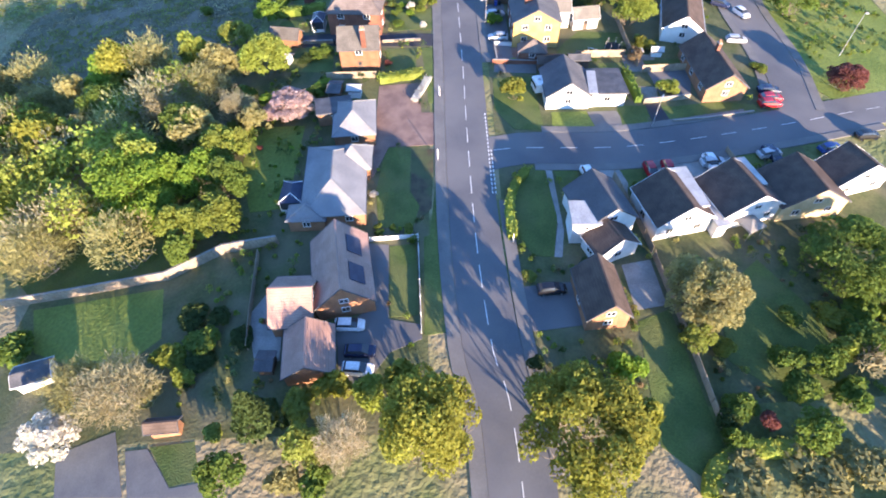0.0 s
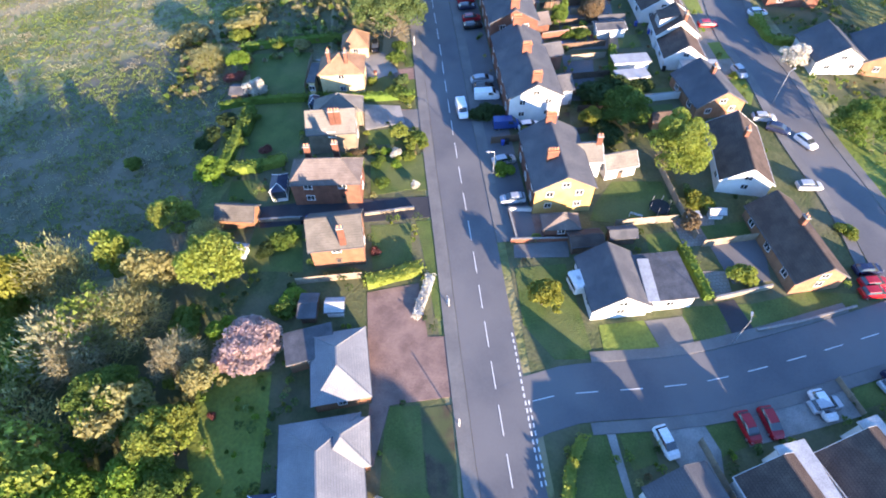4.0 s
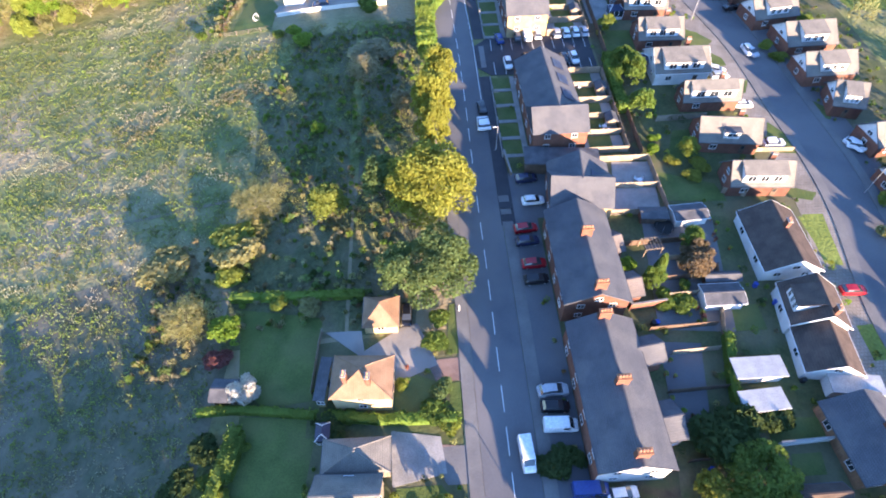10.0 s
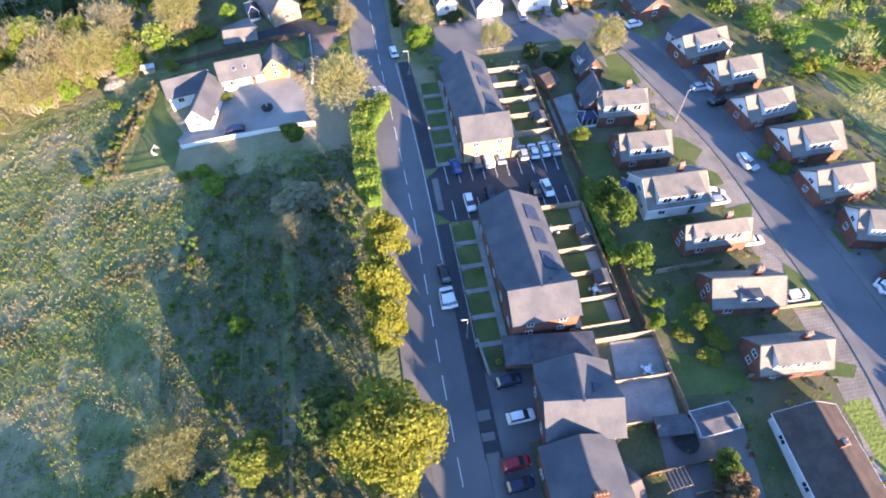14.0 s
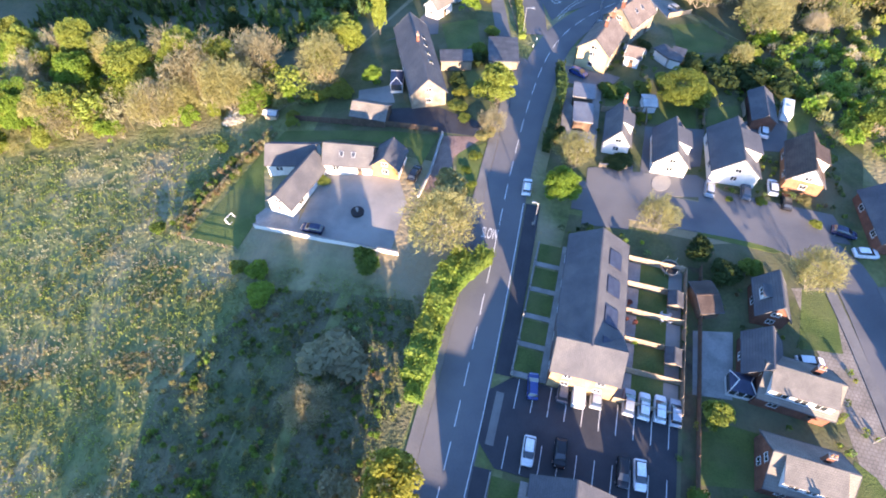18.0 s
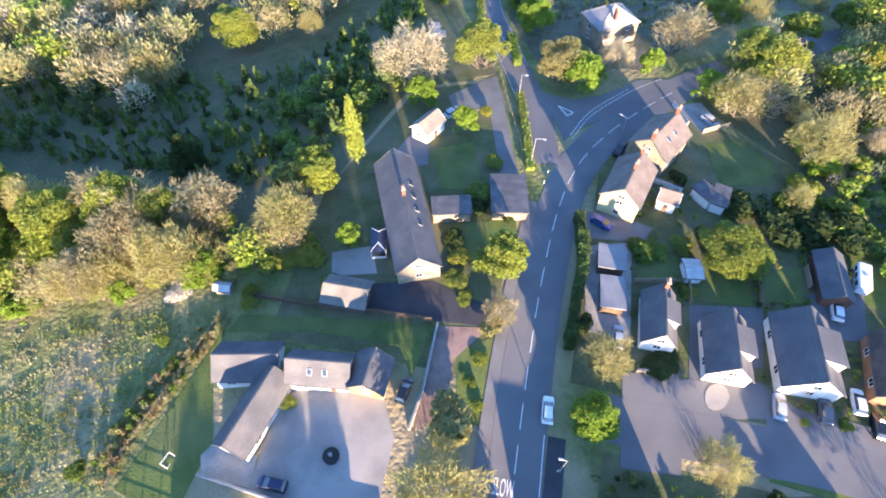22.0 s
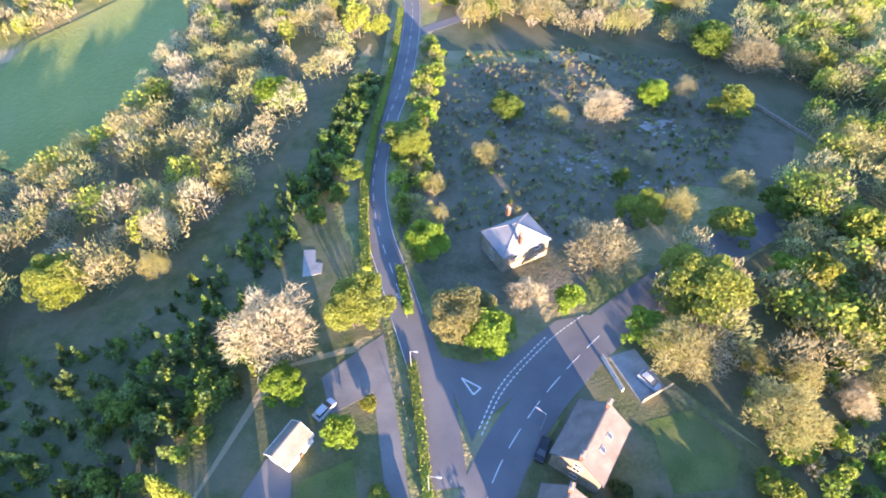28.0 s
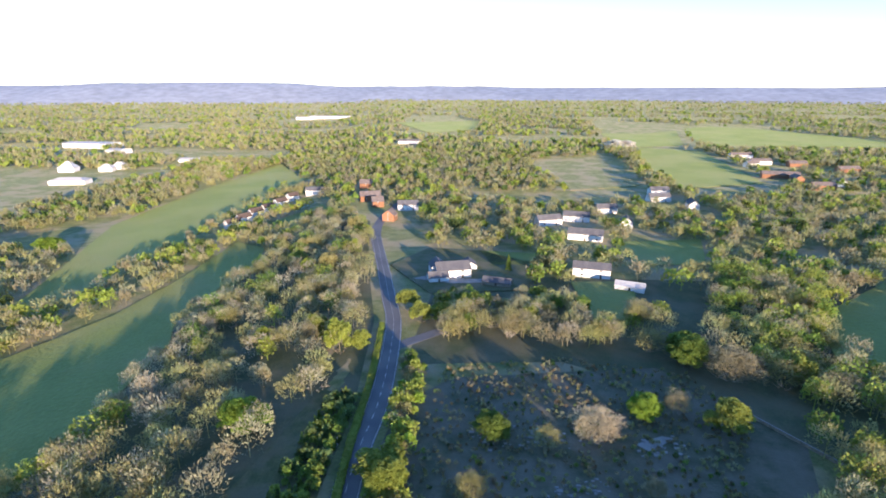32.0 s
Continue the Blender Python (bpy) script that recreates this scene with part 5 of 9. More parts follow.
house(-37.7, 255.2, 80.4, 12.5, 5.2, 2.8, 5.4, "gable", "white_render", "slate")
house(-42.1, 262.4, 14.3, 9.7, 6.3, 2.8, 5.2, "gable", "white_render", "slate")
house(-30.0, 263.4, 9.0, 9.4, 5.2, 2.8, 5.6, "gable", "white_render", "slate", rooflights=2)
house(-22.1, 264.4, 90.6, 5.6, 5.3, 2.8, 5.2, "gable", "white_render", "slate", end="yellow_render")
house(-25.2, 294.7, 116.1, 25.6, 7.4, 3.6, 7.0, "gable", "stone", "slate", rooflights=4, chimneys=((0.1, 0.0),))
house(-30.6, 277.3, 2.6, 7.3, 5.2, 2.5, 4.0, "gable", "dark_wood", "tile_grey", windows=False, name="garage")
house(-27.4, 319.4, 64.4, 5.8, 4.0, 3.0, 4.8, "gable", "white_render", "tile_grey")
house(-17.5, 298.7, 107.1, 4.0, 6.9, 2.4, 2.7, "flat", "stone", "roofing_felt", windows=False)
house(-7.6, 304.3, 102.5, 9.2, 6.4, 2.2, 2.5, "flat", "stone", "roofing_felt", windows=False)

# ---- houses east of the road ----
house(21.7, 42.3, 94.8, 8.3, 5.8, 3, 6, "gable", "orange_brick", "tile_brown")
house(24.4, 58.3, 104.4, 8.5, 8.1, 3.5, 6.5, "gable", "white_render", "slate")
house(25.0, 51.7, 111.6, 4.3, 6.9, 2.6, 5, "gable", "white_render", "tile_brown")
house(35.9, 58.4, 102.1, 8.5, 9.3, 3.2, 6.4, "gable", "white_render", "tile_brown")
house(47.1, 60.4, 103.7, 8.4, 10.5, 3.2, 6.4, "gable", "white_render", "tile_brown")
house(57.4, 61.5, 96.5, 8.2, 10.8, 3.2, 6.4, "gable", "cream_render", "tile_brown")
house(67.0, 65.1, 105.4, 5.6, 10.4, 3.2, 6.4, "gable", "white_render", "tile_brown")
house(23.6, 89.7, 90.4, 9.3, 8.2, 2.8, 5.6, "gable", "white_render", "slate")
house(31.1, 89.6, 90.6, 7.9, 6.9, 2.6, 2.9, "flat", "white_render", "roofing_felt")
house(37.9, 60.1, 97.0, 8.3, 3.3, 4.4, 4.7, "flat", "white_render", "pale_roofing", windows=False, door=False)
house(42.0, 57.0, 99.9, 6.4, 1.7, 2.6, 2.8, "flat", "white_render", "pale_roofing", windows=False, door=False, name="garage")
house(48.6, 63.2, 102.0, 5.9, 2.3, 4.4, 4.7, "flat", "white_render", "pale_roofing", windows=False, door=False)
house(21.3, 55.2, 88.3, 4.4, 3.9, 4.4, 4.6, "flat", "white_render", "pale_roofing", windows=False, door=False)
house(28.6, 89.0, 84.0, 7.1, 1.1, 2.95, 3.1, "flat", "white_render", "pale_roofing", windows=False, door=False)
house(19.8, 112.5, 89.1, 14.4, 9.6, 5.3, 7.9, "gable", "red_brick", "slate", end="yellow_render", chimneys=((0.9, 0.0), (-0.3, 0.3)))
house(18.6, 101.5, 85.8, 2.8, 5.4, 2.4, 4.2, "hip", "red_brick", "tile_mauve")
house(31.3, 113.6, 7.4, 5.5, 3.5, 2.6, 4.2, "gable", "white_render", "tile_grey")
house(26.0, 114.9, -2.4, 4.0, 4.7, 3.8, 5.6, "gable", "white_render", "tile_grey", chimneys=((0.8, 0.0),))
house(19.3, 138.5, 90.0, 21.6, 9.7, 5.3, 7.9, "gable", "red_brick", "slate", end="white_render", chimneys=((0.0, 0.0), (-0.9, 0.0), (0.95, 0.0)))
house(24.6, 134.2, 7.2, 5.5, 5.1, 3.6, 5.1, "gable", "white_render", "slate")
house(24.9, 144.7, 9.0, 5.6, 4.1, 3.6, 5.1, "gable", "red_brick", "slate")
house(19.6, 161.6, 89.6, 18.9, 10.0, 5.3, 7.9, "gable", "red_brick", "slate", chimneys=((-0.9, 0.0), (0.2, 0.0)))
house(25.2, 164.8, 13.8, 2.2, 4.1, 3.6, 5.0, "gable", "red_brick", "tile_mauve")
house(25.3, 156.2, 8.6, 4.3, 4.2, 3.6, 5.0, "gable", "red_brick", "tile_mauve")
house(21.7, 176.7, 83.5, 10.9, 10.6, 5.0, 8.0, "gable", "red_brick", "slate", cross=-1, end="buff_brick", solar=1)
house(20.5, 185.9, 83.4, 4.4, 13.9, 2.6, 2.9, "flat", "dark_wood", "roofing_felt", windows=False)
house(20.5, 201.6, 90.7, 24.6, 10.6, 5.0, 8.0, "gable", "red_brick", "slate", cross=-1, solar=4)
house(19.6, 241.3, 91.0, 25.6, 9.6, 5.0, 8.0, "gable", "red_brick", "slate", cross=-1, solar=4, end="buff_brick")

# ---- the second row ----
house(53.4, 94.1, 92.0, 15.1, 7.7, 2.8, 5.6, "gable", "orange_brick", "tile_brown", chimneys=((0.1, 0.0),))
house(52.7, 113.2, 75.2, 15.0, 8.2, 2.8, 5.6, "gable", "white_render", "tile_brown", chimneys=((0.1, 0.0),))
house(54.0, 130.7, 93.8, 11.0, 9.5, 2.8, 5.6, "gable", "orange_brick", "slate", chimneys=((0.1, 0.0),))
house(54.3, 151.0, 81.9, 7.4, 8.6, 3.2, 6.4, "gable", "white_render", "tile_brown", chimneys=((-0.8, -0.15),), dormer=1, wide=0.5)
house(53.3, 143.6, 81.9, 7.2, 8.0, 2.7, 5.4, "gable", "white_render", "tile_brown")
house(55.2, 138.3, 81.9, 2.6, 7.0, 2.4, 2.6, "flat", "white_plastic", "pale_roofing", windows=False, door=False, name="carport")
house(54.3, 164.0, 87.9, 12.8, 9.3, 2.8, 5.6, "gable", "white_render", "tile_brown", chimneys=((0.1, 0.0),))
house(56.3, 179.0, -3.9, 11.1, 6.0, 3.0, 6.2, "gable", "red_brick", "tile_grey", dormer=-1, chimneys=((0.3, 0.3),), wide=0.7)
house(54.6, 190.7, -6.8, 11.6, 6.7, 3.0, 6.2, "gable", "red_brick", "tile_grey", dormer=-1, chimneys=((0.3, 0.3),))
house(54.9, 202.0, -0.9, 11.8, 4.6, 3.0, 6.2, "gable", "red_brick", "tile_grey", dormer=-1, chimneys=((0.3, 0.3),), wide=0.8)
house(51.5, 213.4, -0.1, 11.9, 9.3, 3.0, 6.2, "gable", "white_render", "tile_grey", dormer=-1, chimneys=((0.3, 0.3),), wide=0.72)
house(50.3, 224.7, -1.9, 10.1, 7.4, 3.0, 6.2, "gable", "red_brick", "tile_grey", dormer=-1, chimneys=((0.3, 0.3),), wide=0.72)
house(50.2, 237.1, -4.1, 10.2, 7.7, 3.0, 6.2, "gable", "red_brick", "tile_grey", dormer=-1, chimneys=((0.3, 0.3),), wide=0.85)
house(47.8, 250.9, 90.3, 6.8, 4.8, 3.0, 6.2, "gable", "red_brick", "slate", dormer=1)
house(45.9, 240.2, 87.0, 6.8, 5.4, 3.0, 6.2, "gable", "red_brick", "slate")
house(83.3, 199.5, -15.2, 5.8, 7.5, 3.0, 6.2, "gable", "red_brick", "tile_grey", dormer=-1, wide=0.5, clad=(-1,))
house(83.5, 209.8, 1.5, 11.1, 7.3, 3.0, 6.2, "gable", "red_brick", "tile_grey", dormer=-1, wide=0.5, clad=(-1,))
house(83.9, 221.0, 2.3, 11.4, 8.9, 3.0, 6.2, "gable", "red_brick", "tile_grey", dormer=-1, wide=0.5, clad=(-1,))
house(79.9, 231.5, 7.9, 11.0, 7.7, 3.0, 6.2, "gable", "red_brick", "tile_grey", dormer=-1, wide=0.5, clad=(-1,))
house(79.0, 242.8, 5.9, 10.6, 7.6, 3.0, 6.2, "gable", "red_brick", "tile_grey", dormer=-1, wide=0.5, clad=(-1,))
house(75.7, 253.0, 10.6, 11.5, 7.0, 3.0, 6.2, "gable", "red_brick", "tile_grey", dormer=-1, wide=0.5, clad=(-1,))
house(87.2, 188.1, 8.0, 10.6, 6.6, 3.0, 6.2, "gable", "red_brick", "tile_grey", dormer=-1, wide=0.5, clad=(-1,))
house(83.1, 176.3, 8.1, 6.0, 6.0, 3.0, 6.2, "gable", "red_brick", "tile_grey", dormer=-1, wide=0.5, clad=(-1,))
house(86.7, 164.3, -9.7, 11.3, 8.6, 3.0, 6.2, "gable", "red_brick", "tile_grey", dormer=-1, wide=0.5, clad=(-1,))
house(83.7, 140.1, 84.0, 9.9, 10.0, 3.0, 6.0, "gable", "white_render", "slate")
house(94.4, 137.9, 72.7, 10.5, 10.9, 3.0, 6.0, "gable", "orange_brick", "slate")

# ---- houses towards the junction ----
house(20.4, 283.9, 90.8, 9.1, 5.0, 3.0, 6.2, "gable", "white_render", "slate", chimneys=((0.9, 0.0),), dormer=-1, wide=0.4)
house(30.8, 281.3, 92.1, 9.7, 6.4, 3.0, 6.4, "gable", "white_render", "slate", dormer=-1, wide=0.45)
house(42.6, 283.2, 93.0, 12.1, 8.5, 3.0, 6.6, "gable", "white_render", "slate", dormer=-1, wide=0.45)
house(55.8, 283.6, 85.5, 10.6, 6.4, 3.0, 6.4, "gable", "orange_brick", "tile_brown", clad=(-1,), dormer=-1, wide=0.4)
house(49.3, 299.3, 91.6, 9.5, 4.5, 2.5, 4.0, "gable", "red_brick", "slate", windows=False, name="garage")
house(70.1, 273.9, 98.0, 12.3, 8.0, 2.8, 5.6, "gable", "red_brick", "slate")
house(77.4, 256.1, 102.9, 10.4, 10.4, 2.8, 5.6, "gable", "white_render", "slate")
house(12.3, 294.2, 92.7, 4.5, 4.2, 2.4, 2.65, "flat", "dark_wood", "tile_pale", windows=False, name="shed")
house(12.9, 287.2, 94.3, 5.8, 3.6, 2.4, 2.65, "flat", "dark_wood", "tile_pale", windows=False, name="shed")
house(13.9, 310.4, 74.3, 10.4, 7.1, 5.0, 8.0, "gable", "stone", "tile_mauve", chimneys=((0.95, 0.0), (0.1, 0.0)), end="cream_render")
house(19.4, 323.9, 61.5, 10.1, 8.1, 5.0, 8.2, "gable", "stone", "tile_mauve", chimneys=((0.95, 0.0), (-0.95, 0.0)), rooflights=2)
house(21.8, 310.3, -8.9, 3.3, 2.8, 3.0, 4.5, "gable", "white_render", "tile_mauve")
house(7.5, 367.2, 123.9, 8.2, 11.3, 5.5, 8.8, "hip", "stone", "tile_pale", chimneys=((0.9, 0.0), (-0.9, 0.3)), name="villa")

# ---- lawns, drives and beds ----
drape("lawn", [(-9.9, 75.1), (-5.9, 74.9), (-5.8, 64.3), (-4.1, 61.2), (-5.0, 56.7), (-10.6, 56.7), (-11.5, 64.6), (-10.7, 71.9)], 0.054, "lawn", "mown green garden lawn", "lawn")
drape("flower_bed", [(-5.7, 74.5), (-1.7, 74.6), (-2.1, 60.7), (-4.7, 57.0), (-4.0, 61.2), (-5.6, 64.3)], 0.068, "soil", "bare brown flower bed beside a lawn", "flower_bed")
drape("lawn", [(-1.1, 71.2), (-0.5, 68.7), (-0.3, 51.5), (-2.6, 51.6), (-2.0, 59.6)], 0.062, "lawn", "mown green garden lawn", "lawn")
drape("driveway", [(-12.7, 92.9), (-4.8, 93.8), (-4.1, 84.7), (-1.2, 84.5), (-0.9, 75.7), (-9.9, 75.3), (-12.2, 67.8), (-13.7, 67.9), (-12.6, 75.0)], 0.081, "block_paving", "reddish block-paved driveway", "driveway")
drape("lawn", [(-36.7, 82.7), (-26.0, 81.7), (-26.1, 66.4), (-27.1, 61.3), (-32.4, 61.1), (-36.2, 71.6)], 0.07, "park_grass", "mown green garden lawn", "lawn")
drape("lawn", [(-8.6, 52.9), (-4.5, 53.4), (-3.9, 40.7), (-7.9, 40.4)], 0.074, "lawn", "mown green garden lawn", "lawn")
drape("driveway", [(-12.0, 53.5), (-8.8, 53.2), (-8.1, 40.1), (-3.5, 39.2), (-3.3, 37.0), (-7.7, 35.0), (-11.1, 29.8), (-14.0, 29.9), (-15.2, 38.1), (-11.1, 41.8)], 0.093, "asphalt", "grey hard-surfaced driveway", "driveway")
drape("lawn", [(-3.3, 54.7), (0.1, 56.0), (0.5, 38.0), (-3.0, 37.5)], 0.082, "lawn", "mown green garden lawn", "lawn")
drape("lawn", [(-64.7, 46.1), (-43.2, 47.4), (-40.8, 38.8), (-47.0, 33.3), (-60.9, 38.5)], 0.05, "park_grass", "mown green garden lawn", "lawn")
drape("lawn", [(-58.6, 59.7), (-46.0, 59.1), (-42.5, 49.6), (-65.5, 47.7), (-70.7, 52.1)], 0.054, "lawn", "mown green garden lawn", "lawn")
drape("driveway", [(-28.3, 41.2), (-25.2, 46.8), (-23.0, 39.1), (-22.5, 34.0), (-26.0, 34.1)], 0.073, "concrete", "paved patio beside a house", "driveway")
drape("lawn", [(26.9, 39.2), (31.8, 41.1), (33.4, 21.5), (30.1, 18.3), (25.8, 22.2), (26.2, 29.3)], 0.062, "lawn", "mown green garden lawn", "lawn")
drape("driveway", [(9.7, 45.0), (18.5, 45.9), (19.4, 38.8), (11.0, 37.7)], 0.081, "asphalt", "grey hard-surfaced driveway", "driveway")
drape("driveway", [(26.6, 48.8), (31.1, 49.7), (31.6, 41.8), (27.0, 41.0)], 0.085, "concrete", "grey hard-surfaced driveway", "driveway")
drape("lawn", [(39.4, 43.6), (47.2, 49.4), (52.4, 39.7), (51.8, 29.7), (44.8, 26.8), (37.6, 33.1)], 0.074, "lawn", "mown green garden lawn", "lawn")
drape("lawn", [(72.3, 122.9), (99.5, 122.1), (100.5, 100.0), (93.6, 87.3), (76.8, 84.0), (72.0, 91.7)], 0.078, "park_grass", "mown green garden lawn", "lawn")
drape("lawn", [(12.8, 67.7), (14.6, 69.2), (17.4, 69.4), (18.2, 58.4), (16.6, 50.5), (13.6, 50.7), (10.6, 56.1), (10.4, 61.0)], 0.082, "lawn", "mown green garden lawn", "lawn")
drape("driveway", [(17.6, 69.6), (18.7, 69.6), (18.9, 55.6), (17.9, 50.4), (16.7, 50.5), (18.1, 57.0)], 0.065, "concrete", "curved concrete garden path", "driveway")
drape("lawn", [(19.0, 69.5), (23.0, 69.6), (23.1, 64.9), (19.7, 64.2)], 0.054, "lawn", "mown green garden lawn", "lawn")
drape("lawn", [(30.3, 70.1), (34.2, 70.0), (34.6, 65.7), (30.8, 64.7)], 0.058, "lawn", "mown green garden lawn", "lawn")
drape("lawn", [(51.8, 73.2), (57.0, 73.6), (55.6, 69.4), (51.3, 68.8)], 0.062, "lawn", "mown green garden lawn", "lawn")
drape("driveway", [(23.4, 69.5), (30.0, 70.1), (31.2, 65.5), (29.2, 57.7), (26.3, 62.3)], 0.081, "concrete", "grey hard-surfaced driveway", "driveway")
drape("driveway", [(34.6, 70.0), (50.2, 71.5), (50.9, 68.0), (43.2, 66.8), (35.0, 65.6)], 0.085, "concrete", "grey hard-surfaced driveway", "driveway")
drape("lawn", [(10.2, 95.0), (18.2, 95.0), (18.7, 79.1), (13.2, 79.5), (9.8, 85.3)], 0.074, "lawn", "mown green garden lawn", "lawn")
drape("lawn", [(20.6, 84.1), (27.2, 84.2), (28.4, 79.0), (20.2, 78.6)], 0.078, "park_grass", "mown green garden lawn", "lawn")
drape("lawn", [(33.5, 84.3), (38.7, 84.0), (38.1, 79.9), (33.2, 79.2)], 0.082, "lawn", "mown green garden lawn", "lawn")
drape("lawn", [(43.5, 81.6), (58.0, 84.3), (58.4, 83.2), (42.1, 80.1)], 0.05, "lawn", "mown green garden lawn", "lawn")
drape("driveway", [(27.4, 84.1), (33.0, 84.3), (34.7, 77.3), (28.6, 78.0)], 0.069, "pavement", "grey hard-surfaced driveway", "driveway")
drape("driveway", [(38.4, 91.6), (42.4, 91.2), (41.6, 86.6), (38.8, 86.2)], 0.075, "drive_slabs", "paved steps and patio beside a hedge", "driveway")
drape("driveway", [(38.8, 85.9), (41.6, 86.3), (42.6, 80.6), (39.2, 79.8)], 0.079, "new_asphalt", "dark asphalt driveway to a garden gate", "driveway")
drape("driveway", [(37.5, 102.1), (44.5, 102.1), (43.5, 96.4), (37.6, 96.2)], 0.073, "drive_slabs", "paved yard behind a bungalow", "driveway")
drape("lawn", [(-11.9, 105.7), (-5.3, 105.5), (-5.6, 98.0), (-11.8, 96.7)], 0.062, "lawn", "mown green garden lawn", "lawn")
drape("lawn", [(-4.5, 105.8), (-1.5, 105.8), (-1.0, 93.5), (-1.0, 87.8), (-2.8, 87.5), (-3.4, 96.0)], 0.066, "lawn", "mown green garden lawn", "lawn")
drape("driveway", [(-31.5, 112.3), (-0.5, 110.9), (-0.3, 106.4), (-13.5, 106.5), (-30.5, 107.6)], 0.085, "new_asphalt", "dark tarmac shared driveway", "driveway")
drape("lawn", [(-11.8, 121.2), (-2.8, 121.1), (-2.2, 113.2), (-11.9, 112.2)], 0.074, "lawn", "mown green garden lawn", "lawn")
drape("lawn", [(-3.7, 120.4), (-1.7, 122.2), (-1.4, 112.6), (-3.8, 112.5)], 0.078, "lawn", "mown green garden lawn", "lawn")
drape("driveway", [(-12.9, 136.3), (-5.8, 135.1), (-5.1, 130.1), (-12.7, 128.7)], 0.097, "concrete", "grey hard-surfaced driveway", "driveway")
drape("driveway", [(-5.8, 134.0), (-0.4, 133.4), (-0.1, 128.7), (-4.9, 129.5)], 0.065, "block_paving", "grey hard-surfaced driveway", "driveway")
drape("lawn", [(-34.9, 138.0), (-23.9, 135.8), (-25.5, 123.4), (-35.3, 125.8)], 0.054, "lawn", "mown green garden lawn", "lawn")
drape("lawn", [(-37.2, 119.6), (-31.7, 119.0), (-32.0, 114.2), (-37.3, 114.9)], 0.058, "lawn", "mown green garden lawn", "lawn")
drape("lawn", [(-31.4, 107.8), (-23.2, 107.4), (-22.7, 97.6), (-32.7, 99.4)], 0.062, "lawn", "mown green garden lawn", "lawn")
drape("lawn", [(-38.5, 158.4), (-24.1, 155.1), (-24.9, 141.4), (-32.2, 141.0), (-36.6, 145.1)], 0.066, "lawn", "mown green garden lawn", "lawn")
drape("driveway", [(-23.5, 152.5), (-17.7, 152.4), (-17.1, 148.9), (-11.5, 152.5), (-8.6, 153.3), (-5.6, 146.0), (-10.0, 144.2), (-12.5, 143.9)], 0.085, "gravel", "pale paved forecourt of a house", "driveway")
drape("lawn", [(-12.3, 143.9), (-9.1, 144.6), (-6.0, 143.3), (-4.9, 138.4), (-12.4, 138.7)], 0.074, "lawn", "mown green garden lawn", "lawn")
drape("lawn", [(-4.1, 142.9), (-1.5, 143.1), (-1.5, 137.4), (-4.2, 136.7)], 0.078, "lawn", "mown green garden lawn", "lawn")
drape("lawn", [(-3.3, 156.3), (-1.4, 156.7), (-1.7, 147.8), (-4.2, 147.5)], 0.082, "lawn", "mown green garden lawn", "lawn")
drape("lawn", [(-35.7, 140.1), (-25.3, 138.7), (-25.2, 123.2), (-35.6, 123.6)], 0.05, "lawn", "mown green garden lawn", "lawn")
drape("driveway", [(-8.2, 133.5), (-1.0, 133.8), (-0.5, 128.6), (-5.1, 128.6)], 0.069, "pavement", "grey hard-surfaced driveway", "driveway")
drape("driveway", [(-7.4, 146.7), (-2.1, 147.0), (-1.0, 143.3), (-6.0, 143.3)], 0.073, "block_paving", "grey hard-surfaced driveway", "driveway")
drape("lawn", [(-12.2, 128.5), (-6.0, 128.7), (-2.7, 124.1), (-12.2, 124.6)], 0.062, "lawn", "mown green garden lawn", "lawn")
drape("lawn", [(30.1, 111.1), (38.7, 110.2), (38.4, 103.6), (31.4, 101.3), (24.1, 103.0), (25.9, 106.4)], 0.066, "lawn", "mown green garden lawn", "lawn")
drape("driveway", [(8.7, 114.4), (13.2, 113.9), (14.4, 107.1), (8.3, 107.3)], 0.085, "concrete", "grey hard-surfaced driveway", "driveway")
drape("driveway", [(10.6, 106.3), (16.5, 105.4), (16.0, 99.8), (11.4, 100.0)], 0.089, "block_paving", "grey hard-surfaced driveway", "driveway")
drape("driveway", [(10.8, 99.5), (19.6, 99.3), (19.1, 96.2), (10.5, 96.9)], 0.093, "pavement", "grey hard-surfaced driveway", "driveway")
drape("lawn", [(41.6, 100.0), (49.1, 100.2), (49.2, 97.3), (41.9, 97.1)], 0.082, "lawn", "mown green garden lawn", "lawn")
drape("driveway", [(41.7, 96.7), (50.6, 96.5), (48.4, 88.8), (42.5, 88.9)], 0.065, "asphalt", "grey paved yard behind a bungalow", "driveway")
drape("lawn", [(32.3, 99.3), (39.5, 99.5), (38.6, 94.3), (31.6, 94.2)], 0.054, "lawn", "mown green garden lawn", "lawn")
drape("lawn", [(43.2, 85.2), (53.0, 86.5), (60.0, 85.4), (59.3, 83.5), (41.9, 81.1)], 0.058, "lawn", "mown green garden lawn", "lawn")
drape("lawn", [(51.0, 85.0), (45.5, 81.7), (32.6, 83.1), (33.7, 85.8)], 0.062, "lawn", "mown green garden lawn", "lawn")
drape("driveway", [(33.3, 172.7), (46.2, 171.5), (42.3, 148.7), (30.1, 149.8)], 0.081, "pavement", "paved back yards behind a terrace", "driveway")
drape("driveway", [(29.5, 147.7), (36.0, 147.1), (32.9, 132.5), (27.9, 133.0)], 0.085, "asphalt", "back yards behind a terrace", "driveway")
drape("driveway", [(10.0, 128.6), (26.9, 129.6), (25.7, 123.2), (10.5, 123.0)], 0.089, "soil", "cluttered earth yard", "driveway")
drape("lawn", [(41.5, 153.4), (47.5, 153.4), (47.4, 148.8), (40.9, 148.8)], 0.078, "lawn", "mown green garden lawn", "lawn")
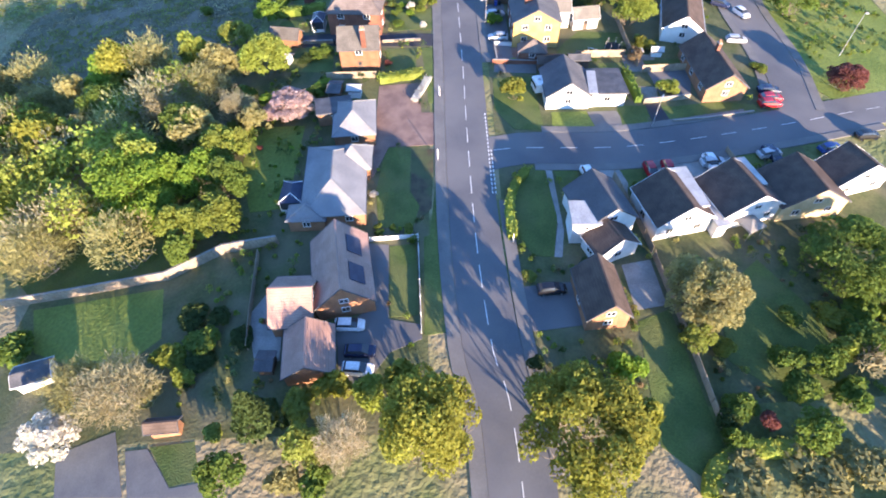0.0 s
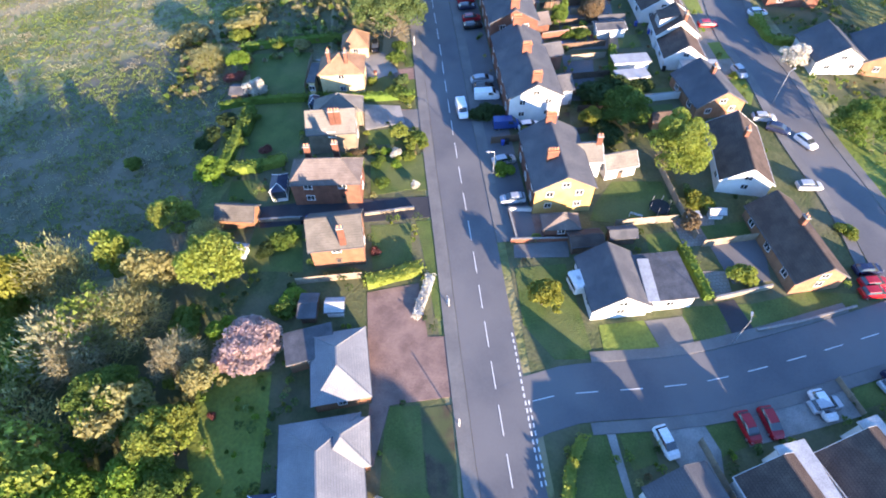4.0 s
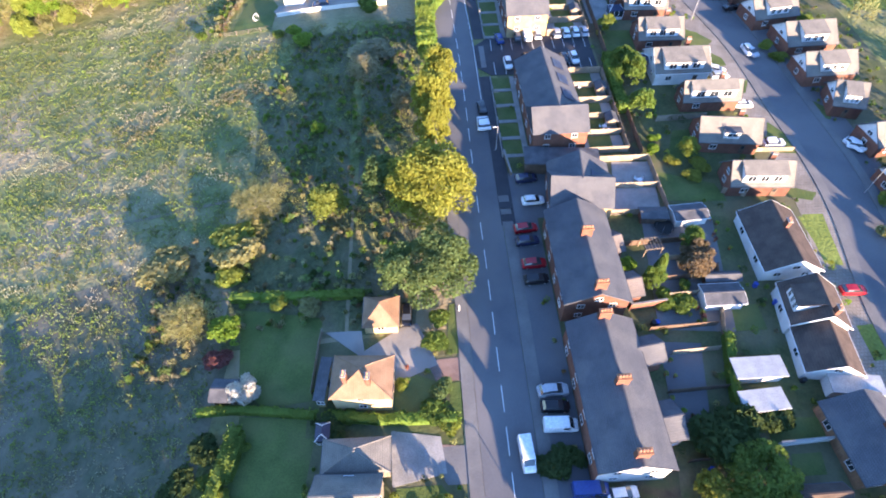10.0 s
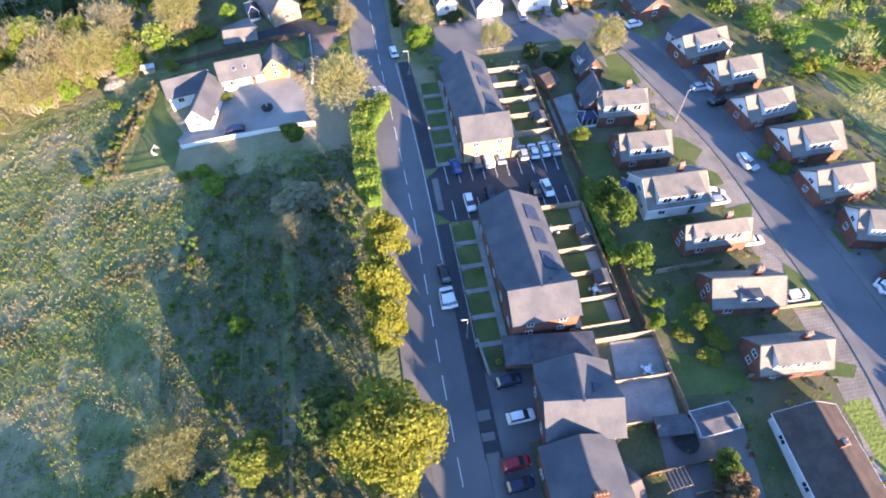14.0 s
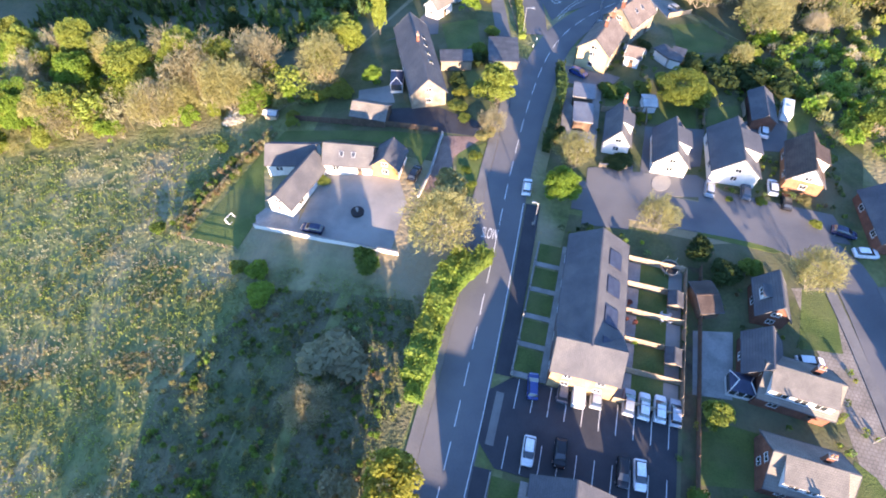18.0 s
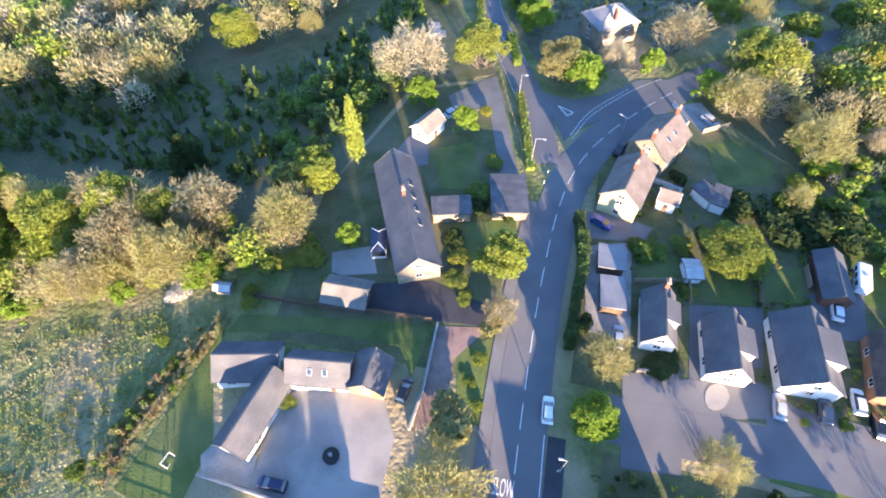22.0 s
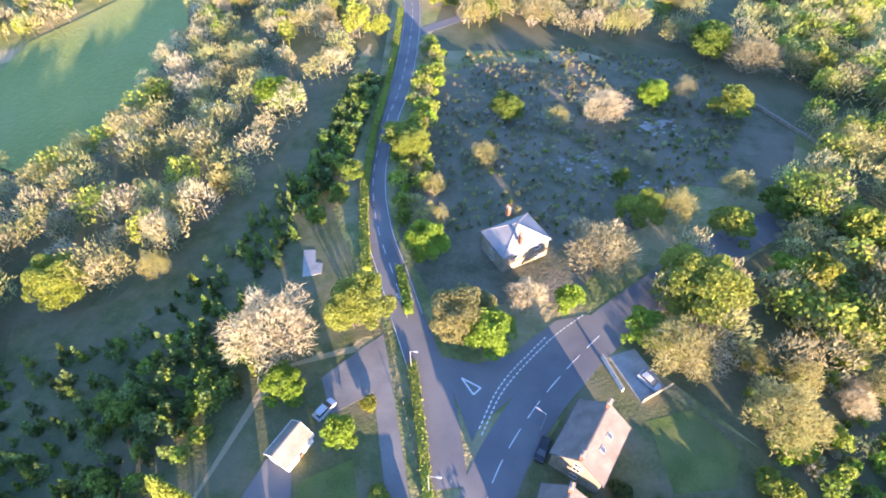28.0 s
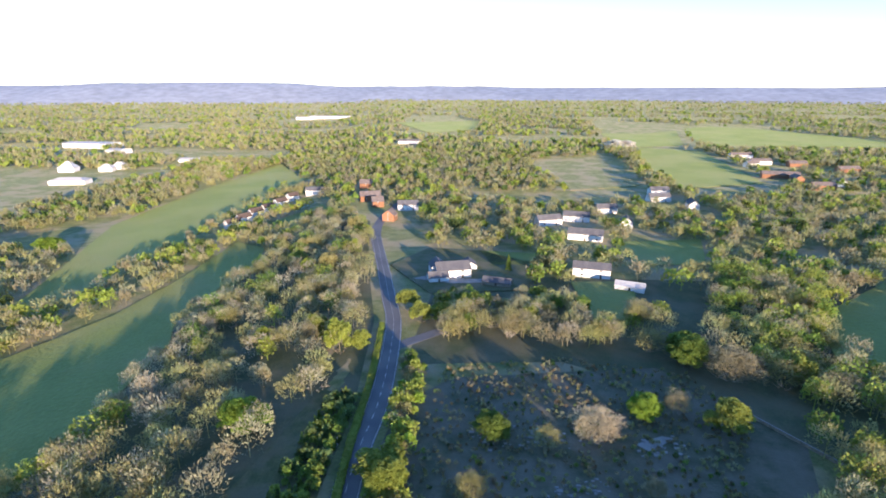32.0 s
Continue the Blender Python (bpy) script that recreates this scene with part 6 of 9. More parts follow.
drape("lawn", [(41.3, 135.0), (49.6, 134.7), (48.8, 131.1), (41.1, 131.4)], 0.082, "lawn", "mown green garden lawn", "lawn")
drape("lawn", [(43.1, 129.9), (47.4, 129.9), (46.9, 127.0), (42.3, 127.0)], 0.05, "lawn", "mown green garden lawn", "lawn")
drape("lawn", [(62.0, 170.7), (66.7, 171.0), (65.3, 159.9), (62.8, 160.2)], 0.054, "park_grass", "mown green garden lawn", "lawn")
drape("lawn", [(61.8, 148.6), (65.9, 148.8), (65.6, 142.8), (61.7, 142.6)], 0.058, "park_grass", "mown green garden lawn", "lawn")
drape("lawn", [(32.9, 184.5), (37.0, 184.6), (36.8, 180.9), (32.5, 180.8)], 0.062, "lawn", "mown green garden lawn", "lawn")
drape("lawn", [(32.4, 178.1), (35.3, 178.3), (34.9, 174.8), (31.8, 174.8)], 0.066, "lawn", "mown green garden lawn", "lawn")
drape("lawn", [(57.7, 133.1), (65.0, 138.2), (64.2, 130.7), (62.2, 127.3)], 0.07, "park_grass", "mown green garden lawn", "lawn")
drape("lawn", [(31.0, 184.7), (35.6, 184.9), (35.3, 180.2), (30.4, 180.2)], 0.074, "lawn", "mown green garden lawn", "lawn")
drape("lawn", [(30.7, 178.3), (35.1, 178.3), (34.8, 174.1), (30.6, 174.1)], 0.078, "lawn", "mown green garden lawn", "lawn")
drape("driveway", [(31.0, 186.4), (38.6, 186.0), (37.3, 173.3), (28.7, 173.6)], 0.097, "concrete", "paved patio garden", "driveway")
drape("lawn", [(39.1, 183.4), (49.5, 179.6), (50.4, 175.2), (38.1, 176.1)], 0.05, "lawn", "mown green garden lawn", "lawn")
drape("lawn", [(45.6, 194.3), (50.8, 194.8), (49.1, 186.4), (42.3, 186.3)], 0.054, "lawn", "mown green garden lawn", "lawn")
drape("lawn", [(62.9, 171.2), (66.8, 171.1), (65.6, 163.2), (62.2, 160.2)], 0.058, "park_grass", "mown green garden lawn", "lawn")
drape("lawn", [(56.2, 180.7), (68.0, 176.1), (66.3, 174.3), (62.4, 175.4)], 0.062, "lawn", "mown green garden lawn", "lawn")
drape("driveway", [(9.7, 184.8), (17.8, 184.0), (16.4, 173.6), (9.4, 172.9)], 0.081, "asphalt", "grey hard-surfaced driveway", "driveway")
drape("lawn", [(90.2, 264.0), (139.5, 256.0), (123.0, 232.8), (103.6, 233.9), (98.1, 255.1)], 0.07, "park_grass", "mown green garden lawn", "lawn")
drape("lawn", [(39.5, 229.6), (47.1, 229.3), (45.1, 221.7), (39.2, 222.6)], 0.074, "lawn", "mown green garden lawn", "lawn")
drape("lawn", [(66.3, 195.6), (68.7, 192.0), (70.8, 186.0), (62.8, 187.2)], 0.078, "lawn", "mown green garden lawn", "lawn")
drape("lawn", [(61.1, 208.7), (67.4, 209.2), (65.3, 205.0), (60.3, 204.3)], 0.082, "lawn", "mown green garden lawn", "lawn")
drape("lawn", [(78.8, 201.4), (81.5, 198.1), (79.9, 195.5), (77.2, 196.7)], 0.05, "lawn", "mown green garden lawn", "lawn")
drape("lawn", [(73.0, 219.0), (78.7, 218.9), (78.4, 214.7), (72.7, 214.8)], 0.054, "lawn", "mown green garden lawn", "lawn")
drape("lawn", [(61.8, 227.0), (64.3, 223.8), (61.1, 220.8), (58.8, 223.0)], 0.058, "lawn", "mown green garden lawn", "lawn")
drape("lawn", [(-50.4, 268.5), (-55.2, 240.7), (-44.0, 239.9), (-43.3, 250.3), (-48.1, 259.3)], 0.062, "lawn", "mown green garden lawn", "lawn")
drape("driveway", [(-34.7, 244.7), (-34.9, 249.8), (-35.1, 260.6), (-20.0, 262.8), (-16.2, 256.5), (-15.7, 245.5)], 0.081, "gravel", "pale gravel courtyard", "driveway")
drape("driveway", [(-14.1, 275.5), (-6.0, 277.2), (-10.5, 270.4), (-9.6, 262.0), (-13.7, 258.4), (-13.9, 267.1)], 0.085, "block_paving", "grey hard-surfaced driveway", "driveway")
drape("lawn", [(-10.1, 271.9), (-4.6, 276.2), (-3.3, 261.3), (-8.0, 260.9)], 0.074, "lawn", "mown green garden lawn", "lawn")
drape("lawn", [(-48.9, 271.2), (-15.1, 275.2), (-16.3, 266.1), (-19.6, 270.6), (-34.7, 270.2), (-49.7, 267.6)], 0.078, "lawn", "mown green garden lawn", "lawn")
drape("driveway", [(-44.2, 248.0), (-43.0, 250.1), (-35.4, 249.7), (-34.4, 245.3), (-42.7, 245.4)], 0.097, "concrete", "paved terrace beside a bungalow", "driveway")
drape("driveway", [(-27.9, 280.7), (-17.2, 283.6), (-11.2, 282.0), (-6.9, 281.4), (-6.5, 277.2), (-14.6, 276.4), (-26.6, 275.3)], 0.065, "new_asphalt", "dark tarmac yard", "driveway")
drape("lawn", [(-25.3, 314.4), (-17.2, 319.0), (-13.2, 306.1), (-20.9, 304.1)], 0.054, "lawn", "mown green garden lawn", "lawn")
drape("driveway", [(-26.1, 332.6), (-16.7, 342.9), (-6.8, 311.9), (-10.2, 310.8), (-16.3, 330.6), (-22.7, 325.8)], 0.073, "pavement", "pale grey tarmac drive", "driveway")
drape("driveway", [(-37.0, 286.0), (-30.0, 288.5), (-27.3, 283.0), (-35.2, 280.9)], 0.077, "gravel", "gravel yard beside a barn", "driveway")
drape("lawn", [(-18.4, 295.6), (-5.5, 300.6), (-3.6, 293.9), (-15.1, 287.3)], 0.066, "lawn", "mown green garden lawn", "lawn")
drape("driveway", [(-37.1, 305.9), (-34.7, 307.5), (-30.5, 320.2), (-26.8, 317.3), (-25.0, 310.1)], 0.085, "asphalt", "tarmac path beside a barn", "driveway")
drape("lawn", [(17.1, 296.9), (24.3, 298.9), (24.1, 293.8), (17.6, 292.1)], 0.074, "lawn", "mown green garden lawn", "lawn")
drape("lawn", [(26.3, 298.1), (36.5, 299.7), (36.5, 291.4), (26.7, 290.4)], 0.078, "lawn", "mown green garden lawn", "lawn")
drape("lawn", [(39.2, 299.1), (45.5, 301.5), (44.9, 294.0), (38.4, 292.7)], 0.082, "lawn", "mown green garden lawn", "lawn")
drape("lawn", [(54.9, 309.0), (62.9, 311.8), (58.8, 295.8), (53.1, 296.7)], 0.05, "lawn", "mown green garden lawn", "lawn")
drape("lawn", [(30.4, 330.4), (39.5, 333.6), (44.3, 327.0), (42.1, 320.7), (32.5, 318.7)], 0.054, "lawn", "mown green garden lawn", "lawn")
drape("driveway", [(25.1, 342.1), (30.1, 344.5), (34.4, 337.0), (29.8, 333.3)], 0.073, "concrete", "grey hard-surfaced driveway", "driveway")
drape("driveway", [(7.9, 297.3), (16.1, 300.1), (16.8, 280.0), (9.4, 280.4)], 0.077, "concrete", "grey hard-surfaced driveway", "driveway")
drape("driveway", [(26.2, 289.3), (38.3, 291.7), (37.4, 280.6), (26.0, 275.8)], 0.081, "asphalt", "grey hard-surfaced driveway", "driveway")
drape("driveway", [(16.9, 274.1), (36.7, 278.0), (43.9, 273.9), (17.0, 267.8)], 0.085, "asphalt", "grey hard-surfaced driveway", "driveway")
drape("driveway", [(46.0, 296.3), (55.4, 299.2), (54.1, 289.2), (46.3, 287.6)], 0.089, "asphalt", "grey hard-surfaced driveway", "driveway")
drape("driveway", [(5.9, 305.1), (12.7, 306.1), (19.8, 304.4), (18.0, 300.5), (7.6, 299.1)], 0.093, "pavement", "grey hard-surfaced driveway", "driveway")
drape("lawn", [(38.6, 270.2), (49.6, 269.8), (56.3, 265.8), (50.3, 262.7), (37.0, 263.4)], 0.082, "lawn", "mown green garden lawn", "lawn")
drape("lawn", [(54.3, 256.5), (59.2, 257.1), (59.5, 245.7), (52.9, 244.9)], 0.05, "lawn", "mown green garden lawn", "lawn")
drape("lawn", [(38.1, 227.6), (46.1, 228.5), (45.5, 221.4), (37.9, 220.0)], 0.054, "lawn", "mown green garden lawn", "lawn")
drape("lawn", [(62.0, 219.6), (64.3, 217.2), (64.4, 214.6), (60.9, 213.8)], 0.058, "lawn", "mown green garden lawn", "lawn")
drape("lawn", [(58.9, 229.0), (61.7, 227.3), (62.6, 224.0), (57.9, 222.4)], 0.062, "lawn", "mown green garden lawn", "lawn")
drape("lawn", [(66.1, 255.1), (71.5, 255.7), (73.0, 249.9), (67.0, 247.9)], 0.066, "lawn", "mown green garden lawn", "lawn")
drape("driveway", [(36.6, 243.6), (42.8, 245.0), (42.5, 233.5), (36.7, 232.8)], 0.085, "concrete", "pale paved yard", "driveway")
drape("driveway", [(15.9, 274.4), (24.5, 277.3), (24.9, 261.2), (16.4, 260.2)], 0.089, "asphalt", "grey hard-surfaced driveway", "driveway")
drape("driveway", [(37.2, 275.2), (61.3, 274.5), (63.5, 268.2), (37.2, 266.7)], 0.093, "asphalt", "grey hard-surfaced driveway", "driveway")
drape("road", [(-5.7, 339.1), (1.4, 338.1), (8.0, 341.4), (16.0, 349.5), (22.5, 351.6), (22.8, 347.3), (12.5, 337.1), (2.6, 327.0), (1.3, 323.7)], 0.102, "asphalt", "asphalt of a road junction", "road")
drape("driveway", [(-50.1, 23.3), (-42.8, 25.7), (-38.9, 17.7), (-48.0, 18.1)], 0.065, "pavement", "grey hard-surfaced driveway", "driveway")
drape("lawn", [(-37.3, 23.4), (-31.5, 23.8), (-29.7, 19.2), (-33.2, 18.6)], 0.054, "lawn", "mown green garden lawn", "lawn")
drape("driveway", [(-40.5, 23.1), (-37.5, 23.2), (-33.1, 18.4), (-29.0, 18.9), (-28.6, 17.2), (-38.2, 17.6)], 0.073, "pavement", "grey hard-surfaced driveway", "driveway")
drape("scrub", [(-21.9, 436.8), (-6.9, 454.0), (61.1, 465.7), (87.5, 425.7), (74.2, 394.0), (49.1, 395.7), (32.0, 373.9), (18.2, 353.8), (-8.1, 351.1), (-17.7, 368.7), (-25.4, 405.1)], 0.052, "scrub", "dark rough scrub with brambles and rubble", "scrub")
drape("concrete_slab", [(-38.5, 363.7), (-35.8, 363.7), (-34.7, 360.0), (-33.1, 359.7), (-32.6, 356.9), (-36.5, 355.8)], 0.136, "concrete", "L-shaped pale concrete slab", "slab")
drape("concrete_slab", [(42.3, 421.7), (50.3, 425.9), (53.3, 425.0), (45.0, 418.8)], 0.14, "concrete", "pale broken concrete slab", "slab")

# ---- trees ----
tree(-2.0, 23.0, 14.0, 13.2, "broad", "olive")
tree(15.3, 21.5, 14.0, 16.0, "broad", "olive")
tree(35.3, 40.9, 10.0, 12.1, "broad", "tan")
tree(33.1, 35.3, 5.0, 4.5, "broad", "yellow")
tree(-17.0, 21.5, 7.0, 5.2, "broad", "yellow")
tree(-12.3, 21.7, 9.0, 7.1, "bare", "blush")
tree(-23.2, 25.2, 10.0, 7.9, "conifer", "dark")
tree(-41.8, 29.1, 9.0, 11.3, "bare", "twig")
tree(-49.8, 24.6, 6.0, 7.0, "broad", "white")
tree(-48.3, 30.6, 8.0, 8.8, "bare", "tan")
tree(-26.1, 18.8, 6.0, 5.8, "broad", "green")
tree(-83.0, 92.7, 9.0, 12.8, "broad", "tan")
tree(-65.3, 88.3, 10.0, 12.2, "broad", "green")
tree(-52.4, 87.0, 10.0, 13.0, "bare", "twig")
tree(-47.8, 91.1, 10.0, 13.2, "bare", "tan")
tree(-36.2, 99.4, 9.0, 10.5, "broad", "lime")
tree(-51.5, 63.8, 12.0, 18.5, "broad", "bright")
tree(-38.5, 72.5, 9.0, 9.0, "broad", "lime")
tree(-36.0, 65.5, 8.0, 8.0, "broad", "green")
tree(-41.0, 67.0, 9.0, 9.5, "broad", "bright")
tree(-34.6, 80.5, 6.5, 6.0, "broad", "tan")
tree(-38.5, 84.0, 8.0, 8.0, "bare", "twig")
tree(-41.5, 56.0, 8.0, 8.0, "broad", "lime")
tree(-46.2, 77.7, 10.0, 12.2, "broad", "green")
tree(-36.9, 57.4, 8.0, 8.9, "broad", "lime")
tree(-62.0, 62.1, 9.0, 10.4, "bare", "tan")
tree(-64.8, 53.9, 10.0, 12.5, "bare", "tan")
tree(-40.5, 52.2, 6.0, 5.2, "broad", "green")
tree(-29.2, 84.9, 5.0, 10.6, "broad", "pink")
tree(-36.3, 75.3, 6.0, 4.0, "broad", "yellow")
tree(41.6, 113.6, 11.0, 12.1, "broad", "lime")
tree(77.6, 116.4, 8.0, 11.5, "broad", "green")
tree(78.0, 89.9, 5.0, 8.2, "broad", "red")
tree(75.6, 138.8, 5.0, 6.0, "broad", "white")
tree(58.3, 46.5, 9.0, 15.9, "broad", "green")
tree(44.3, 31.9, 4.0, 5.1, "shrub", "green")
tree(39.2, 24.5, 3.0, 2.7, "shrub", "red")
tree(43.4, 22.8, 6.0, 5.3, "broad", "green")
tree(34.3, 22.7, 4.0, 3.3, "shrub", "green")
tree(50.7, 27.8, 5.0, 4.9, "shrub", "green")
tree(55.4, 34.6, 5.0, 6.6, "broad", "green")
tree(-5.2, 175.6, 16.0, 17.6, "broad", "olive")
tree(-13.7, 180.2, 10.0, 9.7, "broad", "bluish")
tree(-6.9, 159.9, 12.0, 16.3, "broad", "bluish")
tree(-24.1, 177.0, 7.0, 8.4, "broad", "yellow")
tree(-37.8, 180.5, 5.0, 11.0, "bare", "tan")
tree(-47.0, 156.6, 5.0, 9.7, "bare", "tan")
tree(-40.0, 120.4, 5.0, 6.5, "broad", "bright")
tree(-45.2, 110.8, 6.5, 8.2, "broad", "yellow")
tree(-38.6, 105.6, 6.0, 6.5, "bare", "tan")
tree(-41.9, 100.4, 5.0, 5.0, "broad", "tan")
tree(-39.8, 153.6, 4.0, 5.9, "broad", "bright")
tree(-34.9, 143.5, 3.5, 5.0, "broad", "white")
tree(-58.0, 127.8, 3.0, 4.6, "shrub", "green")
tree(-6.2, 125.2, 3.5, 4.1, "broad", "yellow")
tree(11.7, 115.4, 2.5, 4.0, "shrub", "bright")
tree(30.0, 125.9, 3.5, 4.8, "broad", "olive")
tree(36.6, 126.4, 6.0, 10.6, "broad", "green")
tree(39.6, 162.3, 5.0, 6.0, "broad", "brown")
tree(31.9, 159.2, 7.0, 4.6, "poplar", "green")
tree(13.6, 88.2, 4.5, 5.8, "broad", "olive")
tree(-2.6, 207.2, 13.0, 9.2, "broad", "olive")
tree(-4.0, 198.7, 14.0, 9.7, "broad", "olive")
tree(-4.4, 192.1, 12.0, 7.5, "broad", "olive")
tree(-18.6, 215.2, 6.0, 8.6, "bare", "twig")
tree(-7.8, 249.5, 13.0, 13.9, "bare", "tan")
tree(11.7, 265.3, 7.0, 7.6, "broad", "bright")
tree(28.9, 262.8, 8.0, 8.3, "bare", "tan")
tree(40.0, 209.2, 8.0, 6.5, "broad", "green")
tree(39.6, 198.7, 7.0, 6.1, "broad", "green")
tree(38.9, 213.7, 7.0, 5.6, "broad", "green")
tree(39.7, 229.7, 4.0, 4.9, "broad", "lime")
tree(46.2, 187.7, 4.0, 4.4, "broad", "lime")
tree(39.3, 188.0, 3.0, 2.5, "shrub", "bright")
tree(39.0, 160.3, 5.0, 5.7, "broad", "brown")
tree(30.4, 157.6, 6.0, 3.9, "broad", "green")
tree(39.6, 165.2, 5.0, 5.0, "broad", "green")
tree(12.3, 274.7, 8.0, 8.9, "bare", "tan")
tree(-6.4, 288.3, 9.0, 9.9, "broad", "lime")
tree(-4.8, 279.1, 6.0, 6.3, "bare", "twig")
tree(54.5, 257.0, 10.0, 9.0, "bare", "tan")
tree(-75.3, 283.8, 14.0, 19.5, "bare", "twig")
tree(-64.4, 289.3, 13.0, 14.7, "bare", "twig")
tree(-46.9, 289.6, 12.0, 11.8, "bare", "tan")
tree(-92.8, 280.3, 13.0, 17.6, "broad", "lime")
tree(-106.2, 277.0, 12.0, 14.0, "broad", "bright")
tree(-107.3, 266.6, 11.0, 14.7, "broad", "tan")
tree(-80.8, 276.1, 8.0, 12.2, "broad", "lime")
tree(-59.1, 277.6, 7.0, 9.4, "broad", "bright")
tree(-45.6, 301.4, 8.0, 8.8, "broad", "lime")
tree(-39.5, 308.3, 17.0, 7.7, "poplar", "lime")
tree(-50.0, 298.0, 9.0, 8.0, "broad", "bluish")
tree(-34.4, 289.1, 4.0, 5.3, "broad", "bright")
tree(-47.3, 272.7, 2.5, 3.2, "broad", "lime")
tree(-60.4, 264.2, 2.5, 3.1, "shrub", "green")
tree(32.8, 300.6, 6.0, 13.4, "broad", "lime")
tree(50.2, 331.2, 11.0, 13.8, "bare", "tan")
tree(36.5, 342.7, 10.0, 13.5, "bare", "tan")
tree(-36.2, 339.0, 13.0, 18.6, "bare", "blush")
tree(-21.0, 345.2, 12.0, 13.8, "broad", "yellow")
tree(-31.3, 328.9, 7.0, 8.4, "broad", "bright")
tree(-20.1, 321.6, 6.0, 6.2, "broad", "bright")
tree(-47.1, 303.7, 8.0, 8.6, "broad", "lime")
tree(-77.3, 303.4, 10.0, 11.4, "conifer", "dark")
tree(-11.0, 364.1, 9.0, 10.3, "broad", "bright")
tree(-2.0, 345.6, 10.0, 13.7, "broad", "tan")
tree(3.2, 342.4, 9.0, 11.0, "broad", "bright")
tree(9.7, 351.0, 9.0, 8.9, "bare", "blush")
tree(18.1, 352.2, 7.0, 6.4, "broad", "bright")
tree(25.4, 364.5, 12.0, 15.9, "bare", "twig")
tree(42.9, 356.2, 13.0, 19.9, "broad", "yellow")
tree(64.3, 335.8, 6.0, 6.8, "bare", "blush")
tree(-103.0, 330.0, 11.0, 16.2, "bare", "tan")
tree(-117.8, 332.0, 9.0, 11.2, "bare", "twig")
tree(-129.4, 359.5, 11.0, 15.8, "bare", "twig")
tree(-90.0, 351.6, 11.0, 14.6, "broad", "lime")
tree(-70.2, 356.7, 8.0, 7.3, "bare", "tan")
tree(34.9, 378.7, 10.0, 11.3, "broad", "lime")
tree(43.4, 380.6, 10.0, 9.9, "bare", "tan")
tree(-19.7, 399.5, 8.0, 11.7, "broad", "lime")
tree(-12.1, 385.2, 6.0, 6.7, "bare", "tan")
tree(-11.3, 372.7, 7.0, 8.7, "bare", "tan")
tree(31.8, 423.2, 10.0, 14.4, "bare", "blush")
tree(47.2, 433.1, 8.0, 10.1, "broad", "bright")
tree(68.3, 428.7, 10.0, 13.0, "broad", "yellow")
tree(71.9, 467.4, 11.0, 15.4, "broad", "green")
tree(58.1, 437.7, 8.0, 8.5, "bare", "twig")
tree(60.5, 391.7, 8.0, 9.4, "bare", "tan")
tree(82.9, 458.9, 12.0, 20.2, "bare", "twig")
tree(108.7, 447.3, 11.0, 13.9, "bare", "twig")
tree(41.2, 402.0, 5.0, 5.8, "bare", "twig")
tree(33.3, 392.3, 6.0, 4.8, "broad", "green")
tree(-0.6, 399.3, 6.0, 8.7, "bare", "tan")
tree(4.8, 422.9, 7.0, 11.4, "broad", "green")
tree(81.0, 395.4, 9.0, 12.1, "bare", "tan")
tree(92.5, 409.2, 11.0, 17.3, "bare", "tan")
tree(-64.1, 424.5, 10.0, 15.4, "broad", "bright")

# ---- hedges ----
hedge([(-38.3, 122.4), (-31.4, 121.4)], 2.2, 1.8, "green", "clipped green garden hedge")
hedge([(-40.4, 160.6), (-28.4, 159.3), (-17.3, 158.8)], 1.5, 1.6, "green", "clipped green garden hedge")
hedge([(-38.6, 122.4), (-37.7, 128.4), (-35.6, 138.1)], 2.0, 2.0, "green", "clipped green garden hedge")
hedge([(-42.3, 141.2), (-35.8, 140.9), (-24.0, 139.0)], 1.3, 1.5, "green", "clipped green garden hedge")
hedge([(-21.4, 138.7), (-13.6, 137.8), (-3.3, 137.4)], 1.6, 1.5, "green", "clipped green garden hedge")
hedge([(-37.7, 121.8), (-31.3, 121.7), (-27.4, 122.1)], 2.0, 1.8, "lime", "clipped green garden hedge")
hedge([(-12.7, 94.4), (-9.0, 95.1), (-4.4, 96.2)], 2.4, 1.6, "lime", "row of rounded yellow-green shrubs")
hedge([(14.2, 68.4), (12.1, 65.3), (10.9, 61.7), (10.5, 58.2), (10.6, 54.1)], 1.6, 1.5, "lime", "curved yellow-green clipped hedge")
hedge([(-5.5, 88.0), (-2.9, 94.6)], 1.6, 0.8, "white", "low rockery edge with white flowering plants")
hedge([(-23.1, 358.2), (-26.4, 371.4), (-29.4, 387.4), (-31.7, 412.9), (-33.5, 451.0), (-37.7, 494.5)], 2.2, 1.6, "lime", "low yellow-green roadside hedge")
hedge([(-12.6, 347.9), (-16.1, 358.9)], 2, 2, "green", "clipped green garden hedge")
hedge([(-10.4, 336.8), (-7.5, 325.8), (-4.5, 313.3)], 1.8, 1.2, "yellow", "low hedge with yellow flowers")
hedge([(6.0, 302.9), (7.6, 293.9), (7.3, 285.6), (7.1, 276.4)], 2.0, 2.8, "dark", "dark green roadside hedge")
hedge([(-3.3, 240.1), (-5.0, 231.2), (-4.7, 223.4)], 3.5, 3.5, "lime", "overgrown bright green roadside hedge")
hedge([(-3.0, 247.2), (-4.9, 240.9), (-4.9, 234.6), (-5.3, 228.7)], 3.5, 3.5, "lime", "overgrown bright green roadside hedge")
hedge([(1.1, 248.3), (-3.1, 239.2), (-3.7, 220.5)], 3.2, 3.2, "green", "overgrown green roadside hedge")
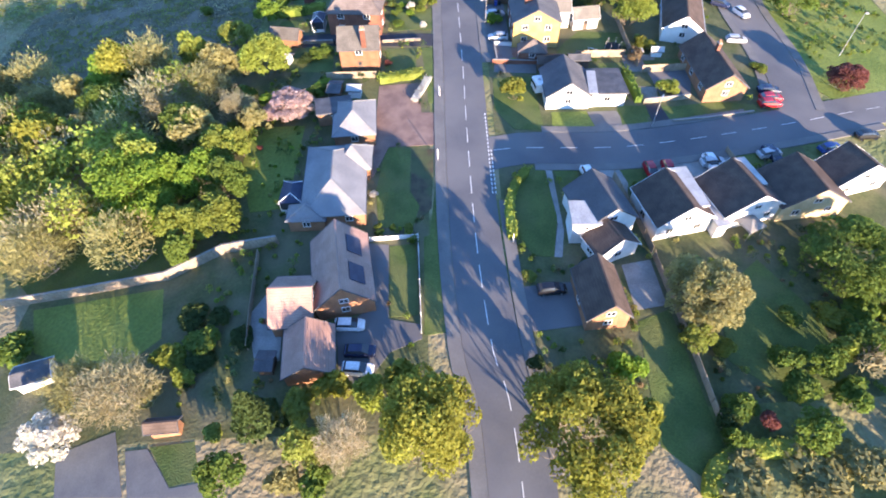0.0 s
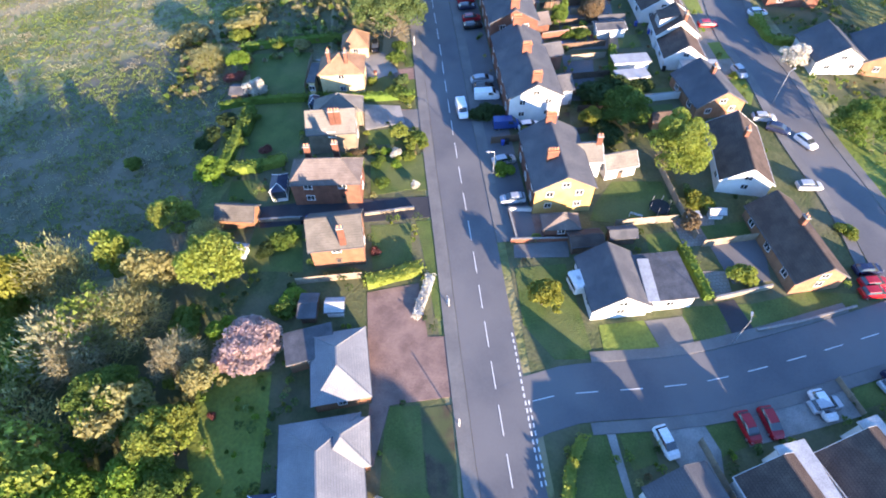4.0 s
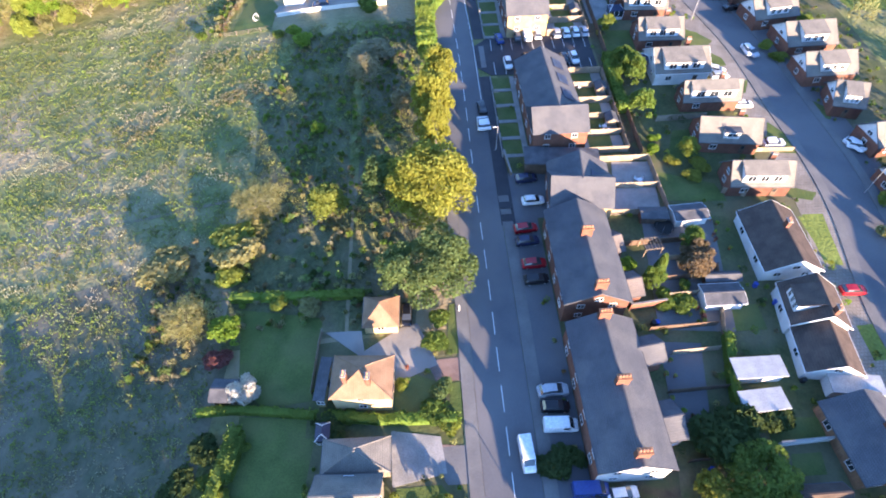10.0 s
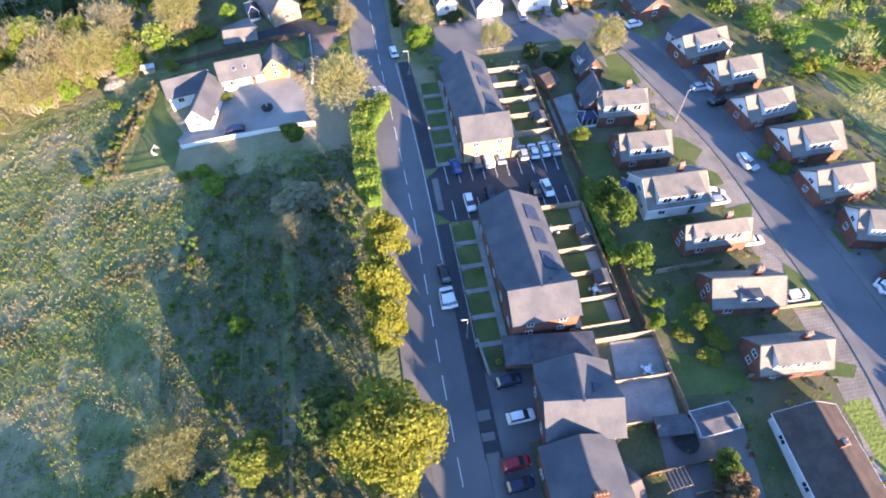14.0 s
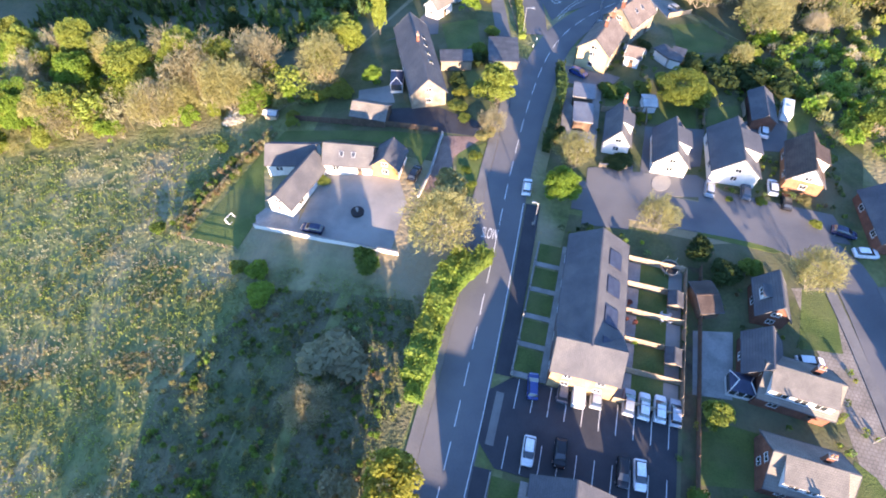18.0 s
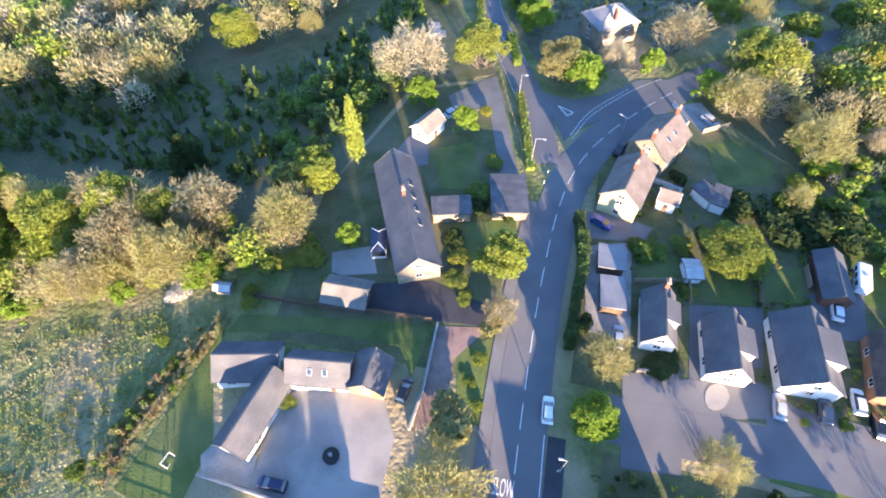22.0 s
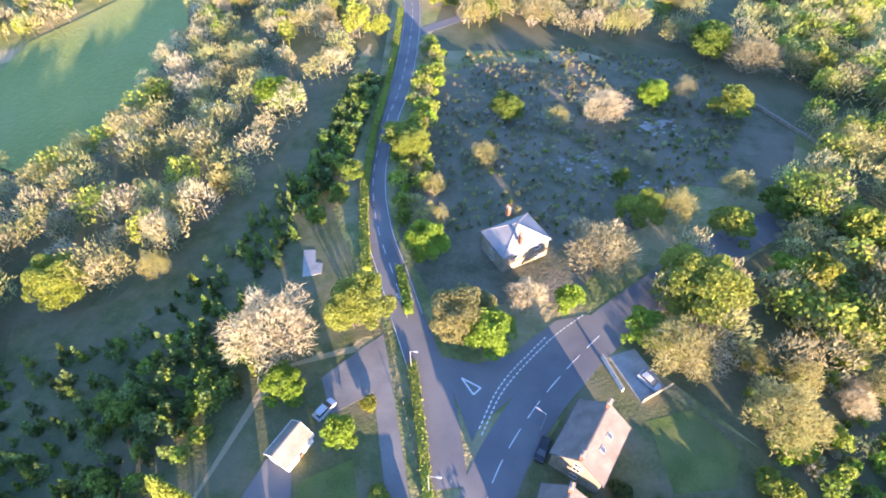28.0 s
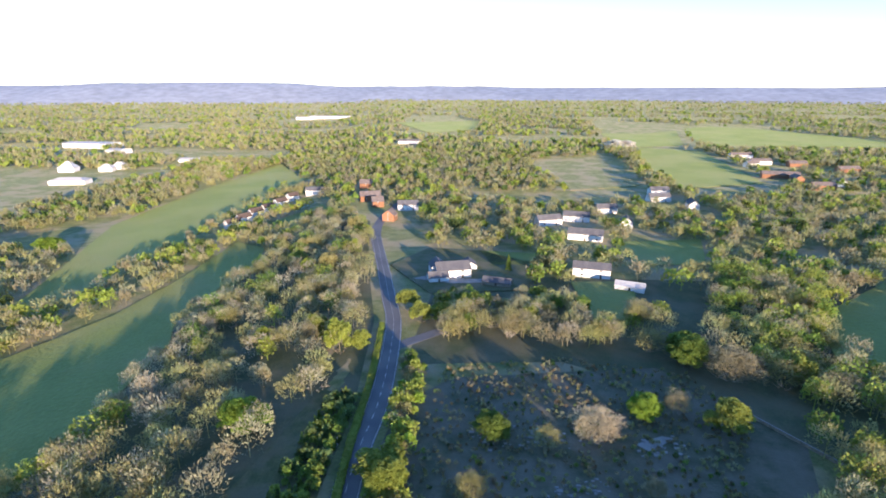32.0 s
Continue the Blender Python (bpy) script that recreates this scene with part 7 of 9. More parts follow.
hedge([(-36.0, 131.1), (-34.9, 136.7)], 2, 2.2, "green", "clipped green garden hedge")
hedge([(37.3, 218.5), (36.7, 207.9), (36.8, 200.2)], 2.5, 2.2, "green", "dark green garden hedge")
hedge([(36.9, 96.0), (37.4, 91.0), (37.6, 86.6)], 1.5, 1.5, "green", "overgrown dark green garden hedge")
hedge([(40.2, 147.8), (38.4, 140.6), (37.7, 134.8)], 1.5, 2, "green", "clipped green garden hedge")
hedge([(74.4, 155.2), (75.4, 150.3)], 1.8, 1.6, "lime", "clipped green garden hedge")
hedge([(76.3, 156.4), (74.9, 148.1), (79.4, 146.1)], 1.8, 1.6, "lime", "clipped green garden hedge")
hedge([(29.8, 16.4), (31.5, 19.6), (37.1, 21.4), (43.9, 21.3)], 2.2, 1.8, "lime", "clipped green garden hedge")

# ---- garden shrubs ----
tree(-6.0, 149.9, 2.6, 4.8, "shrub", "green")
tree(-5.1, 153.3, 2.2, 3.8, "shrub", "green")
tree(-5.4, 141.4, 2.2, 3.0, "shrub", "bluish")
tree(-6.7, 139.2, 2.0, 4.5, "shrub", "green")
tree(-4.6, 135.9, 1.6, 2.7, "shrub", "lime")
tree(-2.6, 124.5, 2.0, 3.1, "shrub", "green")
tree(-2.0, 123.1, 1.4, 2.2, "shrub", "lime")
tree(-4.4, 122.6, 1.4, 2.2, "shrub", "lime")
tree(-7.1, 121.3, 2.0, 2.4, "shrub", "white")
tree(-6.8, 120.3, 1.2, 1.7, "shrub", "yellow")
tree(-9.0, 122.6, 1.2, 2.2, "shrub", "bright")
tree(-12.8, 122.6, 1.0, 1.9, "shrub", "brown")
tree(-11.3, 122.6, 1.0, 1.9, "shrub", "yellow")
tree(-9.8, 120.2, 1.2, 2.2, "shrub", "green")
tree(-5.3, 120.5, 1.3, 2.2, "shrub", "lime")
tree(-10.6, 119.2, 1.2, 2.1, "shrub", "green")
tree(-7.3, 118.6, 1.4, 2.1, "shrub", "bright")
tree(-11.3, 142.8, 1.4, 2.2, "shrub", "lime")
tree(-12.4, 127.5, 1.0, 1.3, "shrub", "yellow")
tree(-14.3, 122.4, 1.2, 2.1, "shrub", "brown")
tree(-31.0, 157.9, 2.2, 3.9, "shrub", "lime")
tree(-26.9, 156.8, 2.4, 5.0, "shrub", "tan")
tree(-40.3, 148.5, 2.6, 5.3, "shrub", "red")
tree(-21.1, 137.6, 2.2, 4.9, "shrub", "dark")
tree(-19.5, 138.6, 1.6, 3.0, "shrub", "green")
tree(-40.4, 134.8, 3.0, 5.8, "shrub", "dark")
tree(-38.2, 131.3, 2.0, 3.8, "shrub", "green")
tree(-41.8, 130.0, 3.4, 6.5, "shrub", "dark")
tree(-31.0, 125.4, 2.0, 2.7, "shrub", "red")
tree(-34.2, 135.1, 1.6, 2.4, "shrub", "green")
tree(-35.8, 129.1, 1.6, 2.3, "shrub", "lime")
tree(17.4, 124.3, 2.0, 3.2, "shrub", "olive")
tree(34.8, 131.1, 5.0, 11.3, "shrub", "dark")
tree(35.9, 157.3, 2.0, 2.8, "shrub", "green")
tree(32.1, 154.6, 2.0, 4.5, "shrub", "green")
tree(39.7, 188.9, 2.0, 2.4, "shrub", "bright")
tree(42.1, 184.9, 2.0, 4.0, "shrub", "olive")
tree(47.0, 183.6, 2.0, 5.3, "shrub", "olive")
tree(79.3, 173.0, 2.4, 3.8, "shrub", "lime")
tree(75.4, 164.9, 3.0, 4.2, "shrub", "tan")
tree(62.6, 136.5, 1.4, 2.2, "shrub", "lime")
tree(41.7, 134.6, 3.0, 5.9, "shrub", "dark")
tree(9.4, 130.6, 2.2, 5.6, "shrub", "dark")
tree(12.7, 130.8, 1.8, 3.8, "shrub", "dark")
tree(-3.4, 125.3, 1.8, 3.6, "shrub", "lime")
tree(-6.8, 137.5, 2.0, 5.5, "shrub", "green")
tree(-3.9, 136.8, 1.4, 3.0, "shrub", "lime")
tree(-4.9, 142.4, 2.0, 2.8, "shrub", "bluish")
tree(-9.8, 114.3, 1.4, 3.0, "shrub", "green")
tree(-4.2, 120.6, 1.4, 2.7, "shrub", "lime")
tree(-4.4, 113.1, 2.0, 2.1, "shrub", "white")
tree(-11.2, 100.3, 1.0, 2.0, "shrub", "red")
tree(-25.0, 91.1, 2.4, 4.1, "shrub", "green")
tree(-23.4, 92.8, 2.0, 4.2, "shrub", "bright")
tree(-10.5, 56.4, 1.0, 1.6, "shrub", "lime")
tree(-5.8, 56.2, 1.2, 1.7, "shrub", "yellow")
tree(-8.1, 56.5, 1.0, 1.4, "shrub", "green")
tree(-12.0, 63.7, 1.0, 1.9, "shrub", "white")
tree(-37.7, 77.3, 2.4, 3.8, "shrub", "yellow")
tree(-33.6, 76.4, 1.0, 1.3, "shrub", "red")
tree(-37.9, 81.5, 4.0, 4.8, "shrub", "lime")
tree(-39.0, 91.0, 4.0, 6.2, "shrub", "green")
tree(-33.3, 87.9, 4.0, 5.0, "shrub", "bright")
tree(-26.4, 104.1, 2.4, 4.5, "shrub", "green")
tree(-29.2, 102.2, 2.0, 3.3, "shrub", "dark")
tree(-24.6, 105.4, 2.0, 3.4, "shrub", "green")
tree(42.9, 105.0, 2.6, 5.1, "shrub", "olive")
tree(43.9, 89.3, 3.4, 4.6, "shrub", "lime")
tree(40.3, 100.2, 3.0, 4.4, "shrub", "brown")
tree(64.2, 96.1, 1.6, 3.8, "shrub", "lime")
tree(14.7, 100.2, 1.0, 2.0, "shrub", "lime")
tree(32.9, 121.8, 3.0, 7.5, "shrub", "dark")
tree(45.2, 59.2, 2.0, 3.3, "shrub", "olive")
tree(-37.1, 41.2, 2.6, 5.6, "shrub", "dark")
tree(-33.5, 37.3, 2.6, 5.4, "shrub", "green")
tree(-37.9, 35.8, 3.0, 5.3, "shrub", "lime")
tree(-35.2, 32.4, 3.0, 3.4, "shrub", "lime")
tree(-32.1, 40.9, 2.0, 3.7, "shrub", "dark")
tree(-28.7, 37.1, 2.0, 4.5, "shrub", "dark")
tree(-33.5, 34.1, 2.0, 4.4, "shrub", "dark")
tree(-6.0, 55.4, 1.0, 1.8, "shrub", "lime")
tree(-10.4, 55.5, 1.0, 1.6, "shrub", "green")
tree(12.7, 47.1, 1.0, 2.7, "shrub", "yellow")
tree(37.0, 34.9, 2.0, 3.5, "shrub", "olive")
tree(36.6, 26.2, 3.4, 4.8, "shrub", "green")
tree(44.7, 29.0, 3.4, 4.9, "shrub", "green")
tree(53.4, 38.6, 3.0, 5.3, "shrub", "olive")
tree(58.4, 40.0, 4.0, 6.3, "shrub", "green")
tree(47.7, 39.1, 2.0, 3.6, "shrub", "green")
tree(34.9, 17.2, 3.0, 8.8, "shrub", "tan")
tree(42.1, 17.7, 3.0, 8.8, "shrub", "tan")
tree(48.7, 19.5, 3.0, 6.7, "shrub", "tan")
tree(34.2, 24.9, 3.0, 3.2, "shrub", "dark")
tree(-62.8, 38.0, 4.0, 6.6, "shrub", "green")
tree(-37.9, 29.2, 4.0, 4.2, "shrub", "tan")
tree(-19.0, 18.9, 4.0, 4.5, "shrub", "tan")
tree(-14.9, 18.1, 5.0, 4.4, "shrub", "green")
tree(-9.9, 28.6, 5.0, 4.9, "shrub", "lime")
tree(-14.2, 29.4, 5.0, 4.9, "shrub", "olive")
tree(-18.2, 27.3, 5.0, 4.8, "shrub", "yellow")
tree(-6.4, 30.5, 6.0, 5.7, "shrub", "olive")
tree(23.1, 31.9, 5.0, 5.0, "shrub", "bright")
tree(11.9, 29.0, 5.0, 4.9, "shrub", "green")
tree(22.5, 24.2, 7.0, 6.1, "shrub", "olive")
tree(-29.2, 24.0, 2.4, 3.2, "shrub", "yellow")
tree(11.9, 32.9, 2.0, 2.6, "shrub", "dark")
tree(40.6, 191.0, 2.4, 2.9, "shrub", "bright")
tree(45.5, 181.7, 2.0, 4.4, "shrub", "olive")
tree(27.5, 162.3, 2.0, 3.8, "shrub", "bright")
tree(35.0, 154.1, 2.0, 4.5, "shrub", "green")
tree(75.8, 219.6, 2.4, 4.1, "shrub", "lime")
tree(98.0, 242.3, 4.0, 5.4, "shrub", "olive")
tree(110.9, 241.6, 5.0, 9.3, "shrub", "brown")
tree(87.9, 230.2, 3.0, 5.8, "shrub", "lime")
tree(76.7, 216.3, 2.0, 4.1, "shrub", "lime")
tree(-28.4, 199.3, 2.4, 3.4, "shrub", "bright")
tree(-34.7, 231.7, 2.6, 5.5, "shrub", "bright")
tree(-41.3, 235.8, 2.0, 3.5, "shrub", "yellow")
tree(-41.6, 173.1, 3.6, 8.7, "shrub", "yellow")
tree(-40.0, 167.9, 4.0, 9.3, "shrub", "tan")
tree(-53.8, 169.0, 4.0, 10.4, "shrub", "tan")
tree(-10.2, 206.2, 5.0, 6.0, "shrub", "twig")
tree(-7.5, 260.8, 5.0, 9.4, "shrub", "tan")
tree(-41.5, 164.5, 3.0, 5.5, "shrub", "lime")
tree(-37.0, 235.7, 2.6, 4.6, "shrub", "bright")
tree(-62.6, 241.6, 2.0, 3.5, "shrub", "green")
tree(-16.9, 223.3, 4.0, 10.7, "shrub", "twig")
tree(-18.0, 241.9, 4.0, 6.1, "shrub", "green")
tree(-33.9, 257.8, 1.6, 2.9, "shrub", "yellow")
tree(-6.5, 271.3, 1.0, 3.0, "shrub", "lime")
tree(-5.2, 264.0, 1.0, 2.3, "shrub", "lime")
tree(-7.1, 267.3, 1.0, 2.3, "shrub", "green")
tree(42.4, 273.2, 1.0, 1.8, "shrub", "lime")
tree(48.3, 274.1, 1.4, 2.2, "shrub", "lime")
tree(57.6, 271.1, 1.6, 2.7, "shrub", "yellow")
tree(56.0, 276.2, 1.6, 2.8, "shrub", "tan")
tree(22.5, 276.6, 1.6, 7.0, "shrub", "dark")
tree(18.2, 298.9, 2.0, 6.6, "shrub", "green")
tree(24.8, 300.8, 2.0, 4.6, "shrub", "yellow")
tree(37.8, 258.8, 3.4, 6.1, "shrub", "dark")
tree(41.1, 254.9, 3.4, 5.9, "shrub", "dark")
tree(45.4, 258.1, 3.0, 5.0, "shrub", "green")
tree(-40.2, 284.0, 2.6, 6.7, "shrub", "olive")
tree(-46.8, 281.3, 3.0, 5.4, "shrub", "green")
tree(-43.1, 281.8, 3.0, 5.4, "shrub", "olive")
tree(-42.0, 288.1, 1.4, 2.5, "shrub", "yellow")
tree(-56.2, 278.3, 2.0, 5.5, "shrub", "tan")
tree(-13.9, 285.1, 1.4, 3.9, "shrub", "yellow")
tree(-11.7, 281.2, 1.2, 3.8, "shrub", "lime")
tree(-5.0, 276.3, 3.0, 4.8, "shrub", "tan")
tree(-63.2, 273.3, 2.0, 5.5, "shrub", "white")
tree(-13.7, 303.6, 3.0, 5.6, "shrub", "green")
tree(-11.9, 313.2, 2.0, 4.4, "shrub", "lime")
tree(24.2, 317.6, 2.0, 4.3, "shrub", "dark")
tree(-49.4, 275.5, 2.0, 3.7, "shrub", "olive")
tree(-48.4, 280.3, 2.0, 3.3, "shrub", "tan")
tree(-34.3, 279.4, 2.4, 4.3, "shrub", "green")
tree(-16.5, 328.0, 2.0, 3.4, "shrub", "olive")
tree(-12.8, 300.6, 2.6, 4.7, "shrub", "dark")
tree(-7.6, 300.6, 2.0, 4.7, "shrub", "dark")
tree(-12.6, 284.3, 1.6, 3.7, "shrub", "yellow")
tree(-15.4, 293.1, 2.4, 4.5, "shrub", "dark")
tree(-13.6, 289.2, 2.0, 4.4, "shrub", "olive")
tree(9.5, 280.7, 3.0, 4.0, "shrub", "dark")
tree(21.2, 299.0, 1.4, 3.9, "shrub", "lime")
tree(25.5, 291.8, 1.6, 3.2, "shrub", "olive")
tree(40.3, 308.3, 4.0, 10.3, "shrub", "dark")
tree(47.4, 310.9, 4.0, 10.4, "shrub", "dark")
tree(55.0, 311.2, 4.0, 10.3, "shrub", "dark")
tree(44.5, 315.6, 3.4, 7.1, "shrub", "green")
tree(54.4, 316.3, 3.4, 6.1, "shrub", "lime")
tree(58.6, 309.8, 3.4, 6.8, "shrub", "green")
tree(35.2, 312.4, 3.4, 7.1, "shrub", "dark")
tree(52.7, 328.3, 3.4, 7.0, "shrub", "bright")
tree(47.0, 319.9, 4.0, 7.3, "shrub", "lime")
tree(28.0, 304.1, 2.0, 4.6, "shrub", "dark")

# ---- vehicles ----
car(-13.4, 39.0, -1, "white", "car")
car(-11.6, 35.0, -1, "navy", "car")
car(-11.7, 32.4, -5, "white", "car")
car(15.4, 44.4, 4, "black", "car")
car(24.6, 67.0, -80, "white", "car")
car(35.5, 67.8, -85, "red", "car")
car(38.6, 68.1, -88, "red", "car")
car(46.3, 69.6, -85, "white", "car")
car(57.5, 71.4, -77, "navy", "car")
car(12.1, 108.5, 180, "silver", "car")
car(62.8, 123.5, -13, "silver", "car")
car(64.1, 120.3, -36, "navy", "car")
car(67.5, 116.4, -71, "white", "car")
car(62.9, 106.1, -7, "silver", "estate")
car(64.0, 154.7, -2, "red", "car")
car(63.0, 86.7, -1, "red", "car")
car(13.3, 182.7, 6, "navy", "car")
car(13.8, 177.1, 3, "white", "car")
car(11.5, 170.8, 5, "red", "car")
car(11.4, 168.0, 5, "navy", "car")
car(11.9, 163.2, 2, "red", "car")
car(11.8, 160.0, 5, "black", "estate")
car(11.5, 140.8, -1, "silver", "car")
car(11.2, 138.3, -1, "black", "car")
car(11.5, 135.5, -2, "white", "van")
car(6.1, 131.8, -87, "white", "van")
car(14.0, 126.8, -1, "blue", "van")
car(18.2, 126.1, 3, "white", "car")
car(20.7, 124.5, -4, "navy", "car")
car(12.1, 117.6, 10, "silver", "car")
car(6.1, 198.5, 88, "white", "car")
car(-10.3, 154.5, -91, "black", "car")
car(13.2, 227.5, 97, "blue", "car")
car(17.7, 228.1, 90, "grey", "car")
car(19.9, 228.4, 93, "white", "van")
car(22.6, 228.6, 90, "silver", "car")
car(27.4, 228.8, 88, "silver", "car")
car(29.6, 228.8, 89, "white", "car")
car(31.9, 229.0, 90, "white", "car")
car(34.1, 229.0, 90, "silver", "car")
car(14.2, 218.0, -88, "white", "car")
car(18.6, 218.9, -88, "black", "car")
car(27.4, 218.6, -89, "black", "car")
car(29.7, 218.9, -86, "white", "car")
car(7.0, 198.6, 95, "white", "car")
car(6.7, 203.4, 95, "black", "car")
car(54.0, 242.6, 10, "white", "estate")
car(71.5, 241.5, 5, "silver", "car")
car(70.8, 218.9, -90, "white", "car")
car(61.1, 210.4, 3, "silver", "car")
car(62.3, 270.2, -9, "navy", "car")
car(65.4, 266.4, 10, "white", "car")
car(39.0, 274.5, 85, "silver", "car")
car(45.6, 275.5, 86, "grey", "car")
car(50.6, 278.0, 88, "white", "car")
car(52.8, 274.9, 87, "black", "car")
car(-31.3, 246.5, -178, "navy", "estate")
car(-16.7, 263.5, 85, "black", "car")
car(5.2, 265.8, 94, "white", "car")
car(49.9, 293.7, 85, "white", "car")
car(49.8, 296.9, 85, "silver", "car")
car(10.4, 302.9, -25, "blue", "car")
car(31.6, 337.5, -45, "silver", "car")
car(12.6, 323.3, -111, "black", "car")
car(14.7, 280.2, 90, "silver", "car")
car(-23.8, 326.5, 59, "silver", "car")
car(75.0, 241.4, 21, "white", "car")
car(73.2, 236.1, 8, "black", "car")
car(71.3, 218.3, -68, "silver", "car")
car(64.8, 189.1, -3, "white", "car")
car(80.7, 187.4, -60, "white", "car")
car(81.2, 187.1, -23, "white", "car")
car(64.5, 188.7, 0, "white", "car")
car(77.0, 157.9, 0, "white", "car")
car(61.0, 212.4, -23, "white", "car")
car(62.7, 200.7, -3, "white", "car")
car(63.4, 89.0, -1, "navy", "car")
car(62.2, 85.1, -1, "red", "car")
car(68.2, 72.8, 17, "blue", "car")
car(46.6, 69.7, 6, "silver", "car")
car(57.1, 71.6, 13, "silver", "car")
car(76.3, 75.9, 4, "black", "car")
car(11.1, 140.8, 7, "silver", "car")
car(64.0, 137.4, -85, "silver", "car")

# ---- fences and walls ----
fence([(-70.2, 47.2), (-55.8, 48.1), (-42.8, 49.1), (-34.6, 53.2), (-26.0, 54.0)], 1.9, "wall", "stone")
fence([(-11.7, 54.0), (-4.2, 54.5), (-3.4, 37.7)], 1.0, "panel", "white_plastic")
fence([(31.6, 50.2), (32.9, 36.5), (33.8, 21.5)], 1.6, "panel", "fence_wood")
fence([(-27.2, 35.9), (-27.9, 41.2), (-28.9, 52.3)], 1.5, "panel", "fence_wood")
fence([(-23.4, 95.5), (-13.2, 95.6)], 1.6, "panel", "fence_wood")
fence([(10.4, 100.0), (20.0, 99.3)], 0.9, "wall", "red_brick")
fence([(27.8, 101.4), (38.2, 101.4)], 1.7, "panel", "fence_wood")
fence([(40.4, 96.0), (50.3, 96.6)], 1.7, "panel", "fence_wood")
fence([(50.0, 72.9), (50.9, 68.0)], 1.2, "panel", "fence_wood")
fence([(28.8, 66.8), (30.6, 57.6), (31.6, 50.9)], 1.7, "panel", "fence_wood")
fence([(-12.9, 107.9), (-4.6, 108.5)], 0.6, "wall", "stone")
fence([(-30.6, 108.9), (-23.1, 108.1)], 0.8, "wall", "stone")
fence([(39.1, 115.1), (39.3, 104.4), (39.9, 97.6)], 1.6, "panel", "fence_wood")
fence([(42.7, 81.0), (49.5, 81.7), (58.7, 83.3)], 0.4, "wall", "stone")
fence([(38.6, 86.4), (47.8, 87.6)], 1.0, "wall", "stone")
fence([(11.1, 106.4), (11.4, 100.0)], 0.8, "wall", "red_brick")
fence([(11.1, 106.4), (17.1, 105.7)], 0.9, "wall", "white_render")
fence([(41.5, 131.1), (49.3, 131.4)], 1.6, "wall", "white_render")
fence([(-24.0, 152.6), (-24.3, 150.5), (-24.9, 142.4)], 1.2, "panel", "fence_wood")
fence([(26.2, 153.6), (32.3, 154.2)], 1.8, "wall", "red_brick")
fence([(34.8, 162.8), (42.2, 162.8)], 1.6, "panel", "fence_wood")
fence([(33.2, 155.4), (40.9, 155.9)], 1.6, "panel", "fence_wood")
fence([(30.7, 145.4), (38.4, 145.8)], 1.6, "panel", "fence_wood")
fence([(43.0, 160.7), (40.0, 148.9), (37.9, 136.7)], 1.7, "panel", "fence_wood")
fence([(49.9, 177.2), (54.0, 176.0)], 1.6, "panel", "fence_wood")
fence([(10.5, 122.6), (25.7, 123.2), (29.1, 123.7)], 1.6, "panel", "dark_wood")
fence([(9.9, 190.3), (10.6, 184.1)], 1.0, "wall", "stone")
fence([(43.0, 197.3), (53.7, 197.6)], 1.6, "panel", "fence_wood")
fence([(52.4, 187.7), (68.1, 187.0)], 1.2, "panel", "fence_wood")
fence([(-52.1, 271.4), (-54.9, 256.2), (-57.2, 244.2), (-56.3, 240.5), (-43.5, 239.7)], 1.2, "rail", "bark")
fence([(-47.8, 274.8), (-36.6, 274.7), (-15.4, 276.0)], 1.5, "panel", "dark_wood")
fence([(-42.9, 245.3), (-28.2, 244.5), (-14.1, 244.9)], 1.1, "wall", "white_render")
fence([(-14.4, 275.8), (-13.9, 264.5), (-14.4, 258.2)], 0.9, "wall", "white_render")
fence([(17.9, 275.3), (23.4, 276.2)], 0.8, "wall", "stone")
fence([(-20.2, 296.4), (-13.8, 298.3)], 1.5, "wall", "white_render")
fence([(16.7, 291.5), (25.5, 293.7)], 1.5, "panel", "fence_wood")
fence([(25.6, 297.5), (26.2, 289.3)], 1.5, "panel", "fence_wood")
fence([(37.8, 298.8), (37.8, 291.6)], 1.5, "panel", "fence_wood")
fence([(29.9, 333.6), (35.6, 337.4)], 1.4, "panel", "fence_wood")
fence([(35.9, 336.6), (44.2, 326.7)], 1.1, "rail", "bark")
fence([(19.7, 316.1), (24.9, 314.4)], 1.4, "wall", "white_render")
fence([(46.0, 301.6), (46.2, 297.3)], 1.5, "panel", "fence_wood")
fence([(78.6, 437.3), (88.4, 420.1), (94.8, 407.7)], 1.0, "wall", "stone")
fence([(23.8, 341.9), (26.7, 335.3)], 1.2, "wall", "white_render")
fence([(-15.7, 342.7), (-4.9, 312.5)], 1.0, "rail", "bark")

# plots behind the terraces
fence([(27.2, 186.6), (38.2, 186.6), (38.4, 173.0), (27.2, 173.2)], 1.6, "panel", "fence_wood")
fence([(27.2, 179.6), (38.2, 179.4)], 1.6, "panel", "fence_wood")
for y in (129.6, 134.6, 139.4, 149.6, 158.6, 166.2):
    fence([(28.4, y), (37.2 + (y - 130) * 0.12, y + 0.4)], 1.5, "panel", "dark_wood", "weathered dark timber fence between back yards")

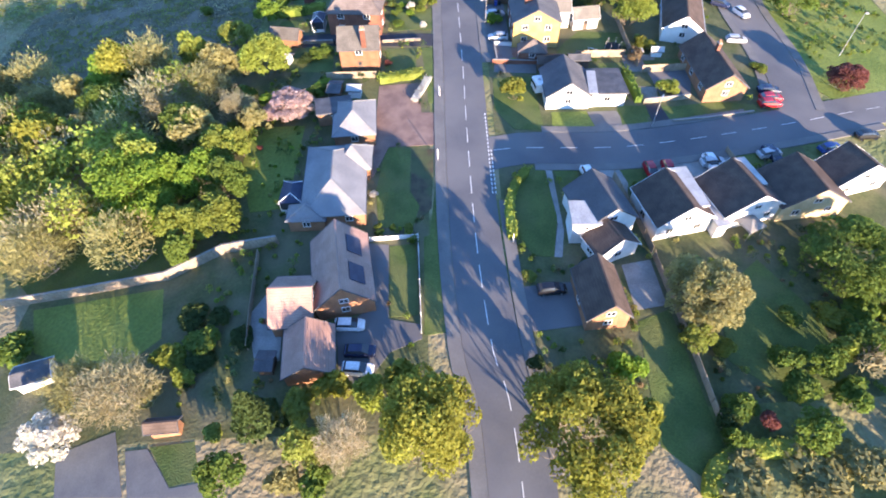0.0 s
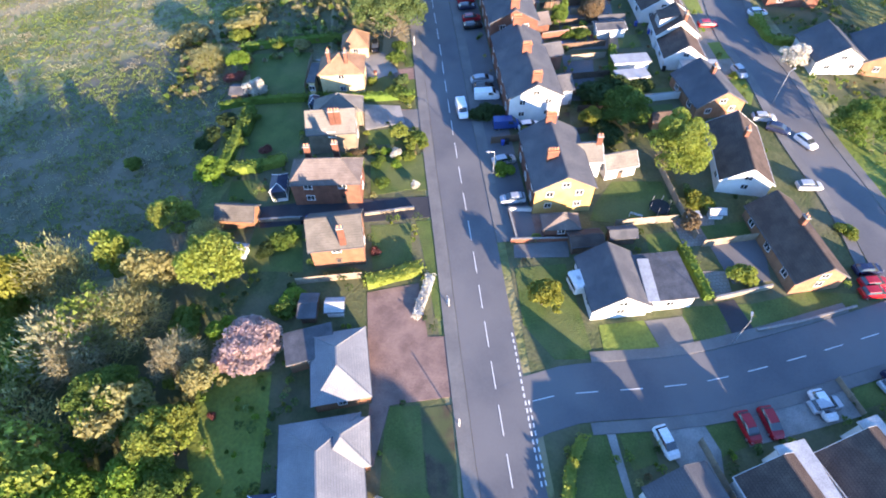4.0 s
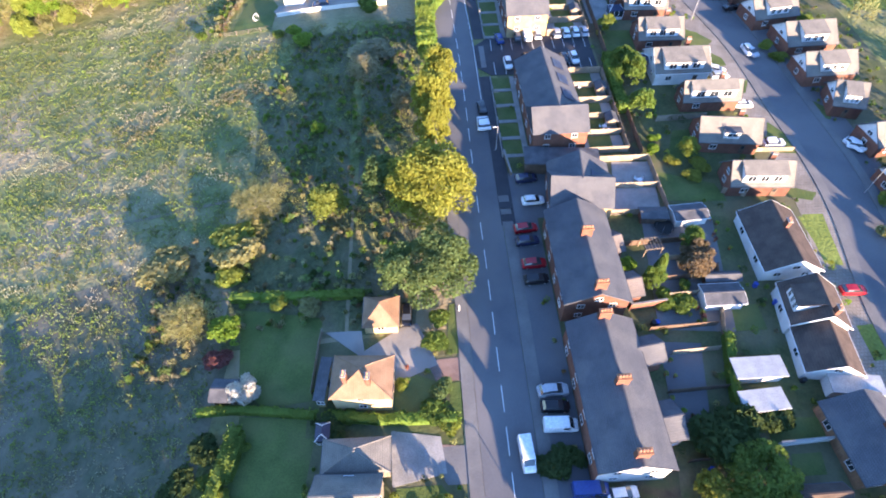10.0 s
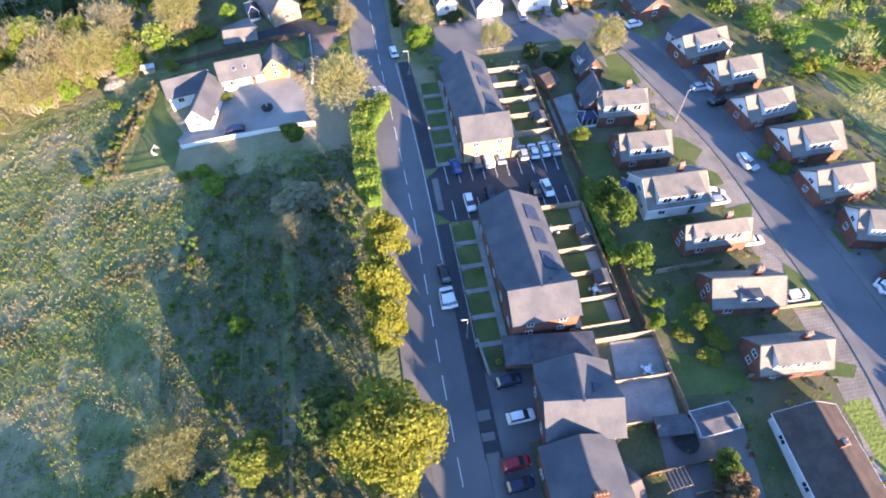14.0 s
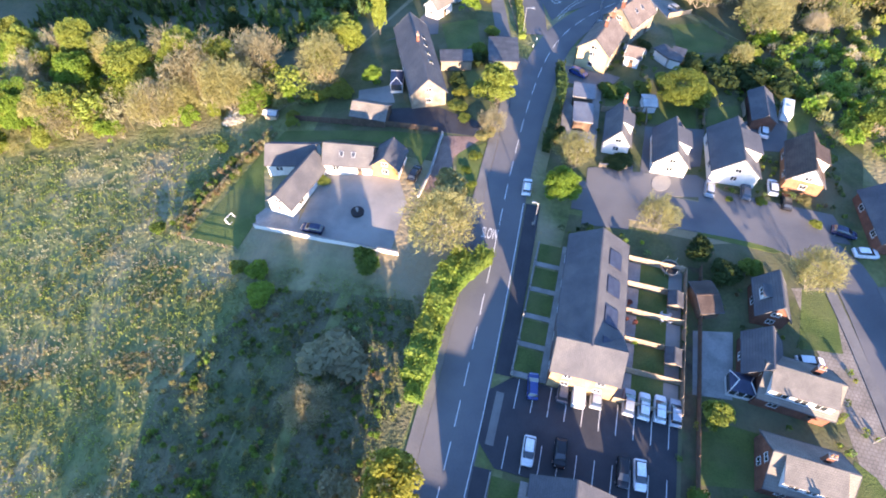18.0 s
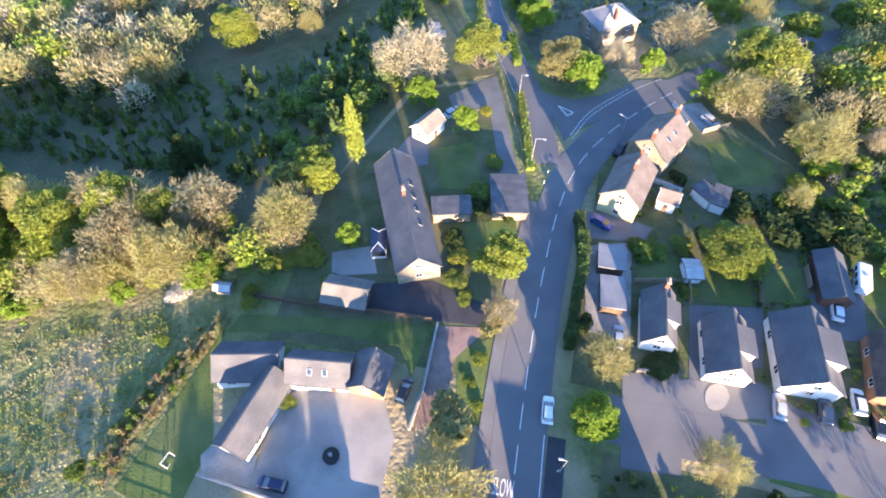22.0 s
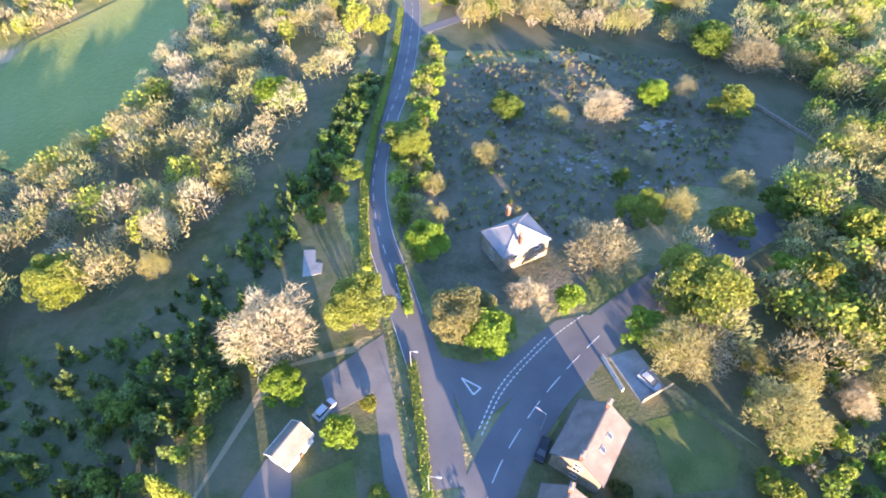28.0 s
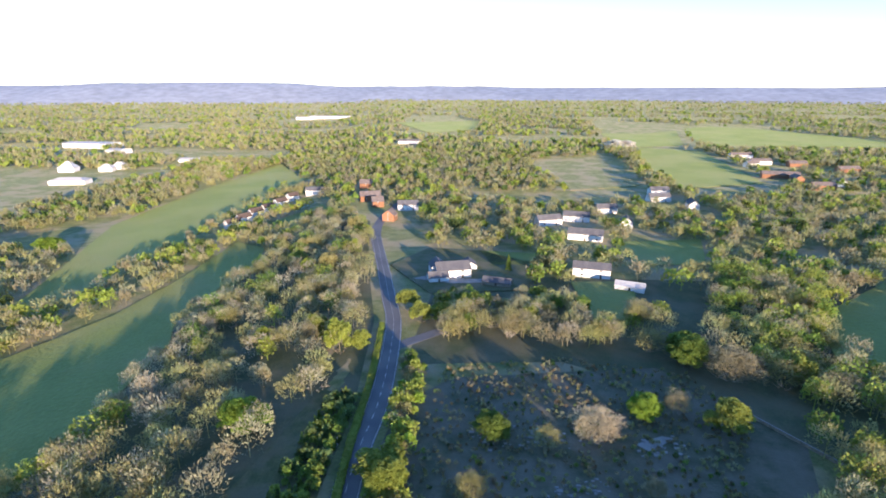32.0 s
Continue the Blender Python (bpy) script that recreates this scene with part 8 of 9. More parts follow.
# ---- sheds and small buildings ----
house(-38.1, 143.7, -5.0, 3.3, 3.0, 2.0, 2.5, "gable", "dark_wood", "roofing_felt", windows=False, door=False, name="shed")
house(41.3, 154.4, -0.2, 6.1, 3.5, 2.2, 2.7, "gable", "white_render", "roofing_felt", windows=False, door=False, name="shed")
house(41.3, 171.5, 3.7, 5.8, 3.2, 2.1, 2.5, "gable", "white_render", "roofing_felt", windows=False, door=False, name="shed")
house(40.9, 136.8, 3.1, 6.0, 2.7, 2.3, 2.5, "flat", "white_render", "pale_roofing", windows=False, door=False, name="shed")
house(42.1, 141.7, 0.0, 7.1, 2.8, 2.3, 2.5, "flat", "white_render", "pale_roofing", windows=False, door=False, name="shed")
house(42.6, 157.9, -1.7, 5.5, 1.3, 2.0, 2.4, "gable", "dark_wood", "roofing_felt", windows=False, door=False, name="shed")
house(34.9, 171.8, -3.5, 4.4, 2.1, 2.0, 2.3, "gable", "dark_wood", "roofing_felt", windows=False, door=False, name="shed")
house(43.9, 124.1, 0.3, 6.1, 2.3, 2.3, 3.2, "gable", "orange_brick", "tile_brown", windows=False, door=False, name="shed")
house(27.9, 98.7, -1.6, 3.9, 2.0, 2.1, 2.6, "gable", "dark_wood", "roofing_felt", windows=False, door=False, name="shed")
house(21.8, 98.1, 1.0, 4.7, 2.8, 2.2, 2.8, "gable", "dark_wood", "tile_brown", windows=False, door=False, name="shed")
house(-21.0, 90.4, -4.7, 2.1, 3.6, 2, 2.5, "gable", "dark_wood", "roofing_felt", windows=False, door=False, name="shed")
house(-17.2, 90.2, -3.8, 2.3, 2.0, 1.9, 2.4, "gable", "white_plastic", "pale_roofing", windows=False, door=False, name="shed")
house(-32.9, 102.7, -14.9, 1.9, 1.7, 1.8, 2.2, "gable", "white_plastic", "pale_roofing", windows=False, door=False, name="shed")
house(40.3, 101.2, -1.7, 1.9, 0.8, 1.6, 1.8, "flat", "white_plastic", "pale_roofing", windows=False, door=False, name="shed")
house(-35.3, 25.3, 4.1, 3.6, 1.4, 2.3, 3.0, "gable", "orange_brick", "tile_brown", windows=False, door=False, name="shed")
house(-57.6, 34.2, 18.6, 4.5, 2.9, 2.2, 2.8, "gable", "white_render", "roofing_felt", windows=False, door=False, name="shed")
house(-23.8, 33.2, -2.5, 1.8, 2.3, 2.0, 2.4, "gable", "dark_wood", "roofing_felt", windows=False, door=False, name="shed")
house(26.2, 295.5, 11.2, 2.5, 3.6, 2.0, 2.4, "gable", "white_plastic", "pale_roofing", windows=False, door=False, name="shed")
house(-54.0, 275.1, 7.3, 2.6, 1.5, 1.8, 2.2, "gable", "fence_wood", "pale_roofing", windows=False, door=False, name="shed")
house(37.8, 249.0, 18.3, 3.2, 5.5, 2.4, 3.0, "gable", "dark_wood", "tile_brown", windows=False, door=False, name="shed")
house(29.0, 313.9, -44.7, 4.1, 2.9, 2.2, 2.6, "flat", "white_render", "roofing_felt", windows=False, door=False, name="shed")
house(31.6, 313.4, -13.3, 2.5, 5.1, 2.2, 2.6, "flat", "white_render", "roofing_felt", windows=False, door=False, name="shed")
house(44.7, 101.7, -6.6, 2.1, 1.1, 1.6, 2, "gable", "white_plastic", "pale_roofing", windows=False, door=False, name="shed")

# ---- street lamps, posts and garden things ----
street_lamp(38.6, 79.6, 60, 6, 0.8)
street_lamp(61.9, 232.4, 20, 8, 1.2)
street_lamp(8.0, 257.7, 180, 6, 0.6)
street_lamp(-4.7, 315.2, 0, 7, 1.4)
street_lamp(12.5, 326.9, 150, 6, 1.2)
street_lamp(66.9, 128.0, 30, 7, 1.0)
street_lamp(76.8, 175.4, 40, 7, 1.0)
street_lamp(8.4, 191.1, 180, 6, 0.4)
street_lamp(82.6, 100.5, 0, 9, 0.1)
street_lamp(-10.4, 335.9, 0, 6, 0.8)
street_lamp(9.8, 115.2, 180, 5, 0.8)
post(-1.0, 71.7, 2.6)
post(-0.6, 89.3, 2.2)
post(-0.8, 89.8, 2.2)
post(-1.7, 155.0, 2.0)
post(-2.3, 226.8, 2.6)
post(-1.0, 313.3, 1.0)
post(-1.4, 310.4, 1.0)
post(7.7, 257.6, 1.0)
post(10.6, 53.3, 2.2)
post(-35.2, 415.5, 2.6)
conservatory(-24.8, 62.7, 90, 5.0, 3.6)
conservatory(-27.4, 115.0, 90, 4.2, 2.6)
conservatory(-28.5, 288.5, 105, 5.0, 2.6)
conservatory(44.0, 215.0, 45, 3.6, 3.6)
conservatory(-22.4, 136.1, 90, 2.4, 1.8, 2.0)
conservatory(43.1, 235.5, 0, 3.4, 3.0, 2.2)
goal(-49.1, 246.3, -12)
planter(-24.4, 252.0)
trampoline(32.4, 254.4, "fence_wood")
trampoline(36.5, 169.5, "rubber")
trampoline(36.1, 104.1, "rubber")
caravan(54.5, 300.6, 80)
caravan(18.8, 90.6, 100, 3.2)
billboard(-3.6, 242.3, 10)
goal(31.6, 102.7, 60)
gazebo(47.3, 54.9, 25)
garden_table(28.4, 209.2, 25)
garden_table(31.6, 195.8, 64)
garden_table(32.1, 244.5, 46)
garden_table(35.0, 180.8, 40)
drape("turning_circle", [(32.0, 274.5), (31.7, 273.6), (31.2, 272.7), (30.5, 272.1), (29.6, 271.9), (28.9, 272.1), (28.4, 272.8), (28.3, 273.6), (28.5, 274.6), (29.0, 275.5), (29.8, 276.1), (30.6, 276.3), (31.3, 276.1), (31.8, 275.4)], 0.154, "gravel", "pale round paved turning circle", "paving")
road_word("SLOW", 0.6, 253.6, 1.5)
road_word("SLOW", -14.1, 352.2, 30)
tree(18.7, 419.2, 6.0, 9.5, "midbare", "tan")
tree(48.7, 437.0, 6.0, 10.2, "mid", "bright")
tree(-21.1, 403.9, 7.0, 14.2, "mid", "lime")
tree(106.8, 468.6, 11.0, 18.7, "midbare", "tan")
tree(63.7, 479.5, 9.0, 15.9, "midbare", "tan")
tree(105.8, 451.0, 9.0, 15.7, "midbare", "tan")
tree(55.0, 376.3, 8.0, 11.1, "mid", "lime")
tree(67.5, 385.3, 8.0, 10.3, "mid", "green")
tree(69.2, 373.7, 9.0, 13.2, "midbare", "tan")
tree(81.6, 378.6, 9.0, 13.5, "mid", "lime")
tree(46.3, 360.4, 8.0, 11.8, "mid", "lime")
tree(64.3, 362.4, 8.0, 12.3, "mid", "bright")
tree(74.7, 367.7, 9.0, 12.6, "mid", "tan")
tree(40.1, 343.4, 9.0, 12.9, "midbare", "blush")
tree(31.4, 347.2, 6.0, 9.4, "mid", "bright")
tree(49.7, 343.4, 5.0, 7.0, "midbare", "tan")
tree(65.8, 338.4, 5.0, 6.7, "midbare", "blush")
tree(-33.4, 389.1, 5.0, 7.0, "mid", "green")
tree(-34.2, 380.3, 5.0, 6.0, "mid", "green")
tree(-37.5, 372.4, 5.0, 5.2, "mid", "green")
tree(-29.3, 510.6, 10.0, 12.1, "mid", "yellow")
tree(-22.5, 499.7, 9.0, 10.4, "mid", "yellow")
tree(-14.6, 501.7, 8.0, 10.5, "mid", "lime")
tree(-3.1, 510.7, 9.0, 14.5, "mid", "lime")
tree(6.2, 495.9, 9.0, 13.5, "midbare", "tan")
tree(-41.1, 472.1, 8.0, 8.2, "mid", "lime")
tree(73.6, 473.8, 10.0, 14.8, "mid", "green")
tree(111.6, 459.8, 10.0, 12.6, "midbare", "tan")
tree(96.8, 454.9, 10.0, 12.4, "midbare", "tan")
tree(-288.9, 624.5, 12.0, 22.9, "mid", "bright")
tree(226.7, 1184.2, 16.0, 50.1, "mid", "white")
tree(34.5, 569.6, 9.0, 14.9, "mid", "tan")
tree(16.5, 566.5, 10.0, 4.7, "conifer", "green")
tree(42.6, 575.3, 9.0, 12.2, "mid", "tan")

def pergola(x, y, yaw, L=3.0, W=2.4):
    """An open timber frame with slats across the top."""
    root = new("pergola")
    root.matrix_basis = pose(x, y, ground(x, y) + 0.08, 0, 0, yaw)
    tagged(root, "pale timber pergola with open slats in a yard", "pergola")
    for u in (-L / 2, L / 2):
        for w in (-W / 2, W / 2):
            part("post", box_mesh("post", 0.1, 0.1, 2.2, "fence_wood"), root, m=pose(u, w, 0))
    for w in (-W / 2, W / 2):
        part("beam", box_mesh("beam", L + 0.3, 0.08, 0.14, "fence_wood"), root, m=pose(0, w, 2.2))
    for k in range(6):
        part("slat", box_mesh("slat", 0.07, W + 0.4, 0.1, "fence_wood"), root, m=pose(-L / 2 + L * k / 5, 0, 2.34))


def wheelie_bin(x, y, yaw, material):
    root = new("wheelie_bin")
    root.matrix_basis = pose(x, y, ground(x, y) + 0.1, 0, 0, yaw)
    tagged(root, "plastic wheelie bin standing beside a wall", "bin", "wheelie bins")
    part("body", box_mesh("bin_body", 0.56, 0.62, 0.95, material, lift=0.06, bevel=0.05), root)
    part("lid", box_mesh("bin_lid", 0.6, 0.72, 0.08, material, bevel=0.02), root, m=pose(0, 0.03, 1.01))
    for s in (-0.22, 0.22):
        part("wheel", box_mesh("bin_wheel", 0.06, 0.2, 0.2, "rubber", bevel=0.05), root, m=pose(s, -0.28, 0))


def flower_pot(x, y, leaf, s=0.45):
    root = new("flower_pot")
    root.matrix_basis = pose(x, y, ground(x, y) + 0.08)
    tagged(root, "terracotta pot with a small plant on paving", "pot", "flower pots")
    v, f = [], []
    tube(v, f, (0, 0, 0), (0, 0, s), s * 0.36, s * 0.5, 10)
    part("pot", mesh_of("pot", v, f, "ceramic"), root)
    rng = np.random.default_rng(int(abs(x * 31 + y * 17)))
    vv, ff = leaf_cloud(rng, [(0, 0, s * 1.35)], [s * 0.7], 90, s * 0.2)
    part("plant", quads_mesh("plant", vv, ff, "leaf_" + leaf), root)


pergola(32.5, 164.8, 5)
for x, y, q, colour in ((12.6, 122.0, 80, "blue_plastic"), (13.4, 122.2, 95, "rubber"), (29.2, 150.6, 10, "rubber"), (29.9, 150.7, 4, "blue_plastic"), (50.2, 153.2, 80, "blue_plastic"), (49.0, 140.0, 85, "rubber"), (48.2, 156.6, 5, "blue_plastic"), (-22.3, 107.6, 0, "blue_plastic"), (-23.2, 107.5, 8, "rubber"), (31.0, 128.3, 0, "blue_plastic")):
    wheelie_bin(x, y, q, colour)
pot_rng = random.Random(12)
for x0, y0, x1, y1, n in ((28.6, 134, 32, 146, 7), (33, 150, 40, 156, 8), (44, 164, 48, 172, 7), (25.5, 195, 27.4, 212, 6), (25.5, 232, 27.4, 252, 6), (-26, 45, -24, 36, 4), (-12, 142, -10, 146, 3)):
    for k in range(n):
        flower_pot(pot_rng.uniform(x0, x1), pot_rng.uniform(y0, y1), pot_rng.choice(("green", "lime", "yellow", "red", "bright")), pot_rng.uniform(0.35, 0.6))

# ---- far fields and houses ----
MEADOW_PATH = [(-73.2, 181.6), (-59.1, 182.8), (-44.8, 183.7)]
field([(-174.7, 409.1), (-190.3, 478.7), (-174.6, 524.5), (-170.2, 571.3), (-170.1, 651.3), (-140.7, 629.6), (-127.6, 572.4), (-137.8, 515.1), (-126.3, 491.0), (-121.7, 455.2), (-117.6, 411.6), (-119.9, 388.9)], "pasture", 0)
field([(-232.0, 523.7), (-243.9, 558.2), (-301.6, 707.0), (-307.0, 855.2), (-291.3, 1073.0), (-202.7, 905.3), (-209.3, 816.4), (-215.1, 672.6), (-208.4, 572.9), (-215.0, 524.4)], "pasture", 0)
field([(263.5, 1210.5), (347.4, 1168.4), (296.0, 871.3), (196.0, 831.4), (209.0, 1014.9)], "pasture", 60)
field([(312.8, 1907.8), (520.0, 1809.3), (351.9, 1253.7), (225.9, 1207.4)], "pasture", 60)
field([(63.0, 1031.3), (193.2, 1104.9), (161.5, 844.4), (88.9, 814.3)], "meadow", 48)
field([(-235.6, 1811.3), (1.3, 1880.4), (-11.8, 1575.4), (-109.1, 1474.3)], "pasture", 84)
field([(520.3, 1767.3), (659.2, 1665.7), (764.4, 1369.4), (677.7, 1244.7), (381.3, 1256.1)], "pasture", 84)
field([(-166.6, 706.2), (-138.7, 755.5), (-127.3, 733.0), (-137.9, 677.8)], "pasture", 12)
field([(1.8, 605.2), (35.0, 601.8), (31.2, 579.8), (8.0, 578.0)], "pasture", 12)
field([(-47.7, 573.8), (-29.2, 609.0), (1.8, 605.2), (35.9, 580.2), (23.4, 539.5), (-22.1, 532.3)], "rough_lawn", 0)
field([(46.9, 553.3), (78.0, 555.6), (68.6, 512.3), (51.4, 488.7), (47.1, 510.7)], "pasture", 0)
field([(84.2, 630.8), (144.6, 642.3), (126.2, 587.0), (88.8, 584.2)], "pasture", 12)
field([(145.3, 518.0), (205.2, 565.2), (205.5, 522.4), (155.7, 462.0), (125.9, 475.5)], "pasture", 12)
house(-195.3, 699.2, 55, 11.7, 7, 4.8, 7.5, "gable", "white_render", "tile_brown", far=True)
house(-193.9, 717.2, 55, 11.3, 7, 4.8, 7.5, "gable", "white_render", "tile_brown", far=True)
house(-191.6, 736.2, 55, 11.7, 7, 4.8, 7.5, "gable", "white_render", "tile_brown", far=True)
house(-186.4, 751.3, 55, 11.1, 7, 4.8, 7.5, "gable", "white_render", "tile_brown", far=True)
house(-182.7, 772.0, 55, 11.5, 7, 4.8, 7.5, "gable", "white_render", "tile_brown", far=True)
house(-179.0, 794.2, 55, 10.9, 7, 4.8, 7.5, "gable", "white_render", "tile_brown", far=True)
house(-161.2, 809.6, 10, 17.9, 7, 4.8, 7.5, "gable", "white_render", "slate", far=True)
house(-12.8, 559.2, 15, 17.5, 11, 5, 8, "gable", "white_render", "slate", far=True)
house(-19.5, 551.2, 15, 10.0, 7, 2.8, 5, "gable", "white_render", "slate", far=True)
house(-4.3, 572.8, 100, 9.2, 7, 2.8, 5, "gable", "white_render", "slate", far=True)
house(-20.5, 562.0, 105, 9.0, 8.0, 5, 8.2, "gable", "white_render", "slate", far=True)
drape("driveway", [(-32, 552), (-12, 546), (12, 550), (16, 556), (-6, 553), (-26, 557)], 0.55, "concrete", "pale forecourt of a white villa", "driveway")
house(59.2, 564.7, -12, 18.7, 8, 5, 7.5, "gable", "white_render", "slate", far=True)
house(73.7, 545.2, -20, 13.6, 7, 2.6, 4, "gable", "white_render", "pale_roofing", far=True)
house(10.1, 547.1, -15, 13.9, 7, 2.5, 4, "gable", "stone", "slate", far=True)
house(50.8, 678.7, 20, 18.4, 8, 4.5, 7.5, "gable", "white_render", "slate", far=True)
house(73.2, 691.6, -10, 19.0, 8, 4.5, 7.5, "gable", "white_render", "slate", far=True)
house(69.9, 638.1, -15, 22.0, 8, 4.5, 7.5, "gable", "white_render", "slate", far=True)
house(101.3, 721.1, 10, 16.2, 8, 4.5, 7.5, "gable", "white_render", "slate", far=True)
house(105.6, 675.9, 80, 10.5, 8, 4.5, 7.5, "gable", "white_render", "slate", far=True)
house(157.5, 770.2, 15, 19.8, 8, 4.5, 7.5, "gable", "white_render", "slate", far=True)
house(176.6, 743.7, 80, 16.8, 8, 4.5, 7.5, "gable", "white_render", "slate", far=True)
house(167.7, 802.7, 10, 18.0, 8, 4.5, 7.5, "gable", "white_render", "slate", far=True)
house(369.6, 1085.3, 10, 32.1, 9, 5, 8, "gable", "white_render", "tile_mauve", far=True)
house(364.8, 1019.7, 0, 25.7, 9, 5, 8, "gable", "white_render", "tile_mauve", far=True)
house(330.8, 906.4, -10, 37.4, 9, 5, 8, "gable", "orange_brick", "tile_mauve", far=True)
house(336.7, 884.3, 80, 18.0, 9, 5, 8, "gable", "orange_brick", "tile_mauve", far=True)
house(400.8, 1001.4, 0, 21.4, 9, 5, 8, "gable", "orange_brick", "tile_mauve", far=True)
house(335.0, 837.6, 0, 22.1, 9, 5, 8, "gable", "orange_brick", "tile_mauve", far=True)
house(433.6, 956.1, 10, 26.6, 9, 5, 8, "gable", "orange_brick", "tile_mauve", far=True)
house(369.0, 862.5, 60, 17.3, 9, 5, 8, "gable", "white_render", "tile_mauve", far=True)
house(343.4, 996.8, 30, 21.4, 9, 5, 8, "gable", "white_render", "tile_mauve", far=True)
house(-95.1, 754.9, 20, 17.9, 9, 5, 8.5, "gable", "orange_brick", "tile_mauve", far=True)
house(-111.3, 815.9, 10, 12.3, 9, 5, 8.5, "gable", "orange_brick", "tile_mauve", far=True)
house(-65.7, 683.4, 80, 8.5, 9, 5, 8.5, "gable", "orange_brick", "tile_mauve", far=True)
house(-84.2, 731.9, 20, 9.5, 9, 5, 8.5, "gable", "orange_brick", "tile_mauve", far=True)
house(-57.0, 720.6, 10, 16.6, 7, 5, 8, "gable", "white_render", "slate", far=True)
house(-123.3, 1247.4, 5, 40.0, 7, 5, 8, "gable", "white_render", "slate", far=True)
house(-442.5, 1096.1, 10, 34.9, 16, 4, 6, "gable", "white_render", "pale_roofing", far=True)
house(-747.2, 1294.6, -5, 98.6, 40, 7, 9, "gable", "white_render", "pale_roofing", far=True)
house(-627.6, 1194.2, -5, 29.6, 30, 6, 8, "gable", "white_render", "pale_roofing", far=True)
house(-483.5, 894.7, 10, 40.3, 18, 5, 8, "hip", "white_render", "pale_roofing", far=True)
house(-556.4, 985.8, 10, 20.0, 16, 6, 14, "hip", "white_render", "pale_roofing", far=True)
house(-507.0, 993.0, 10, 17.0, 12, 5, 10, "hip", "white_render", "pale_roofing", far=True)
house(-503.2, 1014.9, 10, 17.5, 12, 5, 10, "hip", "white_render", "pale_roofing", far=True)
house(-527.9, 2200.9, 0, 140.1, 40, 8, 10, "gable", "white_render", "pale_roofing", far=True)
house(-602.4, 2146.5, 0, 58.6, 20, 8, 10, "gable", "white_render", "pale_roofing", far=True)

# ---- new terraces: gardens, fences and the car park between them ----
def terrace_gardens(y0, y1, units):
    step = (y1 - y0) / units
    for k in range(units):
        a, b = y0 + k * step, y0 + (k + 1) * step
        drape("lawn", [(9.9, a + 0.9), (13.9, a + 0.9), (13.9, b - 0.4), (9.9, b - 0.4)], 0.07, "lawn", "small mown front lawn", "lawn")
        drape("path", [(9.7, a), (14.9, a), (14.9, a + 0.85), (9.7, a + 0.85)], 0.09, "concrete", "pale flagged garden path", "path")
        drape("patio", [(25.2, a + 0.2), (27.6, a + 0.2), (27.6, b - 0.2), (25.2, b - 0.2)], 0.08, "concrete", "pale paved patio", "patio")
        drape("lawn", [(27.6, a + 0.2), (32.4, a + 0.2), (32.4, b - 0.2), (27.6, b - 0.2)], 0.07, "lawn", "small mown back lawn", "lawn")
        drape("patio", [(32.4, a + 0.2), (34.6, a + 0.2), (34.6, b - 0.2), (32.4, b - 0.2)], 0.08, "gravel", "pale paved corner of a back garden", "patio")
        fence([(25.0, a), (34.8, a)], 1.7)
        for q in (a + 0.1, a + 0.75):
            post(9.6, q, 1.0, 0.35, "concrete", "gate_pier", "pale stone gate pier at a front path")
        if k % 2:
            shed(33.2, b - 1.6, 90, 2.2, 1.8, 1.9, "fence_wood")
    fence([(25.0, y1), (34.8, y1)], 1.7)
    fence([(34.9, y0), (34.9, y1)], 1.8)
    strip("path", [(14.2, y0), (14.2, y1)], -0.3, 0.8, 0.085, "concrete", "pale flagged path along a terrace", "path")
    strip("kerb", [(9.6, y0), (9.6, y1)], -0.1, 0.1, 0.3, "concrete", "low pale garden kerb", "kerb")


terrace_gardens(189.0, 214.0, 5)
terrace_gardens(228.6, 254.4, 5)
drape("car_park", [(6.8, 217.8), (10.0, 214.6), (34.8, 214.6), (34.8, 228.4), (10.0, 228.4), (6.8, 225.4)], 0.1, "new_asphalt", "fresh black asphalt car park", "car park")
drape("crossing", [(8.0, 217.5), (9.2, 217.5), (9.2, 225.5), (8.0, 225.5)], 0.13, "pavement", "pale paved strip across a car park entrance", "paving")
bays = tagged(new("road_marking"), "white painted parking bay lines", "road marking", kind="structure")
for k in range(10):
    for y in (214.8, 223.6):
        x = 11.0 + 2.5 * k
        part("bay_line", mesh_of("bay_line", [(x + u, y + v, ground(x + u, y + v) + 0.125) for u, v in ((-0.05, 0), (0.05, 0), (0.05, 4.6), (-0.05, 4.6))], [(0, 1, 2, 3)], "road_paint"), bays)
strip("path", [tuple(p) for p in MEADOW_PATH], -0.35, 0.35, 0.06, "dry_earth", "pale trodden path across a meadow", "path")
strip("alley", [(36.4, 186), (36.4, 256)], -1.0, 1.0, 0.06, "soil", "narrow earth alley behind back gardens", "alley")
fence([(37.4, 188), (37.4, 256)], 1.7, "panel", "dark_wood")

# ---- woods ----
for leaf, seed in (("green", 1), ("lime", 2), ("tan", 3), ("olive", 4)):
    wood_mass(100, 120, 190, 300, 26, leaf, 220 + seed, 6, 12, label="mixed trees behind an estate")

